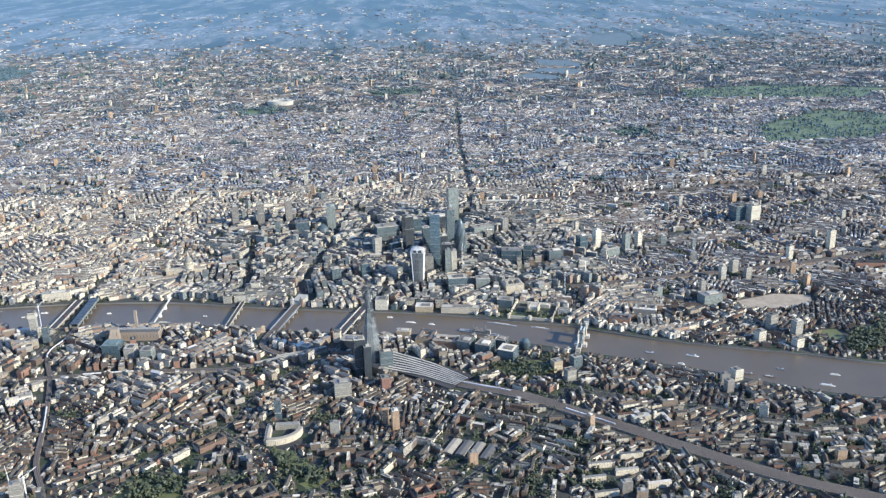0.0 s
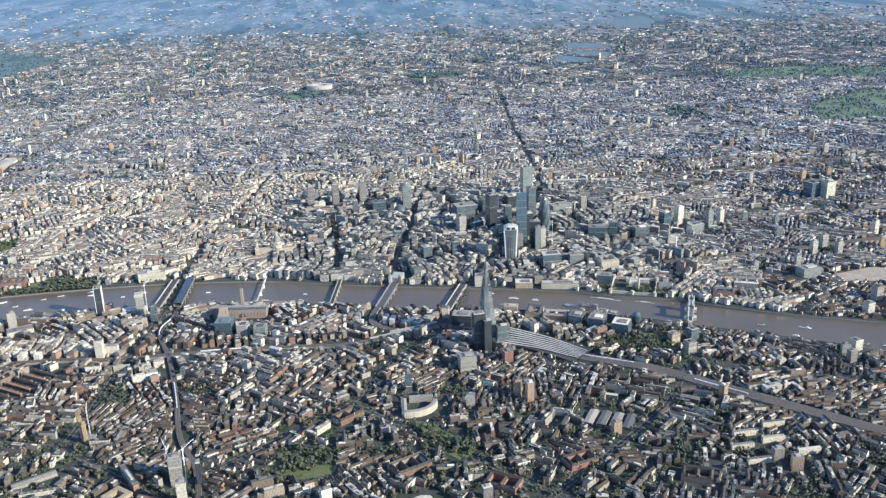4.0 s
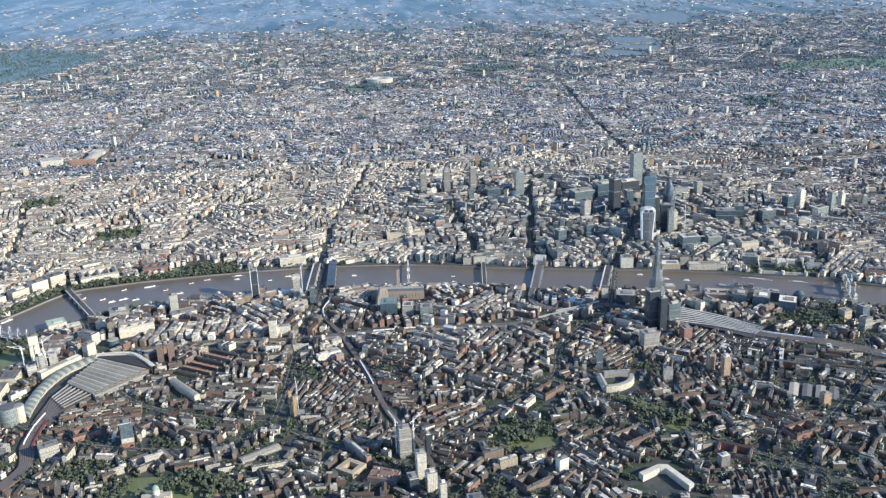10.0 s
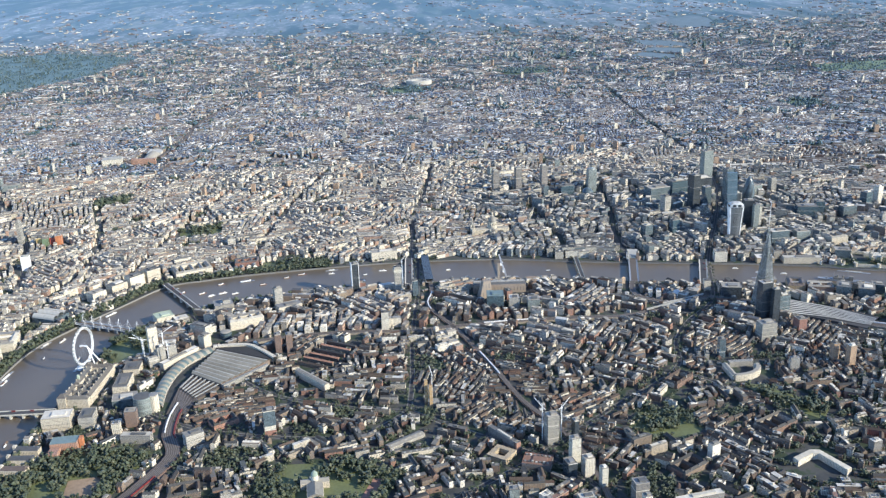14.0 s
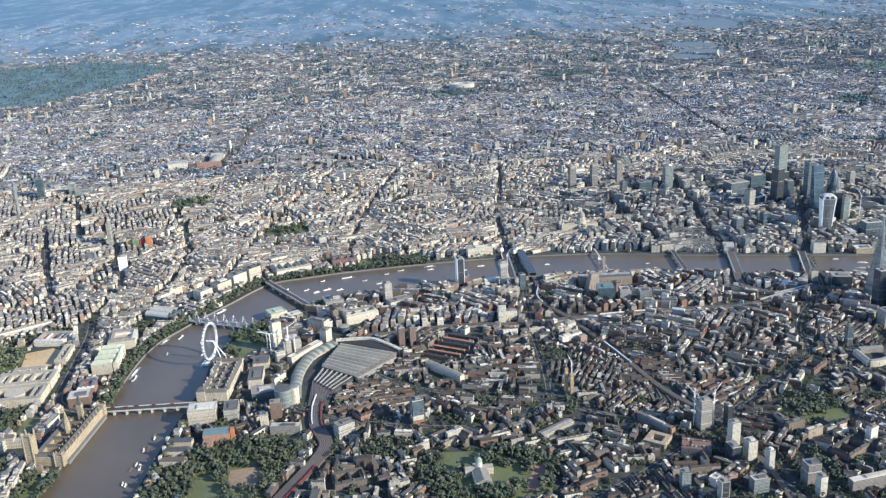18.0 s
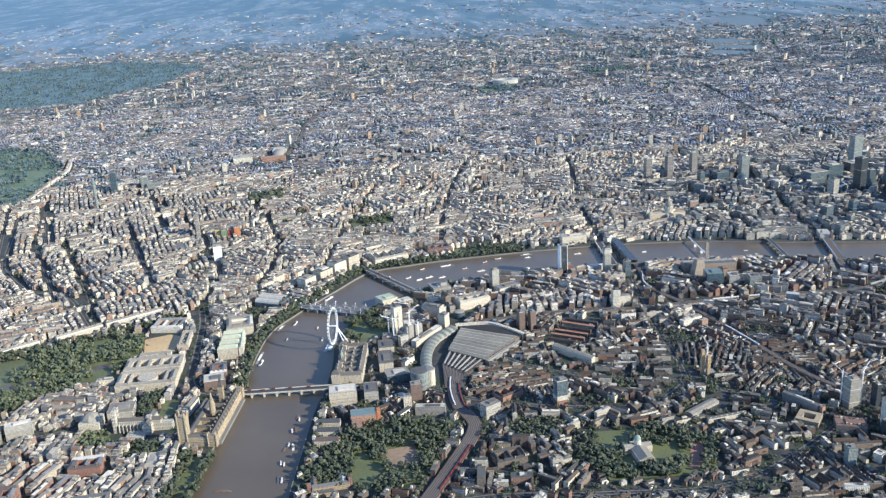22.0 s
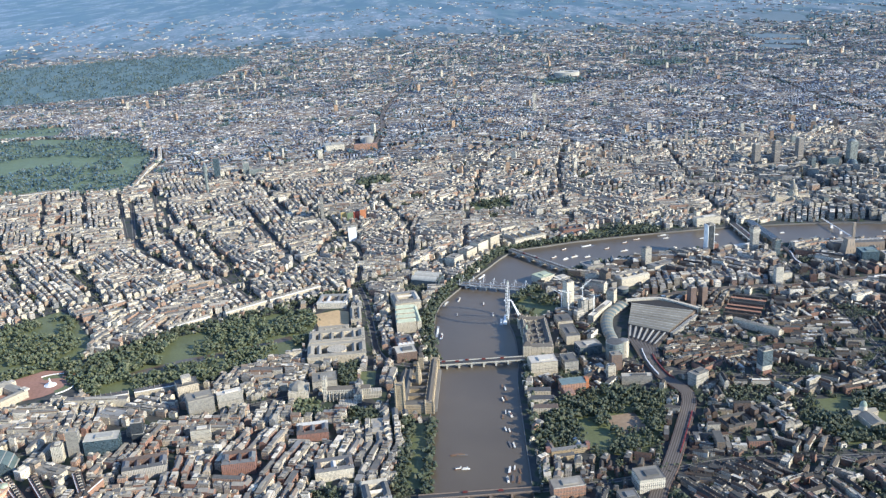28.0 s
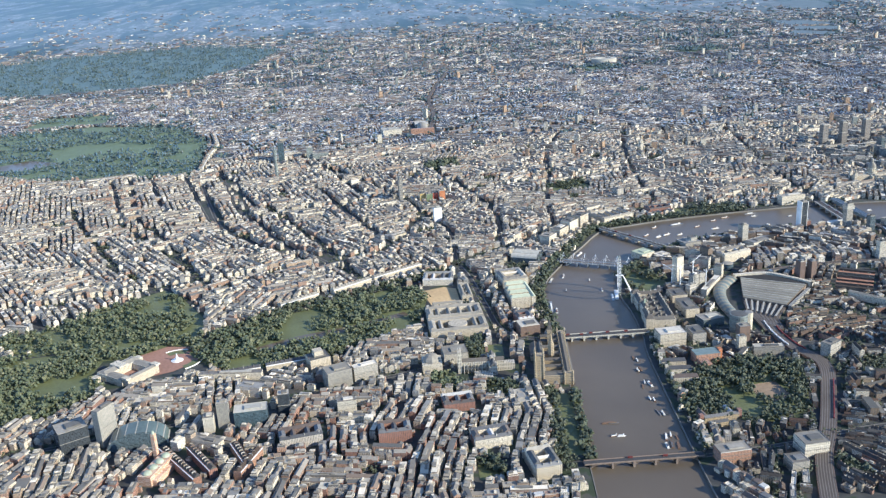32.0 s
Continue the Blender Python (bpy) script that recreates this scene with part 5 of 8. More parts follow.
def great_station():
    """The terminus: a wide ridged roof, a long curving glass shed and a pale front."""
    t = thing("railway_terminus", -380, -190, 0, 0, "railway terminus with a wide ridged grey roof", "station")
    c = [Vector((-92, -58)), Vector((12, -146)), Vector((146, 2)), Vector((-34, 108))]
    n = 9
    for k in range(n):
        bm = bmesh.new()
        rows = []
        for i in range(9):
            f = i / 8
            row = []
            for s, h in ((0, 0), (0.2, 2.6), (0.46, 4.6), (0.54, 4.6), (0.8, 2.6), (0.985, 0)):
                g = (k + s) / n
                lo = c[0].lerp(c[3], g)
                hi = c[1].lerp(c[2], g)
                p = lo.lerp(hi, f)
                row.append(bm.verts.new((p.x, p.y, 15 + h)))
            rows.append(row)
        for a, b in zip(rows, rows[1:]):
            for j in range(5):
                bm.faces.new((a[j], a[j + 1], b[j + 1], b[j]))
        bmesh.ops.recalc_face_normals(bm, faces=bm.faces)
        bmesh.ops.solidify(bm, geom=bm.faces[:], thickness=0.7)
        part("roof_bay", bm, M_BAYROOF, t)
        ends = [c[0].lerp(c[3], (k + 0.5) / n), c[1].lerp(c[2], (k + 0.5) / n)]
        part("ridge_light", ribbon(bmesh.new(), [tuple(q) for q in ends], 3.4, 20.4, depth=1.4), M_PALEROOF, t)
    bm = bmesh.new()
    prism(bm, [(q.x, q.y) for q in (c[0], c[3], c[2], c[1])], -0.5, 14.6)
    part("hall", bm, M_BRICK, t)
    part("side_building", block(80, -90, 180, 11, -0.5, 15, 46), M_CONCRETE, t)
    bm = bmesh.new()
    prism(bm, [(-34, 108.5), (146, 2.5), (158, 6), (112, 66), (58, 114), (-46, 120)], -0.5, 18)
    part("concourse_roof", bm, M_TILE, t)
    part("station_front", ribbon(bmesh.new(), curve_points([(-50, 124), (58, 120), (114, 70), (164, 4)], 10), 13, 24, depth=24.5), M_CREAM, t)
    bm = bmesh.new()
    prism(bm, [(-96, -60), (10, -146), (-46, -218), (-66, -300), (-124, -300), (-118, -150)], -0.5, 7.1)
    part("platform_deck", bm, M_BALLAST, t)
    for k in range(7):
        a = c[0].lerp(c[1], (k + 0.4) / 7)
        b = Vector((-112, -146)).lerp(Vector((-56, -216)), k / 6)
        part("platform_canopy", ribbon(bmesh.new(), [tuple(a), tuple(a.lerp(b, 0.5)), tuple(b)], 5.2, 12.2, depth=1.0), M_PALEROOF, t)
        for q in (-5.6, 5.6):
            part("platform_track", ribbon(bmesh.new(), [tuple(a), tuple(b), (b.x * 0.5 - 48, -300)], 1.9, 7.4, off=q), M_RAIL, t)
    mark_poly([(-510, -210), (-435, -55), (-310, -62), (-208, -180), (-370, -345), (-430, -420), (-445, -500), (-520, -500)])
    t = thing("curving_glass_shed", -500, -240, 0, 0, "long curving shed of blue-green glass and white trusses", "station shed")
    axis = curve_points([(62, 176), (-6, 100), (-38, 10), (-48, -90), (-42, -200)], 12)
    m = len(axis)
    for i in range(m - 1):
        bm = bmesh.new()
        rows = []
        for x, y, j in ((*axis[i], i), (*axis[i + 1], i + 1)):
            a, b = axis[max(0, j - 1)], axis[min(m - 1, j + 1)]
            k = math.hypot(b[0] - a[0], b[1] - a[1])
            nx, ny = -(b[1] - a[1]) / k, (b[0] - a[0]) / k
            hw = 23 - 7 * j / (m - 1)
            rows.append([bm.verts.new((x + nx * hw * u, y + ny * hw * u, 6 + 13 * math.sqrt(max(0, 1 - u * u * 0.95)))) for u in (-1, -0.7, -0.3, 0.1, 0.5, 0.85, 1)])
        for j in range(6):
            bm.faces.new((rows[0][j], rows[0][j + 1], rows[1][j + 1], rows[1][j]))
        bmesh.ops.recalc_face_normals(bm, faces=bm.faces)
        bmesh.ops.solidify(bm, geom=bm.faces[:], thickness=0.5)
        part("glazed_bay" if i % 2 else "steel_bay", bm, M_SHEDGLASS if i % 2 else M_BAYROOF, t)
    part("deck", ribbon(bmesh.new(), axis, 34, 6.5, depth=6.8), M_BRICK, t)
    mark_line([(x - 500, y - 240) for x, y in axis], 30)
    mark_line([(-520, -440), (-480, -330), (-440, -250)], 50)


M_BAYROOF = plain("grey_glazed_roof", [(0.25, 0.23, 0.185), (0.28, 0.258, 0.21)], 0.75, grain=0.8, spec=0.2)
M_SHEDGLASS = plain("blue_green_glass", [(0.10, 0.135, 0.13)], 0.4)
great_station()
t = thing("round_hotel", -574, -458, 0, 0, "white drum-shaped hotel with blue glass", "hotel")
for cx, cy, r in ((0, 0, 26), (30, 6, 15)):
    bm = bmesh.new()
    prism(bm, ring(cx, cy, r, n=28), -0.5, 54)
    part("drum", bm, M_PALEGLASS if cx == 0 else M_CREAM, t)
    part("flat_top", dome(cx, cy, r - 1, 54, 2, 28, 2), M_FLAT, t)
claim(-566, -456, 90, 56)
tower("brown_office", -590, -530, 32, 26, 50, 4, M_BROWNTOWER, "dark brown office block", bands=1)
tower("cream_tower", -618, -585, 22, 20, 42, 4, M_CREAM, "small cream tower block", bands=1)
tower("slab_flats", -556, -625, 84, 22, 24, -8, M_CONCRETE, "long pale slab of flats")
tower("oval_glass_office", -640, -400, 70, 50, 28, 10, M_GLASS, "dark rounded glass office")
t = tower("balcony_flats", -394, -665, 50, 30, 40, 30, M_CONCRETE, "pale balconied block of flats", bands=4)
# the hospital opposite parliament
tower("hospital_main", -800, -510, 78, 52, 42, 3, M_CREAM, "cream square hospital block", bands=3)
tower("hospital_north", -720, -500, 40, 60, 34, 3, M_CONCRETE, "grey hospital block", bands=3)
for y in (-652, -700, -750):
    t = thing("hospital_pavilion", -838, y, -7, 0, "old stone hospital pavilion", "hospital", "hospital pavilions")
    part("facade", block(0, 0, 66, 24, -0.5, 19), M_CREAM, t)
    part("roof", gable(0, 0, 66, 24, 19, 25, 0, 4), M_ROOF, t)
    part("end_turret", block(-34, 0, 8, 10, -0.5, 28), M_CREAM, t)
    claim(-838, y, 76, 30, -7)
t = tower("glass_roofed_hospital", -742, -640, 70, 38, 30, 3, M_REDBRICK, "red brick hospital with a teal glass roof", M_TEAL, plant=False)
part("orange_tower", block(42, 4, 10, 16, -0.5, 33), M_ORANGE, t)
part("brick_wing", block(-20, -40, 26, 40, -0.5, 22), M_REDBRICK, t)
claim(-760, -665, 60, 60)
t = thing("archbishops_palace", -822, -960, 6, 0, "old tan stone palace with towers and courts", "palace")
for cx, cy, a, b, h in ((0, 0, 90, 14, 15), (-40, 22, 16, 44, 14), (30, 20, 14, 36, 14), (-20, -24, 50, 12, 12)):
    part("wing", block(cx, cy, a, b, -0.5, h), M_GOLDSTONE, t)
    part("wing_roof", gable(cx, cy, max(a, b), min(a, b), h, h + 5, 0 if a > b else 90), M_ROOF, t)
for cx in (-52, 48):
    part("gate_tower", block(cx, 0, 10, 10, -0.5, 24), M_REDBRICK, t)
claim(-822, -950, 110, 80)
tower("red_white_office", -862, -1130, 74, 40, 30, 4, M_REDBRICK, "red and white office block by the bridge", bands=2)
tower("grid_office", -676, -1128, 60, 52, 34, 4, M_WHITEWALL, "white gridded office block", bands=3)
tower("grey_office", -740, -1190, 40, 40, 26, 4, M_CONCRETE, "grey office block")


def parliament():
    t = thing("parliament_palace", -1162, -559, -7.6, 0, "honey-stone gothic palace with spires along the river", "palace")
    part("river_range", block(36, 0, 22, 262, -0.5, 27), M_GOLDSTONE, t)
    part("river_roof", gable(36, 0, 260, 18, 27, 36, 90), M_DULLSLATE, t)
    part("terrace", block(52, 0, 9, 250, -5, 3), M_PAVING, t)
    part("west_range", block(-30, -20, 18, 190, -0.5, 24), M_GOLDSTONE, t)
    part("west_roof", gable(-30, -20, 188, 14, 24, 31, 90), M_DULLSLATE, t)
    for k, y in enumerate((-118, -78, -36, 6, 48, 90, 122)):
        part("cross_range", block(2, y, 52, 12, -0.5, 24), M_GOLDSTONE, t)
        part("cross_roof", gable(2, y, 52, 11, 24, 30), M_DULLSLATE, t)
    for y in (-134, 134):
        part("end_pavilion", block(38, y, 26, 18, -0.5, 33), M_GOLDSTONE, t)
        for q in (-11, 11):
            bm = bmesh.new()
            prism(bm, ring(38 + q, y + (8 if y > 0 else -8), 2.6, n=8), -0.5, 37)
            prism(bm, ring(38 + q, y + (8 if y > 0 else -8), 2.6, n=8), 37, 44, 0.05)
            part("end_turret", bm, M_GOLDSTONE, t)
    part("south_range", block(-4, -133, 58, 14, -0.5, 26), M_GOLDSTONE, t)
    part("south_roof", gable(-4, -133, 58, 11, 26, 33), M_DULLSLATE, t)
    part("old_hall", block(-44, 46, 26, 76, -0.5, 15), M_GOLDSTONE, t)
    part("old_hall_roof", gable(-44, 46, 76, 26, 15, 29, 90), M_DULLSLATE, t)
    for k in range(14):
        for x in (27, 46):
            bm = bmesh.new()
            prism(bm, rect(x, -128 + k * 19.7, 2.2, 2.2), 26, 34)
            prism(bm, rect(x, -128 + k * 19.7, 2.6, 2.6), 34, 40, 0.05)
            part("pinnacle", bm, M_GOLDSTONE, t)
    tw = part("south_tower", block(-40, -128, 23, 23, -0.5, 84), M_GOLDSTONE, t)
    for a in (-1, 1):
        for b in (-1, 1):
            bm = bmesh.new()
            prism(bm, ring(-40 + a * 11, -128 + b * 11, 2.8, n=8), -0.5, 92)
            prism(bm, ring(-40 + a * 11, -128 + b * 11, 2.8, n=8), 92, 101, 0.05)
            part("corner_turret", bm, M_GOLDSTONE, tw)
    ct = part("clock_tower", block(2, 84, 13, 13, -0.5, 62), M_GOLDSTONE, t)
    part("clock_stage", block(2, 84, 14.5, 14.5, 50, 64), M_GOLDSTONE, ct)
    bm = bmesh.new()
    prism(bm, rect(2, 84, 14, 14), 64, 76, 0.55)
    prism(bm, rect(2, 84, 7, 7), 76, 82)
    prism(bm, rect(2, 84, 7.5, 7.5), 82, 96, 0.05)
    part("spire", bm, M_DULLSLATE, ct)
    bm = bmesh.new()
    prism(bm, ring(0, 0, 9, n=8), 20, 52)
    prism(bm, ring(0, 0, 9, n=8), 52, 88, 0.06)
    part("central_spire", bm, M_GOLDSTONE, t)
    claim(-1162, -559, 130, 290, -7.6)


parliament()


def abbey():
    t = thing("gothic_abbey", -1350, -575, -3, 0, "white gothic abbey with twin west towers", "church")
    part("nave", block(-10, 0, 120, 22, -0.5, 30), M_ABBEY, t)
    part("nave_roof", gable(-10, 0, 120, 14, 30, 39), M_DULLSLATE, t)
    part("north_transept", block(18, 22, 22, 40, -0.5, 30), M_ABBEY, t)
    part("south_transept", block(18, -20, 22, 30, -0.5, 30), M_ABBEY, t)
    part("transept_roof", gable(18, 4, 84, 14, 30, 39, 90), M_DULLSLATE, t)
    part("chapel", block(64, 0, 34, 20, -0.5, 22), M_ABBEY, t)
    part("crossing", block(18, 0, 14, 14, 30, 42), M_ABBEY, t)
    for s in (-1, 1):
        part("west_tower", block(-74, s * 9, 11, 12, -0.5, 66), M_ABBEY, t)
        for k in range(9):
            part("buttress", block(-62 + k * 10, s * 15, 2, 8, -0.5, 24, 0, 0.9), M_ABBEY, t)
    part("cloister", block(-10, -44, 50, 44, -0.5, 9), M_ABBEY, t)
    claim(-1350, -585, 170, 100)


M_ABBEY = facade("pale_limestone", [(0.50, 0.455, 0.37), (0.46, 0.42, 0.34)], pu=4.5, pv=11, wu=0.35, wv=0.7)
abbey()
tower("conference_block", -1430, -488, 70, 60, 30, 4, M_CONCRETE, "square grey conference building with lead roof", M_LEAD)
t = thing("domed_hall", -1500, -540, 0, 0, "white hall with a square lead dome", "hall")
part("facade", block(0, 0, 56, 60, -0.5, 27), M_CREAM, t)
part("square_dome", dome(0, 0, 26, 27, 20, 8, 6), M_LEAD, t)
claim(-1500, -540, 60, 64)


def court_block(name, x, y, w, d, h, turn, label, mat, roofmat, wing=18, court=0.0):
    """A block round a court, each wing under its own hipped roof."""
    t = thing(name, x, y, turn, 0, label, "building")
    for cx, cy, a, b in ((0, -d / 2 + wing / 2, w, wing), (0, d / 2 - wing / 2, w, wing), (-w / 2 + wing / 2, 0, wing, d - 2 * wing), (w / 2 - wing / 2, 0, wing, d - 2 * wing)):
        part("wing", block(cx, cy, a, b, -0.5, h), mat, t)
        part("wing_roof", gable(cx, cy, max(a, b), min(a, b), h, h + 5, 0 if a > b else 90, 4), roofmat, t)
    for k in range(1, int(max(w, d) / 33)):
        q = -max(w, d) / 2 + max(w, d) * k / int(max(w, d) / 33)
        cx, cy, a, b = (q, 0, 12, d - 2 * wing) if w >= d else (0, q, w - 2 * wing, 12)
        if a > 4 and b > 4 and abs(q) >= court:
            part("cross_wing", block(cx, cy, a, b, -0.5, h - 3), mat, t)
            part("cross_roof", gable(cx, cy, max(a, b), min(a, b), h - 3, h + 1.5, 0 if a > b else 90), roofmat, t)
    for k in range(6):
        part("chimney", block(-w / 2 + wing / 2 + (w - wing) * k / 5, (-1 if k % 2 else 1) * (d / 2 - wing / 2 + 3), 1.6, 3.2, h, h + 7.5), mat, t)
    if court:
        bm = bmesh.new()
        prism(bm, ring(0, 0, court + 10, n=24), -0.5, h)
        part("round_court_wing", bm, mat, t)
    claim(x, y, w, d, turn)
    return t


court_block("ministry_block", -1400, -290, 178, 104, 27, 2, "white stone ministry round a circular court", M_CREAM, M_LEAD, 20, 20)
court_block("ministry_block", -1402, -186, 176, 92, 27, 2, "white stone ministry round several courts", M_CREAM, M_LEAD, 20)
court_block("treasury_block", -1415, -116, 100, 40, 22, 2, "stone government offices by the park", M_CREAM, M_LEAD, 15)
court_block("horse_guard_range", -1344, 12, 36, 120, 18, 2, "low stone range beside the parade ground", M_CREAM, M_LEAD, 12)
court_block("admiralty_block", -1424, 158, 106, 84, 21, -8, "stone and brick range by the parade ground", M_STONE, M_ROOF, 15)
for k in range(4):
    t = thing("ministry_wing", -1178, -138 + k * 41, 4, 0, "cream ministry wing with a green copper roof", "building", "ministry wings")
    part("facade", block(0, 0, 64, 25, -0.5, 38), M_CREAM, t)
    part("copper_roof", gable(0, 0, 64, 25, 38, 45, 0, 7), M_COPPER, t)
    part("attic_band", block(0, 0, 65, 26, 35, 36.2), M_CREAM, t)
    claim(-1178, -138 + k * 41, 66, 42, 4)
t = thing("ministry_spine", -1140, -76, 4, 0, "long cream ministry front by the river", "building")
part("facade", block(0, 0, 14, 140, -0.5, 36), M_CREAM, t)
part("roof", gable(0, 0, 140, 14, 36, 40, 90), M_COPPER, t)
claim(-1140, -72, 18, 146, 4)
court_block("riverside_ministry", -1170, 96, 90, 110, 30, 8, "cream riverside block with courts", M_CREAM, M_FLAT, 18)
court_block("red_striped_offices", -1190, -270, 50, 70, 28, 8, "red and white banded brick offices with turrets", M_REDBRICK, M_ROOF, 16)
tower("parliament_offices", -1190, -345, 62, 52, 32, 8, M_BROWNTOWER, "dark bronze office block with tall chimneys")


def river_palace_row():
    for k, (x, y, w, h, a) in enumerate(((-900, 560, 70, 40, 48), (-845, 622, 66, 48, 46), (-790, 672, 60, 52, 44), (-960, 490, 60, 36, 50))):
        t = tower("embankment_hotel", x, y, w, 44, h, a, M_CREAM, "large cream stone block facing the embankment gardens", bands=1, group="embankment blocks", category="building")
    court_block("riverside_palace_house", -640, 742, 150, 110, 26, 22, "grey stone palace round a court", M_CREAM, M_LEAD, 18)
    court_block("temple_chambers", -420, 800, 100, 60, 22, 8, "brick chambers round a court", M_REDBRICK, M_ROOF, 12)
    t = tower("curved_stone_offices", 160, 770, 110, 36, 38, 8, M_CREAM, "curved cream stone offices by the bridge", bands=1, category="building")


river_palace_row()


def royal_palace():
    t = thing("royal_palace", -2372, -412, -38, 0, "pale stone palace round a courtyard with a long front", "palace")
    part("east_front", block(52, 0, 20, 110, -0.5, 24), M_CREAM, t)
    part("east_roof", gable(52, 0, 110, 18, 24, 27, 90), M_LEAD, t)
    part("west_range", block(-46, 0, 40, 124, -0.5, 22), M_CREAM, t)
    part("west_roof", gable(-46, 0, 120, 34, 22, 27, 90, 8), M_LEAD, t)
    part("west_attic", block(-46, 0, 46, 30, 22, 28), M_CREAM, t)
    part("court", block(8, 0, 68, 62, 0.2, 0.9), M_REDGRAVEL, t)
    for s in (-1, 1):
        part("side_range", block(8, s * 46, 68, 30, -0.5, 21), M_CREAM, t)
        part("side_roof", gable(8, s * 46, 66, 26, 21, 25), M_LEAD, t)
        part("garden_pavilion", block(-58, s * 74, 22, 22, -0.5, 15), M_CREAM, t)
        part("pavilion", block(52, s * 52, 24, 16, 24, 29), M_CREAM, t)
    part("bow_room", dome(-60, 0, 12, 20, 8, 16, 4), M_LEAD, t)
    claim(-2372, -412, 140, 140, -38)
    t = thing("white_memorial", -2252, -335, 0, 0.7, "white marble memorial on round steps", "monument")
    for k, (r, z) in enumerate(((18, 1), (14, 2.4), (9, 4), (5, 10))):
        bm = bmesh.new()
        prism(bm, ring(0, 0, r, n=24), -0.8 if k == 0 else z - 2.5, z)
        part("step", bm, M_STEEL, t)
    bm = bmesh.new()
    prism(bm, ring(0, 0, 3.2, n=12), 9, 22, 0.4)
    part("column", bm, M_STEEL, t)


royal_palace()
t = thing("memorial_gardens", -2252, -335, 0, 0, "curved flower lawns behind a stone balustrade", "garden")
for a0, a1 in ((-62, -8), (4, 60), (72, 128)):
    bm = bmesh.new()
    pts = ring(0, 0, 72, n=10, a0=a0, a1=a1) + ring(0, 0, 46, n=10, a0=a1, a1=a0)
    bmesh.ops.triangulate(bm, faces=[bm.faces.new([bm.verts.new((x, y, 1.0)) for x, y in pts])])
    bmesh.ops.recalc_face_normals(bm, faces=bm.faces)
    part("lawn_bed", bm, M_GRASS, t)
    part("balustrade", ribbon(bmesh.new(), ring(0, 0, 75, n=10, a0=a0, a1=a1), 1.6, 3.2, depth=3.0), M_STEEL, t)


def long_range(name, x0, y0, x1, y1, depth, h, mat, roof, label, group=""):
    """A straight terrace of houses under one hipped roof with party-wall chimneys."""
    ln = math.hypot(x1 - x0, y1 - y0)
    turn = math.degrees(math.atan2(y1 - y0, x1 - x0))
    t = thing(name, (x0 + x1) / 2, (y0 + y1) / 2, turn, 0, label, "terrace", group)
    part("facade", block(0, 0, ln, depth, -0.5, h), mat, t)
    part("roof", gable(0, 1.5, ln - 3, depth - 5, h, h + 5, 0, 3), roof, t)
    part("cornice", block(0, -depth / 2, ln, 1.4, h - 1.4, h + 0.6), M_STEEL, t)
    for k in range(1, int(ln / 14)):
        part("chimney", block(-ln / 2 + k * 14, 1, 1.2, depth * 0.45, h, h + 6.5), M_BRICK, t)
    claim((x0 + x1) / 2, (y0 + y1) / 2, ln, depth, turn)


for a in ((-1800, 106, -1668, 198), (-1657, 204, -1480, 312), (-1975, 8, -1850, 88)):
    long_range("stucco_terrace", *a, 24, 21, M_CREAM, M_LEAD, "long cream stucco terrace facing the park trees", "park terraces")
for a in ((-2600, 2200, -2612, 2560), (-2612, 2590, -2606, 2900), (-2612, 2930, -2690, 3290), (-3490, 2130, -3220, 2106), (-3200, 2106, -2950, 2178)):
    long_range("park_side_terrace", *a, 26, 19, M_CREAM, M_LEAD, "cream stucco terrace along the park edge", "park terraces")
for a in ((-2160, -496, -1990, -462), (-1975, -458, -1830, -425)):
    long_range("barrack_range", *a, 22, 19, M_CREAM, M_ROOF, "long pale barrack range facing the park", "barrack ranges")


for a in ((-2182, -883, -2074, -1035), (-2115, -889, -2042, -1006), (-1985, -1027, -1946, -925), (-2010, -890, -1960, -1000)):
    long_range("red_mansion_row", *a, 20, 22, M_REDBRICK, M_TILE, "long red brick mansion row with tall chimneys", "mansion rows")


def brick_cathedral():
    t = thing("striped_cathedral", -2178, -968, -20, 0, "striped brick cathedral with green domes and a tall bell tower", "church")
    part("nave", block(0, 0, 34, 108, -0.5, 26), M_STRIPES, t)
    for k in range(4):
        part("green_dome", dome(0, -40 + k * 26, 11, 26, 7, 18, 5), M_COPPER, t, smooth=True)
    for s in (-1, 1):
        part("aisle", block(s * 22, 0, 12, 96, -0.5, 15), M_STRIPES, t)
    part("bell_tower", block(-28, 44, 9.5, 9.5, -0.5, 78), M_STRIPES, t)
    part("bell_cupola", dome(-28, 44, 4, 78, 9, 12, 4), M_COPPER, t)
    claim(-2178, -968, 70, 120, -20)


M_STRIPES = facade("striped_brick", [(0.46, 0.22, 0.13)], win=(0.55, 0.48, 0.38), pu=40, pv=2.2, wu=0.98, wv=0.35, wrough=0.85)
brick_cathedral()
tower("grey_slab_tower", -2336, -795, 56, 20, 100, 62, M_CONCRETE, "tall tapering grey office slab", bands=1)
t = thing("arched_glass_office", -2255, -815, 6, 0, "large glass office under a sweeping arched roof", "office")
bm = bmesh.new()
rows = []
for i in range(17):
    a = math.pi * i / 16
    rows.append([bm.verts.new((-72 * math.cos(a), y, 46 * math.sin(a) ** 0.8 if 0 < i < 16 else -0.5)) for y in (-30, 30)])
for a, b in zip(rows, rows[1:]):
    bm.faces.new((a[0], a[1], b[1], b[0]))
bmesh.ops.recalc_face_normals(bm, faces=bm.faces)
part("arched_roof", bm, M_SHEDGLASS, t)
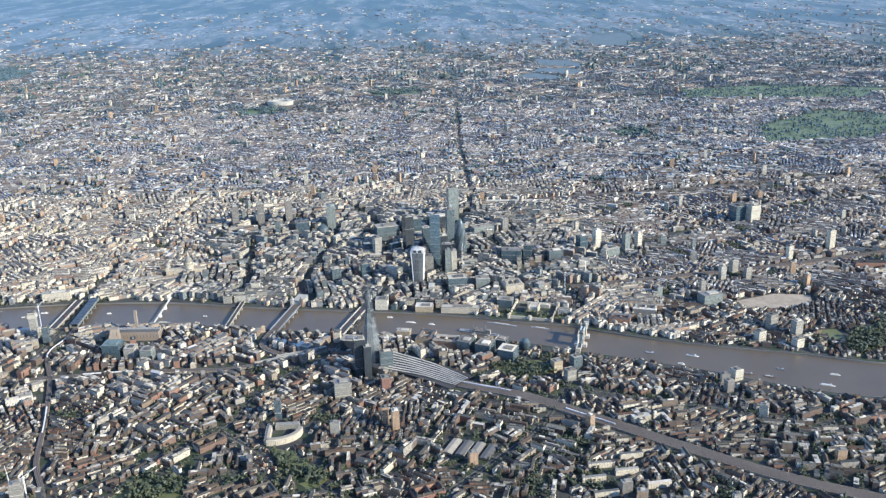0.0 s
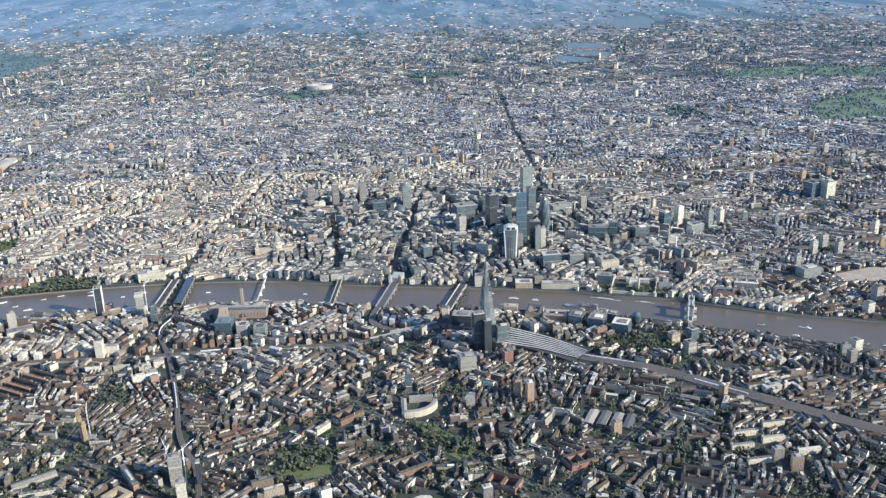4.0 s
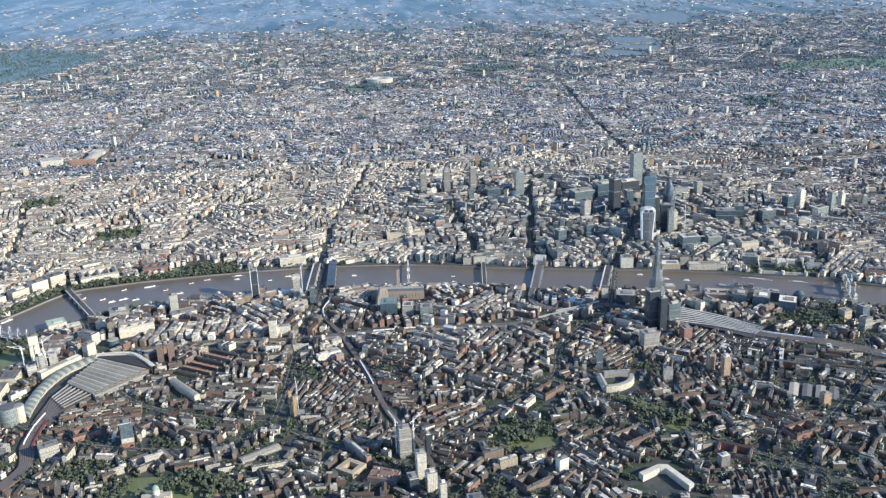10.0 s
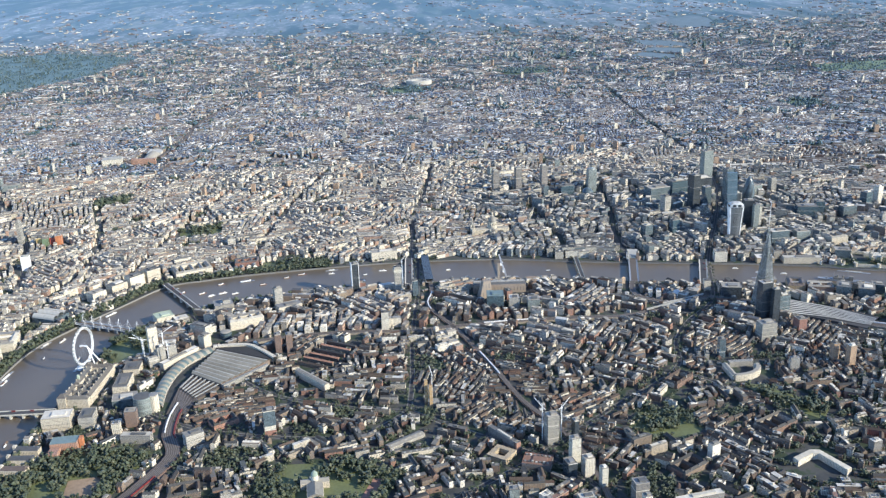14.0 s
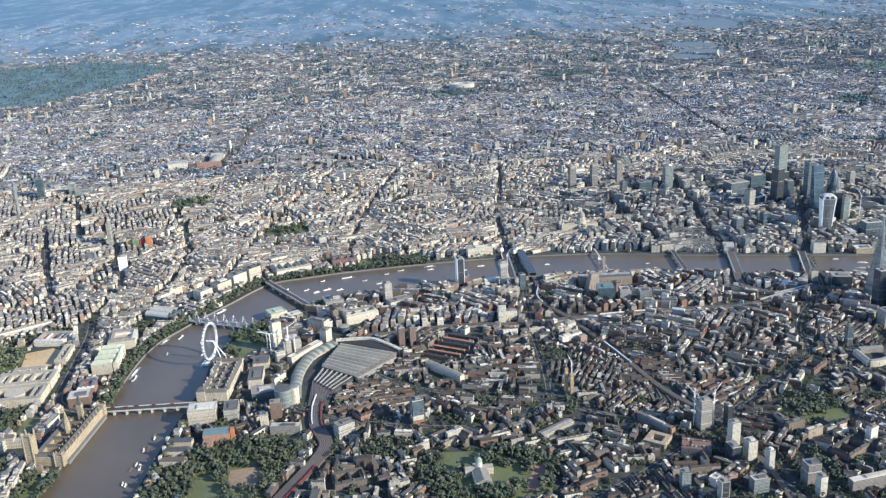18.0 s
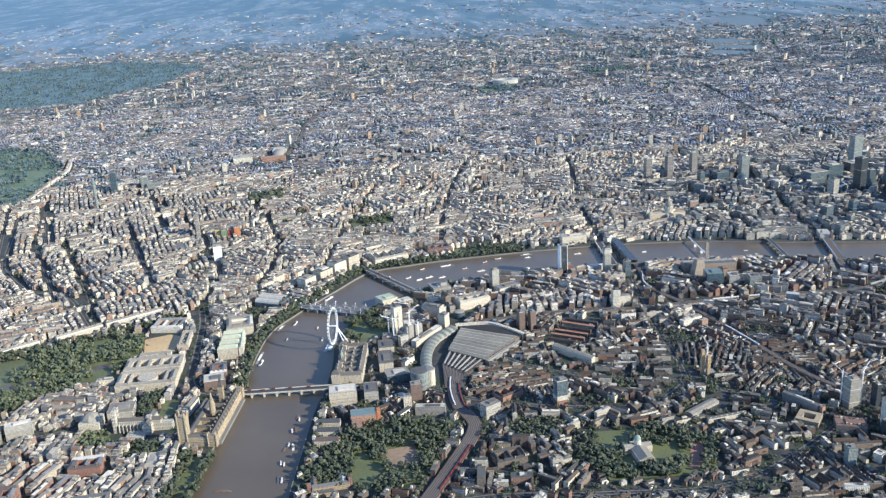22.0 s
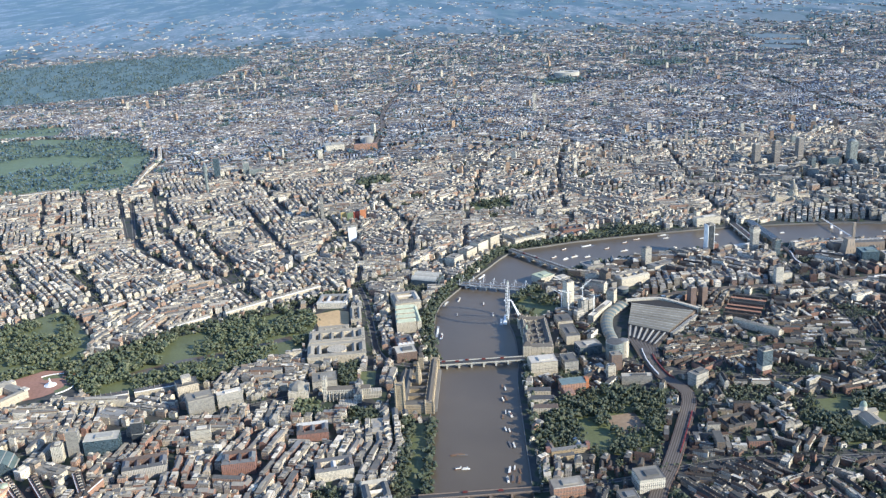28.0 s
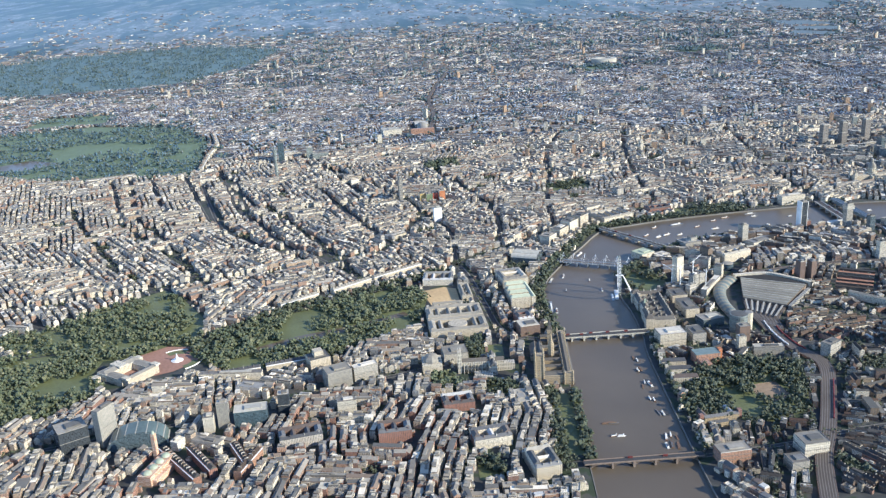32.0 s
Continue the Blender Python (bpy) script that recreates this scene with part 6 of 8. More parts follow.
for y in (-30, 30):
    bm = bmesh.new()
    lo = [bm.verts.new((-72 * math.cos(math.pi * i / 16), y, 45.5 * math.sin(math.pi * i / 16) ** 0.8 if 0 < i < 16 else -0.5)) for i in range(17)]
    bm.faces.new(lo)
    part("glass_end", bm, M_GLASS, t)
for k in range(9):
    a = math.pi * (k + 0.5) / 9
    part("roof_frame", block(-73 * math.cos(a), 0, 2.0, 61, 46 * math.sin(a) ** 0.8 - 3, 46.5 * math.sin(a) ** 0.8), M_PALEROOF, t)
claim(-2255, -815, 150, 70, 6)
tower("angular_glass_office", -2420, -800, 70, 60, 58, 30, M_DARKGLASS, "dark angular glass office", bands=1)
tower("city_hall_slab", -2050, -768, 30, 22, 72, 4, M_CONCRETE, "grey office slab tower", bands=2)
tower("white_slab", -2085, -785, 26, 30, 46, 4, M_WHITEWALL, "white office block", bands=1)
tower("green_glass_office", -1982, -760, 84, 44, 44, 4, M_BLUEGLASS, "green glass office with a white roof", M_PALEROOF)
tower("dark_office_tower", -1900, -728, 30, 28, 62, 4, M_DARKGLASS, "dark office tower", bands=1)
t = tower("stepped_stone_offices", -1823, -470, 60, 50, 40, 20, M_CREAM, "stepped white stone offices with a clock tower", bands=1)
part("upper_tower", block(0, 0, 26, 26, 40, 58), M_CREAM, t)
tower("grey_ministry_tower", -1765, -590, 70, 52, 52, 20, M_CONCRETE, "massive grey concrete ministry", M_LEAD, bands=2)
tower("grey_ministry_slab", -1690, -560, 70, 26, 42, 20, M_CONCRETE, "grey concrete ministry wing", bands=1)
tower("white_block_flats", -1738, -745, 50, 26, 36, 6, M_WHITEWALL, "white slab block", bands=2)
tower("long_cream_barracks", -2070, -498, 180, 20, 24, -6, M_CREAM, "long cream barracks range", category="building")
for k, (x, y) in enumerate(((-1450, -770), (-1390, -960), (-1850, -880), (-1620, -900))):
    court_block("mansion_court", x, y, 80 + 12 * (k % 3), 62, 24 + 3 * (k % 4), 4 + 3 * (k % 3), "brick mansion flats round a court", (M_REDBRICK, M_STONE, M_BRICK)[k % 3], M_ROOF, 16)
court_block("curved_riverside_offices", -1290, -1100, 60, 90, 34, 8, "pale stone offices by the bridge", M_CREAM, M_FLAT, 16)
# farther towers to the north-west
t = thing("telecom_tower", -2142, 1895, 0, 0, "slim round telecom tower with a wider drum", "tower")
for r, a, b in ((8, -0.5, 108), (10.5, 108, 145), (13, 145, 160), (6, 160, 177)):
    bm = bmesh.new()
    prism(bm, ring(0, 0, r, n=16), a, b)
    part("drum", bm, M_PALEGLASS, t)
claim(-2142, 1895, 30, 30)
tower("blue_slab_tower", -2147, 2276, 34, 36, 122, 6, M_BLUEGLASS, "tall dark blue glass tower", bands=1)
tower("hospital_tower", -1990, 2330, 36, 36, 72, 6, M_PALEGLASS, "pale green and white hospital tower", M_PALEROOF)
tower("hospital_podium_block", -1930, 2330, 90, 50, 36, 6, M_PALEGLASS, "pale green hospital base")
tower("slim_concrete_tower", -1508, 1268, 16, 46, 117, 6, M_CONCRETE, "slim concrete office tower edge-on", bands=3)
for k, (m, l) in enumerate(((M_YELLOWCLAD, "yellow"), (M_GREENCLAD, "green"), (M_REDCLAD, "red"), (M_ORANGE, "orange"))):
    x = -1410 + k * 30
    t = tower("coloured_office", x, 1226 - (k % 2) * 14, 28, 30, 46 + (k == 3) * 10, 10, M_WHITEWALL, "office block clad in bright %s tiles" % l, group="bright coloured offices")
    part("coloured_front", block(0, -15.4, 27, 0.8, 3, 45 + (k == 3) * 10), m, t)
    part("coloured_side", block(14.3, 0, 0.7, 29, 3, 45 + (k == 3) * 10), m, t)
M_WRAP = plain("white_sheeting", [(0.82, 0.82, 0.80)], 0.7)
tower("wrapped_white_block", -1364, 905, 34, 26, 62, 8, M_WRAP, "office block wrapped in white sheeting", M_PALEROOF)
tower("round_office_drum", -520, 1060, 34, 34, 44, 20, M_CONCRETE, "concrete drum-like office")
t = thing("gothic_station_hotel", -1290, 2880, 0, 0, "red brick station with a wide arched train shed", "station")
bm = bmesh.new()
for i in range(10):
    a, b = math.pi * i / 10, math.pi * (i + 1) / 10
    f = [bm.verts.new((-37 * math.cos(q), y, 33 * math.sin(q))) for q, y in ((a, -10), (b, -10), (b, 210), (a, 210))]
    bm.faces.new(f)
bmesh.ops.remove_doubles(bm, verts=bm.verts, dist=0.01)
bmesh.ops.recalc_face_normals(bm, faces=bm.faces)
part("arched_shed", bm, M_LEAD, t)
part("brick_hotel", block(-10, -30, 150, 22, -0.5, 36), M_REDBRICK, t)
part("flat_extension", block(0, 270, 90, 120, -0.5, 18), M_PALEROOF, t)
claim(-1290, 2980, 160, 300)
tower("white_terminal", -1500, 2880, 120, 90, 40, 10, M_WHITEWALL, "large pale research block with a curved roof", M_PALEROOF)
t = thing("stadium", 620, 5700, 0, 0, "white oval football stadium", "stadium")
bm = bmesh.new()
o, i_ = ring(0, 0, 120, 95, 40), ring(0, 0, 70, 48, 40)
prism(bm, o + [o[0]] + [i_[0]] + i_[::-1], -0.5, 38)
part("bowl", bm, M_PALEROOF, t)
claim(620, 5700, 240, 190)


# ---- bridges ----
def bridge(name, a, b, width, z, mat, label, piers=4, arch=True, deck=None, thick=2.2):
    """A deck from bank to bank on piers, with arches between them where the bridge has them."""
    a, b = Vector(a), Vector(b)
    ln = (b - a).length
    mid = (a + b) / 2
    t = thing(name, mid.x, mid.y, math.degrees(math.atan2(b.y - a.y, b.x - a.x)), 0, label, "bridge")
    part("deck", block(0, 0, ln + 30, width, z - thick, z), mat, t)
    part("carriageway", block(0, 0, ln + 30, width * 0.68, z, z + 0.15), deck or M_ASPHALT, t)
    for s in (-1, 1):
        part("parapet", block(0, s * (width / 2 - 0.4), ln + 28, 0.8, z, z + 1.6), mat, t)
    n = piers + 1
    for k in range(1, n):
        x = -ln / 2 + ln * k / n
        part("pier", block(x, 0, 5, width + 5, -9, z - thick + 0.2), mat, t)
    if arch:
        for k in range(n):
            x0, x1 = -ln / 2 + ln * k / n, -ln / 2 + ln * (k + 1) / n
            for s in (-1, 1):
                bm = bmesh.new()
                lo, hi = [], []
                for i in range(11):
                    f = i / 10
                    lo.append(bm.verts.new((x0 + (x1 - x0) * f, s * (width / 2), -4 + (z - thick + 3) * math.sin(math.pi * f) ** 0.6)))
                    hi.append(bm.verts.new((x0 + (x1 - x0) * f, s * (width / 2), z - thick + 0.3)))
                for i in range(10):
                    bm.faces.new((lo[i], lo[i + 1], hi[i + 1], hi[i]))
                bmesh.ops.solidify(bm, geom=bm.faces[:], thickness=1.2)
                part("arch_spandrel", bm, mat, t)
    mark_line([tuple(a), tuple(b)], width / 2 + 6)
    return t


M_BRIDGEGREEN = plain("pale_green_iron", [(0.42, 0.405, 0.35)], 0.7)
M_BRIDGESTONE = plain("bridge_stone", [(0.48, 0.45, 0.40)], 0.85)
M_BROWNIRON = plain("brown_painted_iron", [(0.21, 0.165, 0.135)], 0.7)
bridge("arched_road_bridge", (-1182, -1105), (-937, -1113), 18, 9, M_BROWNIRON, "five-arched road bridge of brown painted iron", 4)
bridge("seven_arched_bridge", (-1108, -414), (-852, -424), 26, 8, M_BRIDGEGREEN, "pale green seven-arched road bridge", 6)
bridge("concrete_road_bridge", (-719, 594), (-552, 318), 25, 11, M_BRIDGESTONE, "plain concrete road bridge on wide shallow arches", 4)
bridge("ornate_road_bridge", (263, 722), (250, 455), 32, 10, M_BRIDGESTONE, "five-arched road bridge with broad pavements", 4)
t = bridge("railway_bridge", (330, 722), (330, 450), 30, 11, M_GREYSTEEL, "railway bridge carrying a solar-roofed station", 4, True, M_BALLAST)
for k in range(18):
    part("solar_roof", block(-136 + k * 16, 0, 13, 32, 20, 21.2), M_DARKGLASS, t)
for s in (-1, 1):
    part("platform_wall", block(0, s * 15, 290, 1.0, 11, 20), M_PALEGLASS, t)
t = bridge("steel_footbridge", (645, 700), (637, 455), 5, 11, M_STEEL, "slim steel footbridge", 2, False, M_PALEROOF, 0.8)
bridge("iron_road_bridge", (955, 618), (930, 385), 17, 10, M_BRIDGEGREEN, "road bridge on five green iron arches", 4)
t = bridge("terminus_rail_bridge", (1180, 560), (1120, 330), 36, 10, M_GREYSTEEL, "wide railway bridge into a river terminus", 4, False, M_BALLAST)
for s in (-1, 1):
    tw = part("brick_tower", block(-128, s * 20, 11, 11, -0.5, 36), M_BRICK, t)
    part("tower_cap", dome(-128, s * 20, 5.5, 36, 9, 12, 4), M_LEAD, tw)
part("terminus_roof", block(-170, 0, 84, 44, -0.5, 22), M_PALEROOF, t)
claim(1205, 640, 60, 90)
bridge("flat_concrete_bridge", (1452, 492), (1372, 262), 32, 10, M_BRIDGESTONE, "plain concrete road bridge of three spans", 2)


def bascule_bridge():
    a, b = Vector((2300, 215)), Vector((2222, -5))
    mid = (a + b) / 2
    t = thing("twin_towered_bridge", mid.x, mid.y, math.degrees(math.atan2(b.y - a.y, b.x - a.x)), 0, "twin-towered bridge with high walkways and pale blue cables", "bridge")
    part("deck", block(0, 0, 300, 16, 7, 9), M_BRIDGEGREEN, t)
    part("carriageway", block(0, 0, 300, 11, 9, 9.2), M_ASPHALT, t)
    for s in (-1, 1):
        tw = part("gothic_tower", block(s * 38, 0, 16, 19, -9, 44), M_CREAM, t)
        part("pier", block(s * 38, 0, 24, 44, -9, 7), M_BRIDGESTONE, t)
        bm = bmesh.new()
        prism(bm, rect(s * 38, 0, 14, 17), 44, 60, 0.1)
        part("steep_roof", bm, M_ROOF, tw)
        for p in (-1, 1):
            for q in (-1, 1):
                bm = bmesh.new()
                prism(bm, ring(s * 38 + p * 8, q * 9.5, 2.2, n=8), 0, 48)
                prism(bm, ring(s * 38 + p * 8, q * 9.5, 2.2, n=8), 48, 58, 0.05)
                part("turret", bm, M_CREAM, tw)
        part("abutment_tower", block(s * 122, 0, 10, 16, -0.5, 24), M_CREAM, t)
        part("walkway", block(0, s * 6, 62, 4, 40, 44), M_BRIDGEBLUE, t)
        for q in (-7.5, 7.5):
            bm = bmesh.new()
            for i in range(10):
                f, g = i / 10, (i + 1) / 10
                tube(bm, (s * (46 + 72 * f), q, 38 - 27 * (1 - (1 - f) ** 2) if f < 0.7 else 13.4 + (f - 0.7) * 30), (s * (46 + 72 * g), q, 38 - 27 * (1 - (1 - g) ** 2) if g < 0.7 else 13.4 + (g - 0.7) * 30), 0.8, 5)
            part("suspension_chain", bm, M_BRIDGEBLUE, t)
    mark_line([tuple(a), tuple(b)], 24)


M_BRIDGEBLUE = plain("pale_blue_steel", [(0.45, 0.56, 0.62)], 0.5)
bascule_bridge()


def pylon_footbridges():
    t = bridge("river_rail_bridge", (-975, 255), (-728, 135), 22, 9, M_GREYSTEEL, "iron railway bridge between two white footbridges", 6, False, M_BALLAST)
    for s in (-1, 1):
        part("footbridge_deck", block(0, s * 17, 300, 4.5, 9, 9.8), M_PALEROOF, t)
        part("truss", block(0, s * 11.5, 280, 0.8, 9, 13), M_GREYSTEEL, t)
        for k in range(7):
            x = -120 + k * 40
            bm = bmesh.new()
            tube(bm, (x, s * 15, 6), (x + 3, s * 22, 34), 0.8, 6)
            py = part("pylon", bm, M_STEEL, t)
            bm = bmesh.new()
            for q in (-18, -10, 10, 18):
                tube(bm, (x + 3, s * 22, 34), (x + q, s * 17, 9.8), 0.18, 4)
            part("stay_cables", bm, M_STEEL, py)
    t = thing("arched_rail_terminus", -1078, 312, -26, 0, "pale stepped office block arched over a rail terminus", "station")
    for k in range(3):
        bm = bmesh.new()
        for i in range(12):
            a, b = math.pi * i / 12, math.pi * (i + 1) / 12
            r = 27 - 6 * abs(k - 1)
            f = [bm.verts.new((x, (k - 1) * 26 - r * 0.6 * math.cos(q), 18 + r * 0.7 * math.sin(q))) for q, x in ((a, -50), (b, -50), (b, 50), (a, 50))]
            bm.faces.new(f)
        bmesh.ops.remove_doubles(bm, verts=bm.verts, dist=0.01)
        bmesh.ops.recalc_face_normals(bm, faces=bm.faces)
        part("arched_vault", bm, M_PALEROOF, t)
    part("station_block", block(0, 0, 100, 80, -0.5, 20), M_GLASS, t)
    claim(-1078, 312, 110, 90, -26)


pylon_footbridges()
# the south bank halls
tower("concert_hall", -655, 238, 64, 56, 24, 28, M_CREAM, "pale stone concert hall with a green copper roof", M_COPPER)
tower("concrete_theatre", -452, 322, 70, 64, 24, 16, M_CONCRETE, "terraced concrete theatre", bands=3)
t = tower("fly_tower", -440, 318, 26, 26, 38, 16, M_CONCRETE, "concrete fly tower above the theatre", plant=False)
tower("gallery_block", -590, 220, 50, 40, 16, 28, M_CONCRETE, "low concrete gallery", bands=1)
court_block("curved_bank_offices", -350, 150, 120, 60, 32, 20, "cream curved office wings", M_CREAM, M_FLAT, 18)
court_block("riverside_wharf_flats", 60, 440, 40, 34, 30, 0, "brick wharf with a slim tower", M_REDBRICK, M_FLAT, 10)
# the pool east of the spire
t = thing("leaning_glass_egg", 2040, 62, 0, 0, "leaning egg-shaped glass hall by the river", "hall")
bm = bmesh.new()
prev = None
for i in range(10):
    f = i / 9
    r = 21 * math.sqrt(max(0.05, 1 - (f * 1.5 - 0.6) ** 2)) if f < 1 else 6
    row = [bm.verts.new((x, y - 14 * f, 45 * f - 0.5)) for x, y in ring(0, 0, r, n=20)]
    if prev:
        for k in range(20):
            bm.faces.new((prev[k], prev[(k + 1) % 20], row[(k + 1) % 20], row[k]))
    prev = row
bm.faces.new(prev)
part("glass_shell", bm, M_GLASS, t)
claim(2040, 60, 50, 50)
for x, y, w, d, h in ((1970, -10, 60, 60, 40), (1895, 40, 56, 60, 42), (1830, 80, 50, 60, 40), (1960, 80, 40, 40, 36)):
    tower("riverside_glass_office", x, y, w, d, h, -28, M_GLASS, "glass riverside office with a grey flat roof", M_LEADS, group="riverside offices", category="office")
court_block("wharf_arcade", 1690, 170, 60, 90, 26, -18, "brick wharf with a glazed barrel roof", M_GOLDSTONE, M_ROOF, 18)
court_block("cottons_block", 1760, 120, 90, 60, 30, -18, "dark office round an atrium", M_BROWNTOWER, M_FLAT, 20)
tower("yellow_stone_wharf", 1610, 222, 50, 36, 26, -14, M_GOLDSTONE, "yellow stone river wharf")


def castle():
    t = thing("square_castle", 2130, 395, -20, 0, "square stone keep inside low curtain walls", "castle")
    part("keep", block(0, 0, 36, 33, -0.5, 27), M_CREAM, t)
    for a in (-1, 1):
        for b in (-1, 1):
            bm = bmesh.new()
            prism(bm, ring(a * 18, b * 16, 4, n=10), -0.5, 32)
            part("corner_turret", bm, M_CREAM, t)
            part("turret_cap", dome(a * 18, b * 16, 3.5, 32, 5, 10, 3), M_LEAD, t)
    for cx, cy, a, b in ((0, -80, 170, 4), (0, 80, 170, 4), (-85, 0, 4, 164), (85, 0, 4, 164)):
        part("curtain_wall", block(cx, cy, a, b, -0.5, 11), M_CREAM, t)
    for a in (-1, 0, 1):
        for b in (-1, 1):
            bm = bmesh.new()
            prism(bm, ring(a * 85, b * 80, 7, n=10), -0.5, 16)
            part("wall_tower", bm, M_CREAM, t)
    part("barrack_range", block(10, 58, 90, 18, -0.5, 15), M_CREAM, t)
    claim(2130, 395, 180, 175, -20)


castle()
tower("glazed_river_offices", 2028, 470, 60, 46, 34, -18, M_GLASS, "glass and stone offices by the river")
tower("customs_palace", 1840, 432, 150, 34, 24, -10, M_CREAM, "long pale stone customs house on the quay", category="building")
tower("market_hall", 1700, 470, 70, 50, 22, -8, M_GOLDSTONE, "yellow brick market hall on the quay", category="building")
tower("white_river_office", 1530, 510, 50, 40, 44, -8, M_WHITEWALL, "white riverside office", category="office")
court_block("port_authority", 2080, 640, 80, 80, 38, 10, "grand white stone offices with a tower", M_CREAM, M_LEAD, 20)
court_block("dock_flats", 2440, 250, 80, 50, 26, -20, "brick flats round a dock basin", M_REDBRICK, M_ROOF, 14)
court_block("dock_flats", 2560, 330, 90, 60, 28, -20, "pale flats round a dock basin", M_CONCRETE, M_FLAT, 14)
for x, y, h, m in ((2980, 120, 62, M_CONCRETE), (3050, 60, 58, M_CONCRETE), (2900, 30, 40, M_WHITEWALL), (3010, -40, 36, M_WHITEWALL), (2700, -260, 38, M_WHITEWALL), (2150, -210, 44, M_CONCRETE), (2120, -130, 40, M_GOLDSTONE), (2190, -120, 48, M_GLASS)):
    tower("waterside_flats", x, y, 34, 28, h, 20, m, "block of riverside flats with balconies", bands=3, group="riverside flats", category="flats")
# long goods shed and a covered market, and slabs of flats in the south
t = thing("long_goods_shed", 2300, 2014, -6.5, 0, "long pale roof of a disused goods yard", "shed")
part("wall", block(0, 0, 384, 34, -0.5, 9), M_CONCRETE, t)
part("roof", gable(0, 0, 384, 34, 9, 14), M_PALEROOF, t)
claim(2300, 2014, 390, 40, -6.5)
for k in range(4):
    t = thing("market_shed", 1725 + k * 34, -592 - k * 14, 62, 0, "wide low brick shed with grey metal roofing", "shed", "market sheds")
    part("wall", block(0, 0, 82, 26, -0.5, 7), M_STOCK, t)
    part("roof", gable(0, 0, 82, 26, 7, 9.5), M_LEADS, t)
    claim(1725 + k * 34, -592 - k * 14, 84, 30, 62)
for x, y in ((2124, -740), (2093, -806), (2110, -878), (2191, -779), (2225, -700), (2260, -850)):
    t = thing("cream_slab_flats", x, y, 5, 0, "cream five-storey slab of flats with access decks", "flats", "cream slabs of flats")
    part("facade", block(0, 0, 66, 11, -0.5, 17), M_CREAM, t)
    part("roof", block(0, 0, 65, 10, 17, 17.4), M_FLAT, t)
    part("lift_tower", block(-28, 7, 6, 5, -0.5, 20), M_CONCRETE, t)
    claim(x, y, 68, 18, 5)
for x, y, w, d, a, m in ((1183, -790, 104, 62, 28, M_STOCK), (1925, -925, 80, 56, -22, M_STOCK), (1420, -900, 90, 60, -30, M_REDBRICK), (1010, -500, 90, 50, 40, M_STOCK), (1640, -820, 84, 54, 20, M_REDBRICK), (880, -960, 90, 56, 32, M_STOCK), (330, -1120, 84, 60, 20, M_STOCK), (-380, -900, 80, 56, 12, M_STOCK), (-330, -560, 74, 50, 30, M_REDBRICK)):
    court_block("estate_court", x, y, w, d, 17, a, "brick council flats round a green court", m, M_TILE, 10, 0)
for k in range(6):
    x, y = -50 + (k - 2.5) * 18.0, -160 + (k - 2.5) * 29.0
    t = thing("red_roofed_row", x, y, -32, 0, "long row of brick flats with worn red tiles", "flats", "red roofed rows")
    part("facade", block(0, 0, 112, 9, -0.5, 12), M_STOCK, t)
    part("roof", gable(0, 0, 112, 9, 12, 15.5), M_REDTILE if k in (1, 2, 4) else M_TILE, t)
    for q in (-42, -14, 14, 42):
        part("chimney", block(q, 0.6, 1.2, 3, 13.5, 17.5), M_STOCK, t)
    claim(x, y, 114, 12, -32)
# scattered council towers, seen as pale uprights over the terraces
g = random.Random(5)
spots = [(2527, 4045, 62), (3092, 3454, 56), (1693, 7378, 60), (1735, 7390, 60), (1770, 7385, 56), (-3180, 5167, 70), (-3050, 5200, 60), (-1600, 2595, 60), (-1580, 2640, 56)]
for k in range(150):
    x, y = g.uniform(-3600, 5200), g.uniform(2500, 8200)
    spots.append((x, y, g.uniform(38, 68)))
for k in range(60):
    spots.append((g.uniform(-800, 2200), g.uniform(1900, 2900), g.uniform(34, 62)))
for k in range(34):
    spots.append((g.uniform(2500, 4600), g.uniform(300, 2500), g.uniform(36, 62)))
for k in range(16):
    spots.append((g.uniform(900, 3000), g.uniform(-1000, -250), g.uniform(30, 46)))
for x, y, h in spots:
    if not bool(is_free(np.array([x]), np.array([y]))[0]) or not (-1615 - 0.46 * (y + 2867) < x < 1559 + 0.62 * (y + 2904)):
        continue
    m = g.choice((M_CONCRETE, M_WHITEWALL, M_WHITEWALL, M_BRICKTOWER, M_CONCRETE, M_PALEGLASS) if y > 0 else (M_CONCRETE, M_BRICKTOWER, M_BRICKTOWER, M_ROUGHCON, M_STOCK))
    w, d, a = g.uniform(18, 30), g.uniform(16, 22), g.uniform(-40, 40)
    t = thing("council_tower", x, y, a, 0, "tower block of council flats rising over low streets", "tower block", "scattered tower blocks")
    part("facade", block(0, 0, w, d, -0.5, h), m, t)
    part("roof", block(0, 0, w - 1, d - 1, h, h + 0.4), M_FLAT, t)
    part("plant_room", block(0, 0, w * 0.4, d * 0.5, h + 0.4, h + 4), M_FLAT, t)
    claim(x, y, w, d, a, 10)

# ---- the fabric of the city ----
rng = np.random.default_rng(7)
DSTEP = 165.0
DNX, DNY = int(NX * CELL / DSTEP) + 3, int(NY * CELL / DSTEP) + 3
seed_x = X0 + (np.arange(DNX)[None, :] - 0.5 + rng.uniform(-0.4, 0.4, (DNY, DNX))) * DSTEP
seed_y = Y0 + (np.arange(DNY)[:, None] - 0.5 + rng.uniform(-0.4, 0.4, (DNY, DNX))) * DSTEP


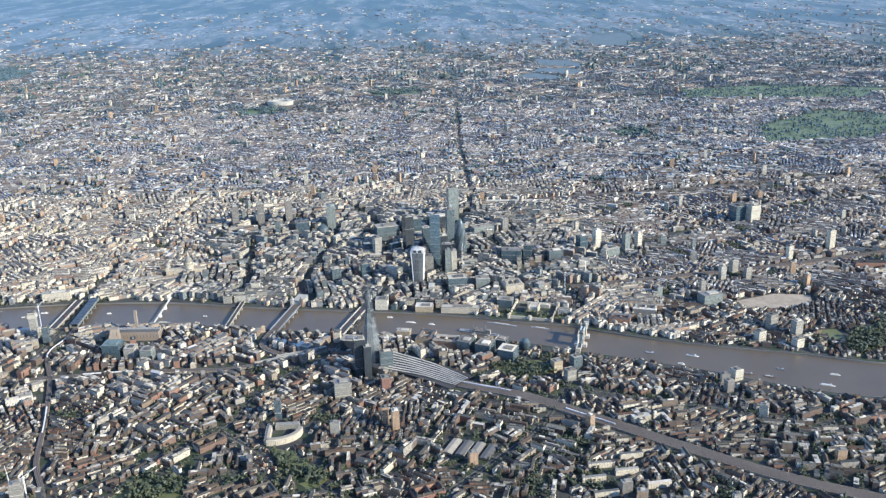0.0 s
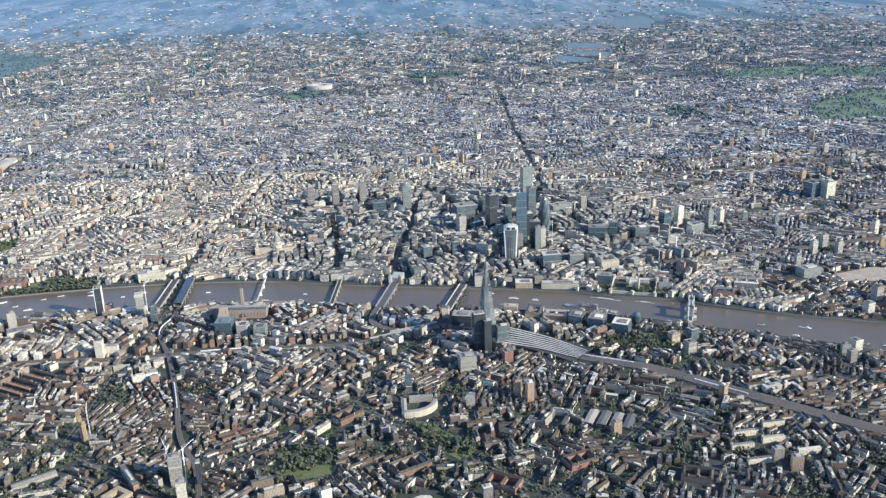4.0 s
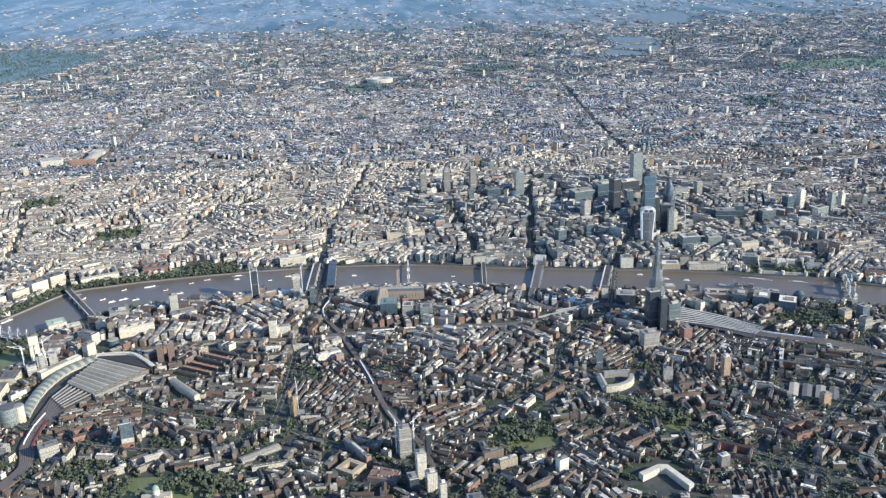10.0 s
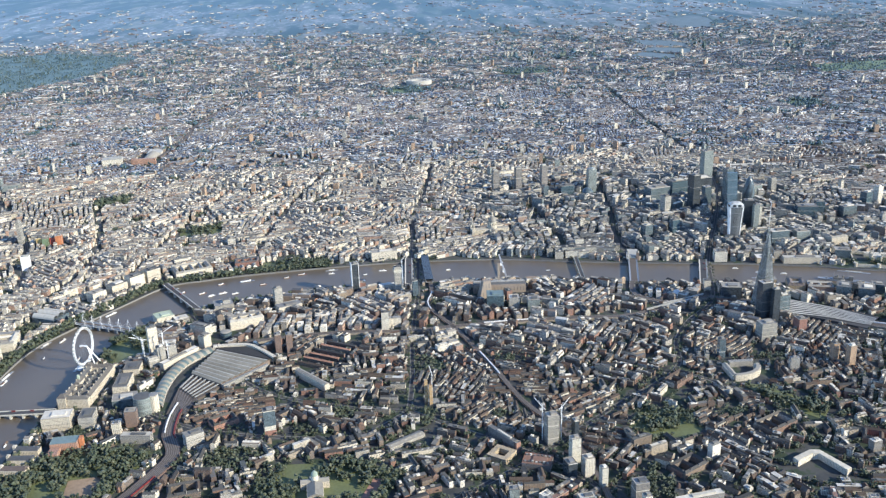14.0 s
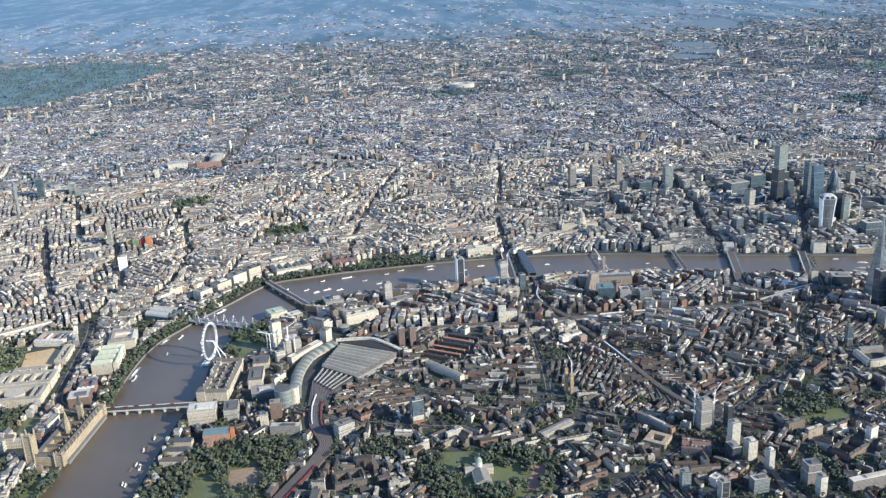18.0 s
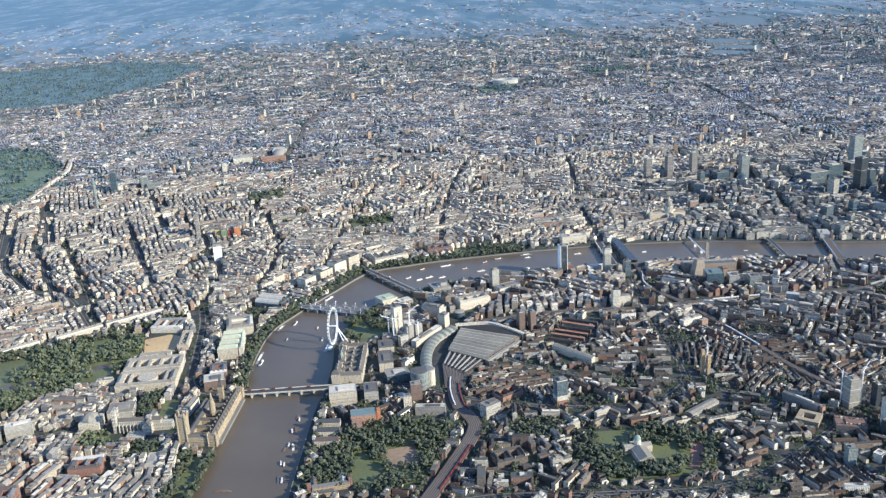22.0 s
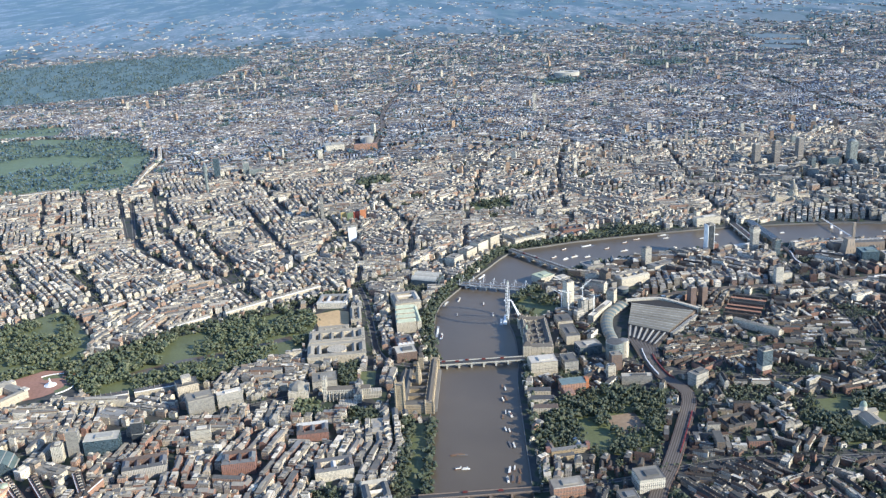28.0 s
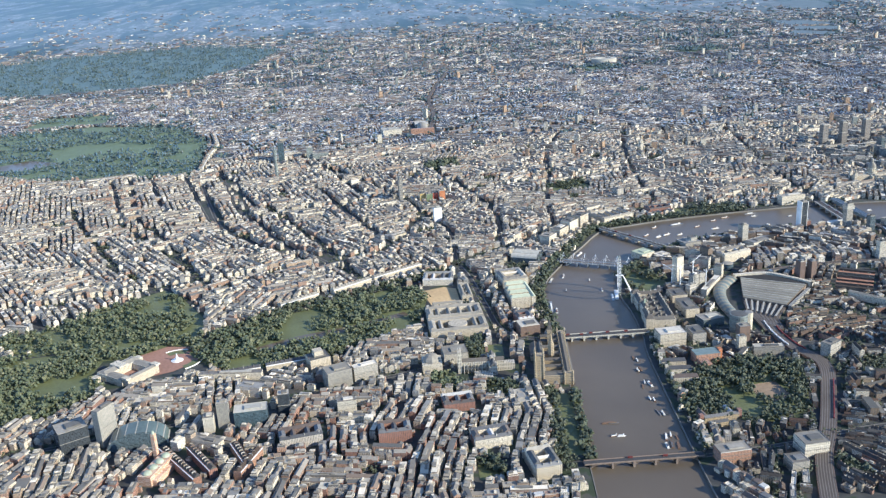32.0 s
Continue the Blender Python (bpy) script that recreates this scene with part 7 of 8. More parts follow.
def district_of(x, y):
    ci, cj = np.floor((x - X0) / DSTEP + 0.5).astype(int), np.floor((y - Y0) / DSTEP + 0.5).astype(int)
    best, who = np.full(x.shape, 1e18), np.zeros(x.shape, int)
    for dj in (-1, 0, 1, 2):
        for di in (-1, 0, 1, 2):
            i, j = np.clip(ci + di, 0, DNX - 1), np.clip(cj + dj, 0, DNY - 1)
            d = (seed_x[j, i] - x) ** 2 + (seed_y[j, i] - y) ** 2
            m = d < best
            best, who = np.where(m, d, best), np.where(m, j * DNX + i, who)
    return who


def in_view(x, y, pad=160.0):
    return (x > -1615 - 0.46 * (y + 2867) - pad) & (x < 1559 + 0.62 * (y + 2904) + pad) & (y > -1330)


def south_side(x, y):
    """Whether a place lies south or east of the river's bend."""
    nx_ = np.interp(x, [p[0] for p in SOUTH_BANK[9:]], [p[1] for p in SOUTH_BANK[9:]])
    return (x > -840) & (y < np.where(x < -735, 170, nx_))


def style_of(x, y):
    if bool(south_side(np.array(x), np.array(y))):
        if y > (-170 if 250 < x < 1150 else -90) and x < 2000:
            return "bankside"
        return "estate" if rng.random() < 0.6 else "terrace"
    if y > 5200:
        return "suburb"
    if x > 2650 or y > 2500:
        return "terrace" if rng.random() < 0.65 else "estate"
    if 700 < x < 2450 and 560 < y < 1950:
        return "city"
    return "westend"


# street pitch, building depth, yard, shortest and longest front, lowest and highest wall, gap, share of pitched and of mansard roofs
STYLES = {
    "terrace": (9, 10, 10, 8, 38, 8.0, 13.5, 0.06, 0.68, 0.08),
    "estate": (10, 12.5, 13, 14, 58, 11.0, 23.0, 0.12, 0.30, 0.08),
    "bankside": (10, 18, 10, 14, 50, 13.0, 32.0, 0.06, 0.22, 0.2),
    "city": (9, 22, 8, 16, 56, 17.0, 42.0, 0.02, 0.06, 0.30),
    "westend": (9.5, 16, 8, 8, 30, 14.0, 25.0, 0.02, 0.28, 0.45),
    "suburb": (16, 10, 30, 20, 90, 7.0, 9.5, 0.15, 0.9, 0.0),
}
rows_out = []
garden_x, garden_y, square_x, square_y = [], [], [], []
GREENS = {"terrace": 0.17, "estate": 0.20, "bankside": 0.06, "city": 0.04, "westend": 0.15, "suburb": 0.14}
for j in range(DNY):
    for i in range(DNX):
        sx, sy = float(seed_x[j, i]), float(seed_y[j, i])
        if not bool(in_view(np.array(sx), np.array(sy), 500)) or sy > 10800:
            continue
        name = style_of(sx, sy)
        street, depth, yard, lo, hi, h0, h1, gap, pitched, mans = STYLES[name]
        turn = rng.uniform(-90, 90)
        if sx < -1400 and 900 < sy < 2400:
            turn = float(rng.choice((107.0, 17.0)))
        elif sx < -1400 and 100 < sy <= 900:
            turn = float(rng.choice((122.0, 32.0))) if sx < -2000 else rng.choice((116.0, 116.0, 26.0)) + rng.uniform(-14, 14)
        elif sx < -1200 and sy <= 100:
            turn = rng.choice((82, 82, -12)) + rng.uniform(-16, 16)
        far = sy > 5200
        pitch = street + 2 * depth + yard
        nrow, nseg = int(340 / pitch) + 1, int(340 / ((lo + hi) / 2)) + 3
        ln = rng.uniform(lo, hi, (nrow * 2, nseg))
        if name == "westend":
            ln = np.where(rng.random(ln.shape) < 0.13, ln * 2.8, ln)
        cross = rng.random((nrow * 2, nseg)) < (lo + hi) / 2 / 95.0
        u1 = np.cumsum(ln + np.where(cross, street, 0.0) + np.where(rng.random(ln.shape) < 0.15, 2.0, 0.0), 1) - 180
        uc = u1 - ln / 2
        c, s = math.cos(radians(turn)), math.sin(radians(turn))
        base = (np.arange(nrow) - nrow / 2) * pitch
        if turn in (107.0, 122.0, 17.0, 32.0) and sx < -2200:
            base = base - (sy * c - sx * s) % pitch
        vc = np.stack([base - (yard + depth) / 2, base + (yard + depth) / 2], 1).reshape(-1, 1)
        dd = depth * rng.uniform(0.8, 1.2, ln.shape)
        vc = vc + rng.uniform(-1.8, 1.8, ln.shape)
        x, y = sx + uc * c - vc * s, sy + uc * s + vc * c
        hh = rng.uniform(h0, h1, (nrow * 2, 1)) * 0.65 + rng.uniform(h0, h1, ln.shape) * 0.35
        hh = np.where(rng.random(ln.shape) < 0.05, hh * 1.45, hh)
        big = (rng.random(ln.shape) < 0.05) & (ln > 16)
        dd = np.where(big, dd * 1.7, dd)
        swing = rng.normal(0, 2.5, ln.shape) + (np.where(rng.random(ln.shape) < 0.35, 90.0, 0.0) if name == "estate" else 0.0)
        kind = rng.random(ln.shape)
        kind = np.where((kind < pitched) & ~big, 1, np.where((kind < pitched + mans) & ~big, 2, 0))
        gap = max(gap, (sy - 5400) / 5600, 0.22 if sx > 450 and sy < -450 else 0.0)
        green_a, green_b = rng.uniform(18, 62), rng.uniform(15, 48)
        if sy < -200 and sx > -800:
            green_a, green_b = green_a * 1.4, green_b * 1.4
        leafy = sx > 450 and sy < -450
        green = rng.random() < (0.26 if leafy else GREENS[name])
        keep = (rng.random(ln.shape) > gap) & in_view(x, y) & (district_of(x, y) == j * DNX + i)
        if green:
            keep &= (uc / green_a) ** 2 + (vc / green_b) ** 2 > rng.uniform(0.6, 1.5, uc.shape)
            ng = int(green_a * green_b / (22 if sy < 2400 else 70))
            gu, gv = rng.uniform(-green_a, green_a, ng), rng.uniform(-green_b, green_b, ng)
            gx, gy = sx + gu * c - gv * s, sy + gu * s + gv * c
            ok = in_view(gx, gy) & is_free(gx, gy) & ((gu / green_a) ** 2 + (gv / green_b) ** 2 < rng.uniform(0.3, 1.4, ng))
            square_x.append(gx[ok]), square_y.append(gy[ok])
        for fu in (-0.5, 0.0, 0.5):
            for fv in (-0.5, 0.5):
                px_, py_ = x + ln * fu * c - dd * fv * s, y + ln * fu * s + dd * fv * c
                keep &= is_free(px_, py_)
        k = np.nonzero(keep)
        zone = 3 if name == "city" else 2 if sy < 500 and name in ("terrace", "estate", "bankside") and (name != "bankside" or rng.random() < 0.6) else 0 if name in ("terrace", "estate", "suburb") or (name == "bankside" and rng.random() < 0.5) else 1
        if sx < -1350 and sy < -640 and rng.random() < 0.75:
            zone = 4
        rows_out.append(np.stack([x[k], y[k], ln[k], dd[k], turn + swing[k], hh[k], kind[k], np.full(len(k[0]), zone)], 1))
        if yard < 11 or sy < 600:
            ni = nrow * (17 if yard < 11 else 10)
            iu, ir = rng.uniform(-170, 170, ni), rng.integers(0, nrow, ni)
            iv = base[ir] + rng.uniform(-2, 2, ni)
            ix, iy = sx + iu * c - iv * s, sy + iu * s + iv * c
            ok = in_view(ix, iy) & is_free(ix, iy) & (((iu / green_a) ** 2 + (iv / green_b) ** 2 > 1) | (not green)) & (district_of(ix, iy) == j * DNX + i)
            n = int(ok.sum())
            rows_out.append(np.stack([ix[ok], iy[ok], rng.uniform(5, 16, n), rng.uniform(yard * 0.6, yard * 1.3, n), turn + rng.normal(0, 3, n), rng.uniform(4, h0 + 3, n), np.where(rng.random(n) < 0.4, 1, 0), np.full(n, zone)], 1))
        if yard > 10:
            ng = int(nrow * 340 / (34 if far else ((3.2 if leafy else 5) if sy < -150 else (15 if sy < 2400 else 8))))
            gu, gv = rng.uniform(-170, 170, ng), rng.integers(0, nrow, ng) * pitch - nrow / 2 * pitch + rng.uniform(-yard * 0.4, yard * 0.4, ng)
            gx, gy = sx + gu * c - gv * s, sy + gu * s + gv * c
            ok = (rng.random(ng) > (sy - 5400) / 4600) & in_view(gx, gy) & is_free(gx, gy) & (district_of(gx, gy) == j * DNX + i)
            garden_x.append(gx[ok]), garden_y.append(gy[ok])
B = np.concatenate(rows_out)


def fast_mesh(name, verts, faces, mats, mat_index, uvs):
    """A mesh from arrays: faces are quads (n,4) and triangles (n,3)."""
    me = bpy.data.meshes.new(name)
    q, t = faces
    loops = np.concatenate([q.ravel(), t.ravel()]).astype(np.int32)
    sizes = np.concatenate([np.full(len(q), 4), np.full(len(t), 3)])
    starts = np.concatenate([[0], np.cumsum(sizes)[:-1]]).astype(np.int32)
    me.vertices.add(len(verts))
    me.vertices.foreach_set("co", (verts * U).astype(np.float32).ravel())
    me.loops.add(len(loops))
    me.loops.foreach_set("vertex_index", loops)
    me.polygons.add(len(sizes))
    me.polygons.foreach_set("loop_start", starts)
    me.polygons.foreach_set("material_index", mat_index.astype(np.int32))
    if uvs is not None:
        me.uv_layers.new(name="UVMap").data.foreach_set("uv", uvs.astype(np.float32).ravel())
    for m in mats:
        me.materials.append(m)
    me.update(calc_edges=True)
    me.shade_flat()
    return me


def shells(b, pitched_roof):
    """Vertices, faces, roof flags and wall coordinates of many houses at once."""
    n = len(b)
    x, y, w, d, a, h = b[:, 0], b[:, 1], b[:, 2], b[:, 3], np.radians(b[:, 4]), b[:, 5]
    lx = np.stack([-w, w, w, -w], 1) / 2
    ly = np.stack([-d, -d, d, d], 1) / 2
    c, s = np.cos(a)[:, None], np.sin(a)[:, None]
    px_, py_ = x[:, None] + lx * c - ly * s, y[:, None] + lx * s + ly * c
    zb = np.stack([px_, py_, np.full_like(px_, -0.5)], 2)
    zt = np.stack([px_, py_, np.repeat(h[:, None], 4, 1)], 2)
    vs = [zb, zt]
    walls = np.array([[0, 1, 5, 4], [1, 2, 6, 5], [2, 3, 7, 6], [3, 0, 4, 7]])
    u = np.stack([w, d, w, d], 1)
    wall_uv = np.zeros((n, 4, 4, 2))
    wall_uv[:, :, 1, 0] = wall_uv[:, :, 2, 0] = u
    wall_uv[:, :, 2, 1] = wall_uv[:, :, 3, 1] = h[:, None]
    if pitched_roof:
        ends = np.stack([-w, w], 1) / 2
        rx, ry = x[:, None] + ends * c, y[:, None] + ends * s
        vs.append(np.stack([rx, ry, np.repeat((h + np.minimum(d, 14) * 0.36)[:, None], 2, 1)], 2))
        tops, tris, k = np.array([[4, 5, 9, 8], [6, 7, 8, 9]]), np.array([[5, 6, 9], [7, 4, 8]]), 10
    else:
        tops, tris, k = np.array([[4, 5, 6, 7]]), np.zeros((0, 3), int), 8
    verts = np.concatenate(vs, 1).reshape(-1, 3)
    off = (np.arange(n) * k)[:, None, None]
    quads = np.concatenate([walls[None] + off, tops[None] + off], 1).reshape(-1, 4)
    flags = np.tile(np.concatenate([np.zeros(4), np.ones(len(tops))]), n)
    tri = (tris[None] + off).reshape(-1, 3)
    flags = np.concatenate([flags, np.zeros(len(tri))])
    uvq = np.concatenate([wall_uv, np.zeros((n, len(tops), 4, 2))], 1).reshape(-1, 2)
    uvs = np.concatenate([uvq, np.zeros((len(tri) * 3, 2))])
    return verts, (quads, tri), flags, uvs


def fabric(name, b, pitched_roof, wall, roof, label, category):
    if not len(b):
        return
    v, f, fl, uv = shells(b, pitched_roof)
    tagged(new(name, fast_mesh(name, v, f, [wall, roof], fl, uv)), label, category, kind="stuff")


def upper(b, inset, rise, lo=0.0):
    """Smaller boxes that stand on the roofs: their plan and their top, as houses from the ground would be."""
    o = b.copy()
    o[:, 2] -= inset * 2
    o[:, 3] -= inset * 2
    o[:, 5] += rise
    return o


near = (B[:, 1] < -520) & (B[:, 0] > -2400)
order = np.argsort(B[:, 1] + np.abs(B[:, 0] - 200) * 0.15)
singles, tally = [], {}
for i in order:
    tall = round(B[i, 5] / 3) * 3 > 12
    kk = ("row" if B[i, 2] > 20 else "house") if B[i, 6] == 1 and not tall else ("mansion" if B[i, 6] else ("flats" if tall else "low"))
    if near[i] and tally.get(kk, 0) < 180:
        tally[kk] = tally.get(kk, 0) + 1
        singles.append(i)
is_single = np.zeros(len(B), bool)
is_single[singles] = True
rest = B[~is_single]
belts = [("inner_city_buildings", rest[:, 1] < 2400), ("northern_district_buildings", (rest[:, 1] >= 2400) & (rest[:, 1] < 5200)), ("outer_suburb_buildings", rest[:, 1] >= 5200)]
for nm, m in belts:
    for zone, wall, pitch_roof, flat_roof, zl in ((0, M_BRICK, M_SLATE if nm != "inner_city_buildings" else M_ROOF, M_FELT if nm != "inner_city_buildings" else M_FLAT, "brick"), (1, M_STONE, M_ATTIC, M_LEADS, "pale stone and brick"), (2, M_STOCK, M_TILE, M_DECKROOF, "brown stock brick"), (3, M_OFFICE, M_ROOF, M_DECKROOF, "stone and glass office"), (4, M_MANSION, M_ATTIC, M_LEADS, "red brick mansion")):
        z = m & (rest[:, 7] == zone)
        fabric(nm, rest[z & (rest[:, 6] == 1)], True, wall, pitch_roof, "rows of %s houses with pitched slate and tile roofs" % zl, "houses")
        fabric(nm, rest[z & (rest[:, 6] != 1)], False, wall, flat_roof, "close-built %s blocks with flat roofs" % zl, "buildings")
    mans = rest[m & (rest[:, 6] == 2)]
    fabric("mansard_storeys", upper(mans, 1.6, 3.6), False, M_ATTIC, M_LEADS, "slate-clad attic storeys set back on the roofs", "roofs")
    flat = rest[m & (rest[:, 6] != 1) & (rest[:, 2] > 10) & (rest[:, 3] > 9)]
    flat = np.concatenate([flat, flat[flat[:, 1] < 1300]]) if nm == "inner_city_buildings" else flat
    flat = flat[rng.random(len(flat)) < (0.75 if nm == "inner_city_buildings" else 0.3)]
    sm = flat.copy()
    ca, sa = np.cos(np.radians(sm[:, 4])), np.sin(np.radians(sm[:, 4]))
    du, dv = sm[:, 2] * rng.uniform(-0.25, 0.25, len(sm)), sm[:, 3] * rng.uniform(-0.18, 0.18, len(sm))
    sm[:, 0] += du * ca - dv * sa
    sm[:, 1] += du * sa + dv * ca
    sm[:, 5] += np.where(sm[:, 6] == 2, 3.4, 0.0)
    sm[:, 2] *= rng.uniform(0.12, 0.42, len(sm))
    sm[:, 3] *= rng.uniform(0.3, 0.6, len(sm))
    sm[:, 5] += rng.uniform(1.2, 4.0, len(sm))
    fabric("roof_plant_rooms", sm, False, M_LEADS, M_LEADS, "plant rooms and lift heads on flat roofs", "roofs")

rear = rest[(rest[:, 7] == 2) & (rest[:, 6] == 1) & (rest[:, 1] < 1800)]
ext = []
for side in (-1, 1):
    for k in (-0.3, 0.05, 0.36):
        e = rear[rng.random(len(rear)) < 0.22].copy()
        a = np.radians(e[:, 4])
        off = side * (e[:, 3] / 2 + 2.2)
        e[:, 0] += e[:, 2] * k * np.cos(a) - off * np.sin(a)
        e[:, 1] += e[:, 2] * k * np.sin(a) + off * np.cos(a)
        e[:, 2], e[:, 3], e[:, 5] = 3.6, 5.0, e[:, 5] * rng.uniform(0.4, 0.75, len(e))
        ext.append(e)
fabric("rear_extensions", np.concatenate(ext), True, M_STOCK, M_TILE, "small brick rear wings behind the terraces", "houses")

# the far suburbs: scattered sheds, slabs and belts of trees
fx, fy = rng.uniform(-12000, 14500, 60000), 7000 + 13000 * rng.random(60000) ** 1.4
clump = np.array([noise.noise(Vector((a * 0.0011, b * 0.0008, 3.0))) for a, b in zip(fx, fy)])
ok = in_view(fx, fy, 400)
for pts in RESERVOIRS + list(PARKS.values()):
    pp = np.array(pts)
    ok &= ~((fx > pp[:, 0].min() - 60) & (fx < pp[:, 0].max() + 60) & (fy > pp[:, 1].min() - 60) & (fy < pp[:, 1].max() + 60))
hs = ok & (clump > -0.05) & (rng.random(len(fx)) < 0.42 * np.exp(-(fy - 7000) / 6500))
far_wood = ok & (clump < 0.08) & (rng.random(len(fx)) < 0.30 * np.exp(-(fy - 7000) / 1700))
n = int(hs.sum())
far_b = np.stack([fx[hs], fy[hs], rng.uniform(18, 95, n), rng.uniform(10, 30, n), rng.uniform(-90, 90, n), rng.uniform(6, 12, n), (rng.random(n) < 0.7) * 1.0, np.zeros(n)], 1)
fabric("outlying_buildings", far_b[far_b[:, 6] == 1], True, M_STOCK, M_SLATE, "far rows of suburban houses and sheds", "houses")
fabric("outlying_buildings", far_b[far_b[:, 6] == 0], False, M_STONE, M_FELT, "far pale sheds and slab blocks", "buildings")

# single houses of the nearest streets, each with its walls, roof and chimney or plant room
cache = {}


def shared(key, make, mat):
    if key not in cache:
        bm = make()
        auto_uv(bm)
        bmesh.ops.scale(bm, vec=(U, U, U), verts=bm.verts)
        me = bpy.data.meshes.new(key[0])
        bm.to_mesh(me)
        bm.free()
        me.materials.append(mat)
        cache[key] = me
    return cache[key]


def chimneys(w, z):
    bm = bmesh.new()
    for k in range(max(1, int(w / 9))):
        prism(bm, rect(-w / 2 + 4.5 + k * 9, 0.6, 0.9, 2.2), z - 1.5, z + 1.8)
    return bm


for i in singles:
    x, y, w, d, turn, h, kind, zone = B[i]
    w, d, h = round(w / 6) * 6 or 6, round(d / 2) * 2, round(h / 3) * 3 + 0.5
    wall = (M_BRICK, M_STONE, M_STOCK, M_OFFICE, M_MANSION)[int(zone)]
    tiles = M_TILE if zone == 2 else M_ROOF
    tall = h > 13
    nm = ("terraced_houses" if w > 20 else "terraced_house") if kind == 1 and not tall else ("mansion_block" if kind else ("apartment_block" if tall else "low_flat_roofed_block"))
    lb = {"terraced_houses": "row of small brick houses under one pitched slate roof", "terraced_house": "small brick house with a pitched roof and chimney", "mansion_block": "tall brick mansion block with an attic roof", "apartment_block": "plain flat-roofed apartment block of several storeys", "low_flat_roofed_block": "low flat-roofed brick block beside the street"}[nm]
    t = thing(nm, x, y, turn, 0, lb, "house" if "house" in nm else "building", "buildings of the near streets")
    o = new("facade", shared(("facade", w, d, h, zone), lambda: block(0, 0, w, d, -0.5, h), wall))
    o.parent = t
    if kind == 1:
        o = new("roof", shared(("roof", w, d, h, zone), lambda: gable(0, 0, w, d, h, h + min(d, 14) * 0.4), tiles))
        o.parent = t
        o = new("chimneys", shared(("chimneys", w, d, h), lambda: chimneys(w, h + min(d, 14) * 0.4), M_BRICK))
        o.parent = t
    elif kind == 2:
        o = new("attic_roof", shared(("attic_roof", w, d, h, zone), lambda: block(0, 0, w - 1.0, d - 1.0, h, h + 3.6, 0, 0.86), tiles))
        o.parent = t
    else:
        o = new("parapet", shared(("parapet", w, d, h), lambda: parapet(w, d, h), M_FLAT))
        o.parent = t
        if w > 12 and d > 8:
            o = new("plant_room", shared(("plant_room", w, d, h), lambda: block(w * 0.15, 0, w * 0.25, d * 0.4, h, h + 3), M_FLAT))
            o.parent = t

# ---- trees ----
ico = bmesh.new()
bmesh.ops.create_icosphere(ico, subdivisions=1, radius=1.0)
ICO_VERTS = np.array([v.co[:] for v in ico.verts])
ICO_FACES = np.array([[v.index for v in f.verts] for f in ico.faces])
ico.free()


OCT_V = np.array([(1, 0, 0), (-1, 0, 0), (0, 1, 0), (0, -1, 0), (0, 0, 1), (0, 0, -1)], float)
OCT_F = np.array([(0, 2, 4), (2, 1, 4), (1, 3, 4), (3, 0, 4), (2, 0, 5), (1, 2, 5), (3, 1, 5), (0, 3, 5)])


def clumps(x, y, z, r, seed, coarse=False):
    """Many ragged tufts of leaves in one mesh."""
    ICO_V, ICO_F = (OCT_V, OCT_F) if coarse else (ICO_VERTS, ICO_FACES)
    g = np.random.default_rng(seed)
    n = len(x)
    rr = r[:, None] * g.uniform(0.5, 1.35, (n, len(ICO_V)))
    a = g.uniform(0, 6.28, n)
    c, s = np.cos(a)[:, None], np.sin(a)[:, None]
    vx, vy, vz = ICO_V[None, :, 0] * c - ICO_V[None, :, 1] * s, ICO_V[None, :, 0] * s + ICO_V[None, :, 1] * c, ICO_V[None, :, 2]
    v = np.stack([x[:, None] + vx * rr, y[:, None] + vy * rr, z[:, None] + vz * rr * 0.9], 2).reshape(-1, 3)
    f = (ICO_F[None] + (np.arange(n) * len(ICO_V))[:, None, None]).reshape(-1, 3)
    return v, f


def wood(name, x, y, size, lumps, seed, label):
    g = np.random.default_rng(seed)
    n = len(x)
    if not n:
        return
    R_ = size * g.uniform(0.55, 1.5, n)
    fine = 0.74 if lumps > 4 else 1.0
    xs = np.repeat(x, lumps) + g.normal(0, 0.55, n * lumps) * np.repeat(R_, lumps)
    ys = np.repeat(y, lumps) + g.normal(0, 0.5, n * lumps) * np.repeat(R_, lumps)
    zs = np.repeat(R_, lumps) * g.uniform(0.55, 1.9, n * lumps)
    rs = np.repeat(R_, lumps) * g.uniform(0.34, 0.78, n * lumps) * (1.5 if lumps == 1 else fine)
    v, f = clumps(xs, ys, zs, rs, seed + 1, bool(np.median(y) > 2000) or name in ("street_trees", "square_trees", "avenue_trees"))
    me = fast_mesh(name, v, (np.zeros((0, 4), int), f), [M_FARLEAF if np.median(y) > 2400 else (M_HAZYLEAF if name == "park_trees" and np.median(x) < -1400 else M_LEAF)], np.zeros(len(f)), None)
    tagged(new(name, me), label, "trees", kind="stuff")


gx, gy = np.concatenate(garden_x), np.concatenate(garden_y)
m = (gy < 60) & south_side(gx, gy)
wood("garden_trees", gx[m & (gy < -620)], gy[m & (gy < -620)], 5.6, 5, 10, "leafy garden and street trees among the near houses")
wood("street_trees", gx[m & (gy >= -620)], gy[m & (gy >= -620)], 5.4, 2, 17, "leafy trees in courts and gardens south of the river")
m = (gy < 2400) & ~m
wood("street_trees", gx[m], gy[m], 5.0, 2, 11, "leafy garden and street trees among the houses")
qx, qy = np.concatenate(square_x), np.concatenate(square_y)
m = qy < 2400
wood("square_trees", qx[m], qy[m], 6.4, 2, 14, "broad plane trees filling the city squares")
wood("green_trees", qx[~m], qy[~m], 10.5, 1, 15, "trees of small parks and churchyards")
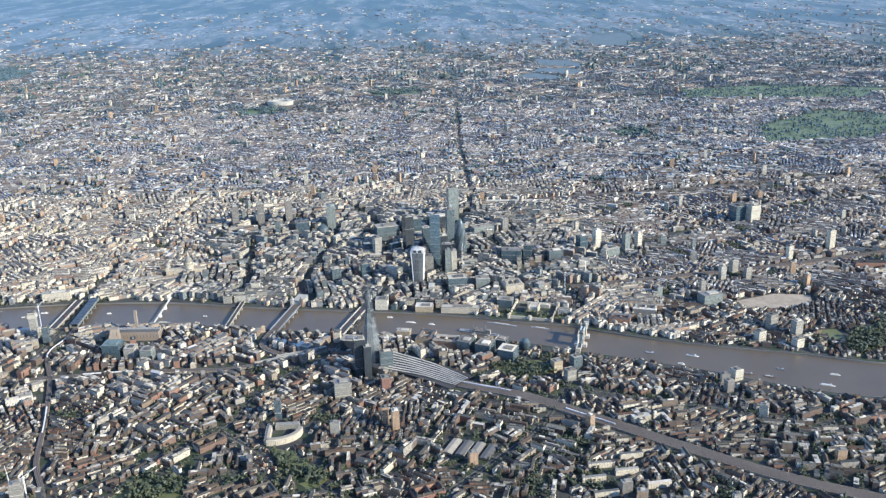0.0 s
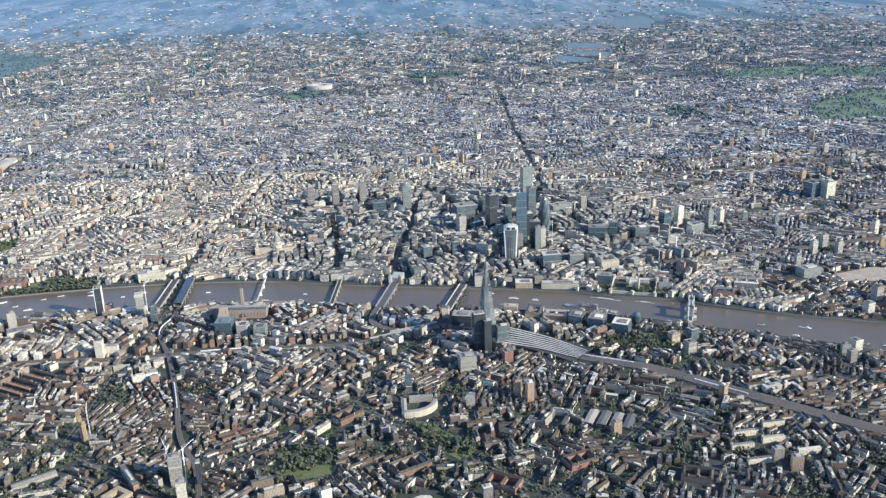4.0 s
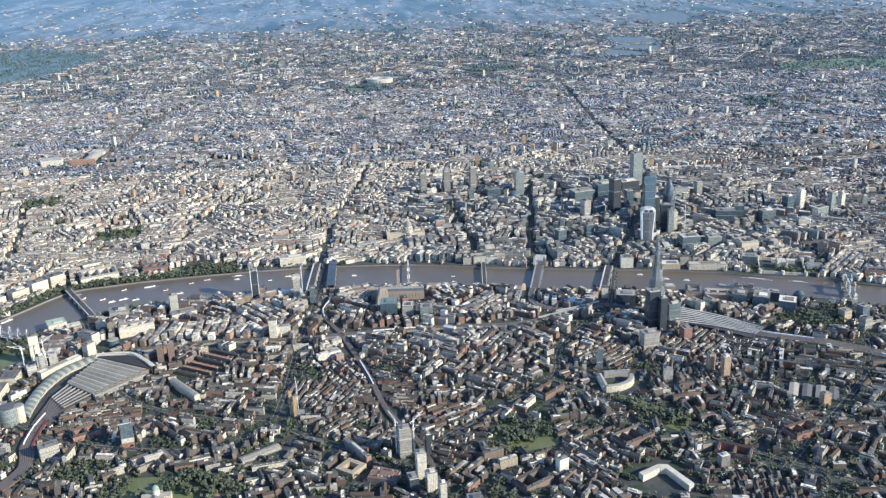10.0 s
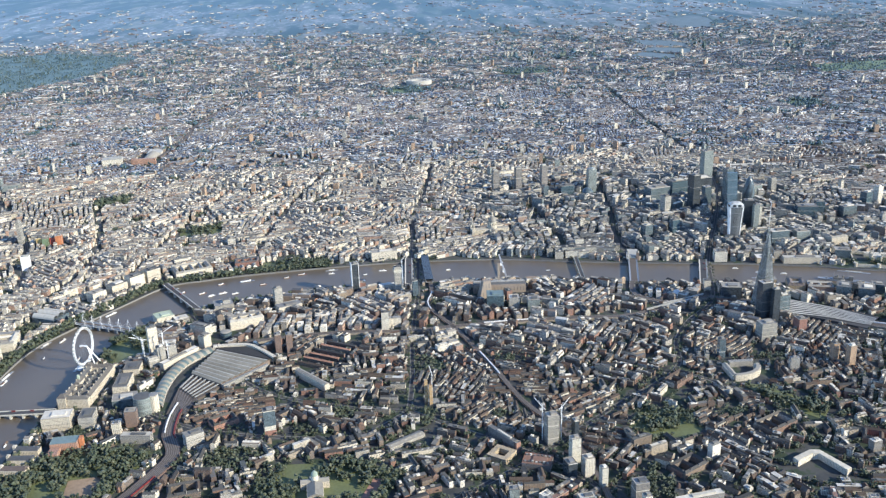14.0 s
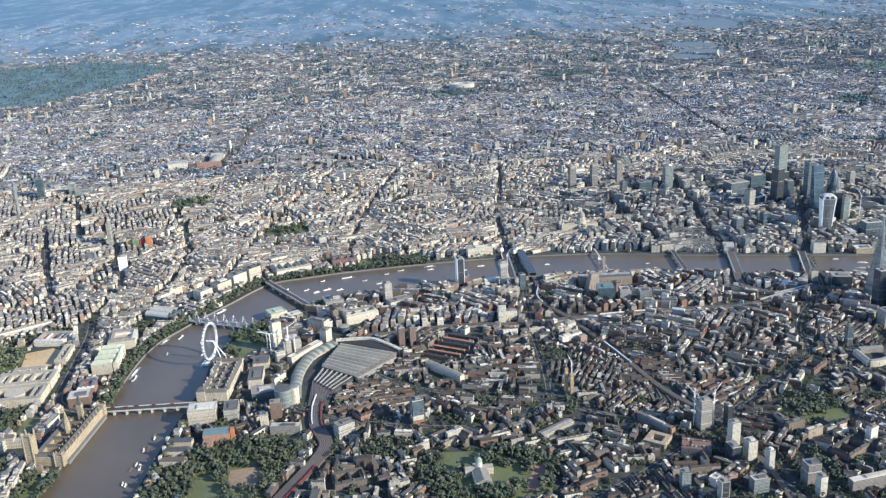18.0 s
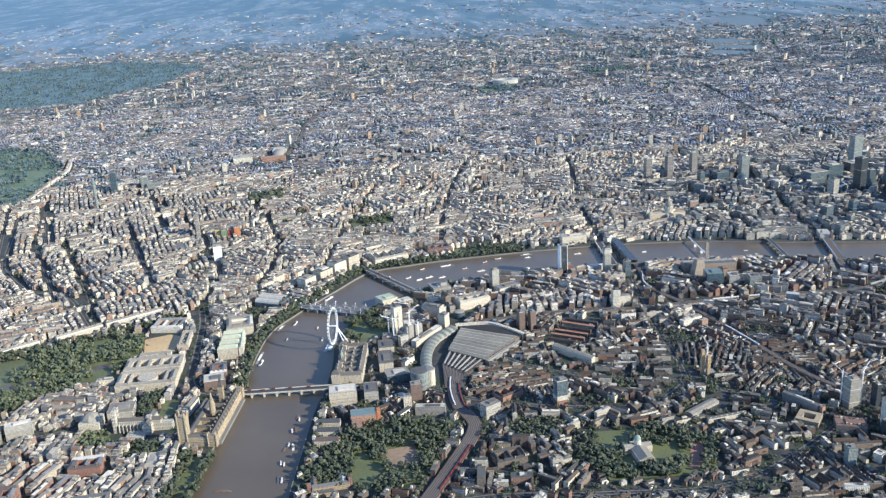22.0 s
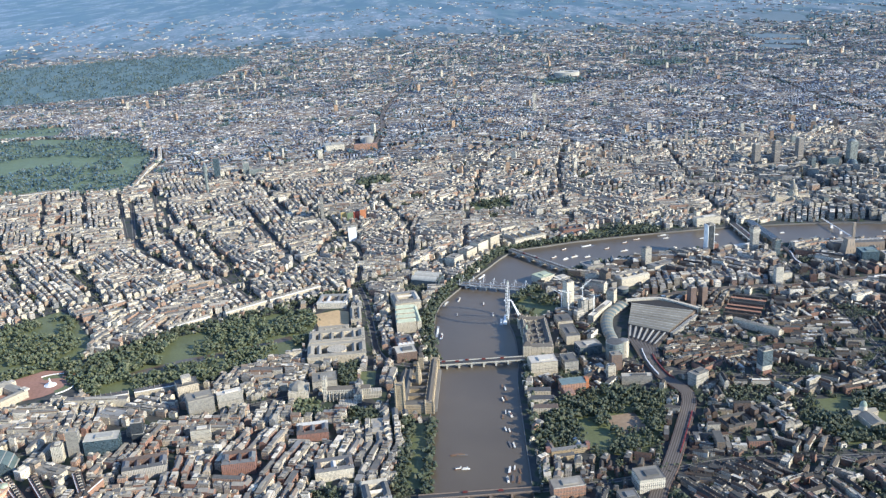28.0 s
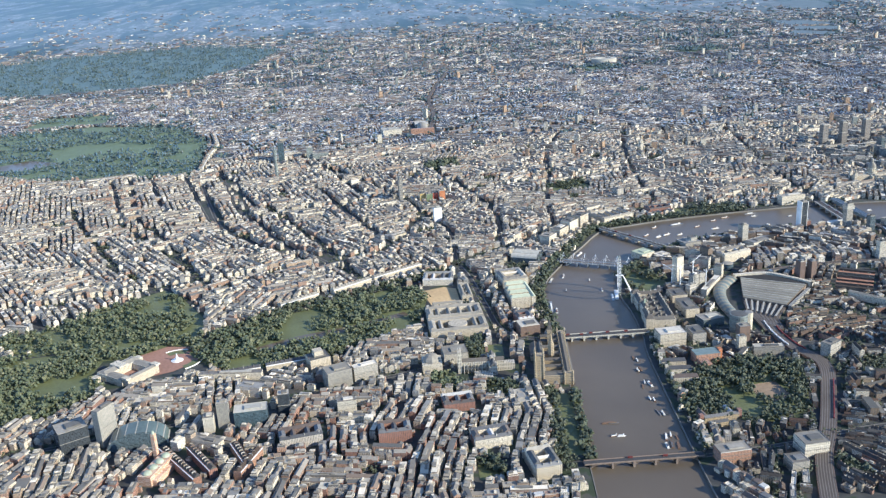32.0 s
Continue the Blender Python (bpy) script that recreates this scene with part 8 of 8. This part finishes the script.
wood("outlying_woods", fx[far_wood], fy[far_wood], 21.0, 1, 16, "dark woods between the far suburbs")
m = (gy >= 2400) & (gy < 5200)
wood("garden_trees", gx[m], gy[m], 6.8, 1, 12, "leafy trees behind the terraces")
m = gy >= 5200
wood("suburban_trees", gx[m], gy[m], 8.0, 1, 13, "distant trees of the suburbs")


def inside(pts, x, y):
    p = np.array(pts)
    r = np.zeros(x.shape, bool)
    for (xa, ya), (xb, yb) in zip(p, np.roll(p, -1, 0)):
        if ya != yb:
            r ^= ((ya > y) != (yb > y)) & (x < (xb - xa) * (y - ya) / (yb - ya) + xa)
    return r


LAWNS = [[(-2637, -449), (-2594, -387), (-2489, -425), (-2454, -484), (-2501, -516), (-2585, -514)], [(-3657, 2895), (-3584, 3237), (-3300, 3233), (-3009, 3053), (-2981, 2865), (-3230, 2919), (-3418, 2822), (-3517, 2725)], [(-2892, 3058), (-2725, 3021), (-2688, 2828), (-2746, 2706), (-2822, 2753)], [(-3756, 3963), (-3474, 3865), (-3377, 3580), (-3647, 3671)], [(-2480, 60), (-2430, 190), (-2370, 170), (-2340, 40)]]


def wooded(pts, spacing, openness, seed):
    """Tree places in a park: dense at the rim, thinner on the lawns."""
    g = np.random.default_rng(seed)
    p = np.array(pts)
    n = int((np.ptp(p[:, 0])) * np.ptp(p[:, 1]) / spacing ** 2)
    x, y = g.uniform(p[:, 0].min(), p[:, 0].max(), n), g.uniform(p[:, 1].min(), p[:, 1].max(), n)
    ok = inside(pts, x, y)
    lawn = np.array([noise.noise(Vector((a * 0.006, b * 0.006, seed))) for a, b in zip(x, y)])
    ok &= lawn < openness
    for q in LAKES.values():
        ok &= ~inside(q, x, y)
    for q in ([(-690, -800), (-610, -790), (-600, -880), (-680, -900)], [(89, -896), (119, -901), (75, -1017), (45, -1006)], [(-98, -880), (-14, -880), (-14, -985), (-98, -985)], [(-13, -903), (57, -896), (65, -972), (-18, -991)], *LAWNS):
        ok &= ~inside(q, x, y)
    return x[ok], y[ok]


OPEN = {"square_lawn": (30, -0.3), "square_rim": (9, 0.8), "abbey_yard": (10, 0.5), "college_garden": (11, 0.4), "south_square": (11, 0.4), "regents": (24, 0.28), "victoria_east": (30, 0.24), "hackney_marsh": (32, 0.2), "hampstead": (34, 0.12), "primrose": (26, -0.1), "palace_garden": (13, 0.35), "palace_north": (12, 0.6), "riverside_wood": (12, 0.5), "green": (16, 0.12), "lake_park": (14, 0.30), "southern_park": (14, 0.12), "southern_green": (14, 0.1), "museum_park": (12, 0.2), "archbishops": (12, 0.38), "tower_gardens": (60, 0.0)}
def loosened(pts, seed):
    """The rim of a park, made uneven by trees that stand a little outside it."""
    g = np.random.default_rng(seed)
    line = np.array(curve_points(list(pts) + [pts[0]], 30))
    return [(x, y) for x, y in line + g.normal(0, 14 if pts[0][1] < 5000 else 70, line.shape)]


for k, (nm, pts) in enumerate(PARKS.items()):
    pts = loosened(pts, 900 + k) if pts[0][1] > 1500 else pts
    sp, op = OPEN.get(nm, (14, 0.15))
    x, y = wooded(pts, sp, op, 40 + k)
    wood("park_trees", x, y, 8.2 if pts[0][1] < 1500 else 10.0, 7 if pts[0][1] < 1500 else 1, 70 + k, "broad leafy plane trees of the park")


def avenue(pts, off, gap, seed):
    g = np.random.default_rng(seed)
    line = np.array(curve_points(pts, gap))
    d = np.gradient(line, axis=0)
    k = np.hypot(d[:, 0], d[:, 1])
    return line[:, 0] - d[:, 1] / k * off + g.normal(0, 1.2, len(line)), line[:, 1] + d[:, 0] / k * off + g.normal(0, 1.2, len(line))


AVENUES = [
    ([(-1100, -380), (-1105, -200), (-1080, 20), (-1003, 205), (-865, 425), (-735, 608), (-560, 660), (-400, 690), (-69, 722)], (-6, 8, 24)),
    ([(-1165, -1090), (-1147, -900), (-1130, -750)], (4, 14)),
    ([(-1235, -1060), (-1215, -880), (-1195, -740)], (-8, 2, 12)),
    ([(-905, -1080), (-880, -800), (-858, -580), (-840, -450)], (0, -9)),
    ([(-2200, -290), (-2000, -60), (-1700, 90), (-1390, 250)], (-17, 17, 26)),
    ([(-800, 60), (-760, 110), (-690, 180)], (0, -12, -24)),
    ([(-560, 290), (-440, 360), (-230, 415), (0, 440)], (-6,)),
]
ax, ay, bx, by = [], [], [], []
for k, (pts, offs) in enumerate(AVENUES):
    for o in offs:
        x, y = avenue(pts, o, 9, 300 + k)
        bx.append(x), by.append(y)
for k, (pts, w) in enumerate(ROADS):
    if max(p[1] for p in pts) < 1600:
        for o in (-w / 2 - 1, w / 2 + 1):
            x, y = avenue(pts, o, 26, 400 + k)
            ax.append(x), ay.append(y)
wood("embankment_trees", np.concatenate(bx), np.concatenate(by), 7.4, 4, 95, "tall plane trees in rows along the embankment")
wood("avenue_trees", np.concatenate(ax), np.concatenate(ay), 5.2, 3, 90, "rows of plane trees along streets and embankments")

# ---- boats, trains and traffic ----
M_HULL = plain("boat_hull", [(0.10, 0.12, 0.16), (0.55, 0.55, 0.53), (0.16, 0.09, 0.07), (0.70, 0.70, 0.68)], 0.5)
M_BARGE = plain("rusty_barge", [(0.16, 0.10, 0.07), (0.12, 0.12, 0.13), (0.20, 0.14, 0.09)], 0.8)
M_DECK = plain("boat_deck", [(0.70, 0.70, 0.66), (0.60, 0.58, 0.52)], 0.6)
M_RED = plain("red_paint", [(0.17, 0.03, 0.026)], 0.5)


def hull(bm, ln, w, z0, z1):
    pts = [(-ln / 2, -w * 0.42), (ln * 0.3, -w / 2), (ln * 0.42, -w * 0.3), (ln / 2, 0), (ln * 0.42, w * 0.3), (ln * 0.3, w / 2), (-ln / 2, w * 0.42)]
    prism(bm, pts, z0, z1)


def boat(x, y, ln, turn, kind):
    w = ln * 0.22 if ln < 40 else ln * 0.16
    nm, lb = {0: ("river_barge", "flat dark cargo barge moored in the river"), 1: ("passenger_boat", "white passenger boat with a long cabin"), 2: ("work_boat", "small work boat at its mooring")}[kind]
    t = thing(nm, x, y, turn, -5, lb, "boat", "boats on the river")
    bm = bmesh.new()
    hull(bm, ln, w, -0.6, 1.6)
    part("hull", bm, M_BARGE if kind == 0 else M_HULL, t)
    if kind == 0:
        part("hold_cover", block(-ln * 0.05, 0, ln * 0.7, w * 0.7, 1.6, 2.4), M_BARGE, t)
    else:
        part("cabin", block(-ln * 0.08, 0, ln * 0.62, w * 0.72, 1.6, 4.2), M_DECK, t)
        part("wheelhouse", block(ln * 0.2, 0, ln * 0.12, w * 0.5, 4.2, 6.2), M_DECK, t)
        part("upper_deck", block(-ln * 0.12, 0, ln * 0.4, w * 0.6, 4.2, 4.8), M_HULL, t)


fleet = random.Random(9)
for k, (x, y) in enumerate(((-928, -574), (-922, -590), (-929, -642), (-938, -652), (-941, -725), (-930, -736), (-952, -745), (-955, -814), (-946, -822), (-955, -889), (-946, -895), (-1092, -916), (-1078, -920), (-1092, -980), (-1076, -984), (-961, -1000), (-974, -1006), (-950, -1012), (-971, -1041), (-958, -1048), (-984, -1044))):
    boat(x, y, fleet.uniform(20, 34), 86 + fleet.uniform(-12, 12) if k not in (11, 12, 13, 14) else fleet.uniform(-10, 10), fleet.choice((0, 2, 2)))
for x, y, ln, a in ((-870, 340, 52, 55), (-980, 120, 40, 74), (-1068, -190, 56, 80), (-640, 520, 30, 40), (-560, 500, 34, 30), (-520, 470, 30, 28), (-480, 492, 36, 24), (-430, 480, 30, 20), (-400, 610, 66, 16), (-330, 560, 30, 14), (-270, 520, 34, 12), (-240, 620, 28, 10), (-180, 650, 40, 8), (-60, 640, 26, 4), (-500, 590, 30, 26), (-620, 430, 28, 45), (-900, 60, 22, 80), (-880, -40, 26, 84), (-930, 240, 24, 50), (-1000, -20, 18, 80), (80, 600, 24, 4), (150, 640, 30, 0), (1640, 360, 40, -16), (1720, 330, 26, -16), (1560, 420, 24, -10), (2480, -20, 40, -24), (2620, -60, 46, -28), (2760, -220, 40, -30), (2820, -250, 40, -30), (2880, -200, 30, -28), (2980, -330, 50, -24), (3040, -260, 34, -20), (2560, -120, 26, -26), (420, 600, 22, 0), (820, 520, 24, -12)):
    boat(x, y, ln, a, 1 if ln > 27 else 2)
t = thing("museum_warship", 1905, 215, -28, -5, "grey museum warship moored by the bank", "ship")
bm = bmesh.new()
hull(bm, 185, 20, -1, 6)
part("hull", bm, M_GREYSTEEL, t)
for x, w, d, z in ((-8, 60, 14, 14), (24, 16, 11, 22), (-30, 10, 8, 20)):
    part("superstructure", block(x, 0, w, d, 6, z), M_LEAD, t)
for x in (-62, -46, 48, 62):
    part("gun_turret", block(x, 0, 9, 8, 6, 10), M_GREYSTEEL, t)
for x in (-4, -24):
    bm = bmesh.new()
    prism(bm, ring(x, 0, 3, 2.2, 12), 12, 24)
    part("funnel", bm, M_LEAD, t)
bm = bmesh.new()
tube(bm, (12, 0, 14), (12, 0, 40), 0.5)
tube(bm, (-38, 0, 14), (-38, 0, 36), 0.5)
part("masts", bm, M_GREYSTEEL, t)
# piers
for x, y, w, d, a in ((-1078, -150, 90, 8, 82), (-862, -110, 60, 10, 80), (-1030, 90, 50, 8, 66), (-690, 560, 60, 8, 40), (-60, 680, 50, 7, 6), (1990, 300, 120, 9, -26), (2130, 245, 70, 8, -24), (1610, 300, 60, 8, -16), (660, 480, 60, 8, -6)):
    t = thing("floating_pier", x, y, a, -5, "low floating pier reached by a gangway", "pier", "river piers")
    part("pontoon", block(0, 0, w, d, -0.6, 1.4), M_GREYSTEEL, t)
    part("shelter", block(0, 0, w * 0.5, d * 0.5, 1.4, 4.2), M_DECK, t)


def train(line, start, cars, off, mat, label):
    """Coaches one behind another along a railway line."""
    d, i = 0.0, 0
    pts = [Vector(p) for p in line]
    run = [0.0]
    for a, b in zip(pts, pts[1:]):
        run.append(run[-1] + (b - a).length)
    t = None
    for k in range(cars):
        s = start + k * 21.5
        if s > run[-1] - 5:
            break
        i = max(j for j in range(len(run)) if run[j] <= s)
        i = min(i, len(pts) - 2)
        w = (pts[i + 1] - pts[i]).normalized()
        p = pts[i] + w * (s - run[i])
        if t is None:
            t = thing("commuter_train", p.x, p.y, 0, 0, label, "train", "trains on the viaducts")
            o = p
        q = p - o + Vector((-w.y, w.x)) * off
        part("coach", block(q.x, q.y, 20, 2.9, 7.4, 11.0, math.degrees(math.atan2(w.y, w.x))), mat, t)


M_TRAINWHITE = plain("white_coach", [(0.72, 0.72, 0.72)], 0.4)
for ln, st, n, off, m, lb in ((0, 200, 10, 8, M_TRAINWHITE, "long white commuter train on the viaduct"), (0, 620, 8, -6, M_TRAINWHITE, "white commuter train on the viaduct"), (4, 60, 8, 15, M_RED, "long red commuter train leaving the terminus"), (4, 420, 10, 12, M_RED, "long red commuter train near the park"), (4, 20, 8, -10, M_TRAINWHITE, "white commuter train at the terminus throat"), (1, 250, 8, 4, M_TRAINWHITE, "white train on the crossing viaduct"), (1, 900, 8, -4, M_TRAINWHITE, "pale train between two terminals"), (2, 120, 8, 0, M_TRAINWHITE, "pale train on the southward viaduct"), (2, 700, 8, 0, M_TRAINWHITE, "pale train above the junction")):
    train(rail_lines[ln][0], st, n, off, m, lb)
for x, y, a in ((-1080, -412, -2), (-1040, -417, -2), (-1010, -412, -2), (-960, -416, -2), (-905, -420, -2), (-1090, -1106, -2), (-1010, -1112, -2), (-680, 528, -59), (-640, 465, -59), (1440, 455, -109), (1420, 390, -109), (262, 640, -93), (256, 560, -93)):
    t = thing("double_decker_bus", x, y, a, {-412: 8.15, -417: 8.15, -416: 8.15, -420: 8.15}.get(y, 9.15 if y < -1000 else (11.15 if x < 0 else 10.15)), "red double decker bus crossing a bridge", "bus", "buses on the bridges")
    part("body", block(0, 3, 11, 2.5, 0.4, 4.4), M_RED, t)
    part("window_band", block(0, 3, 10.6, 2.56, 2.6, 3.6), M_DARKGLASS, t)
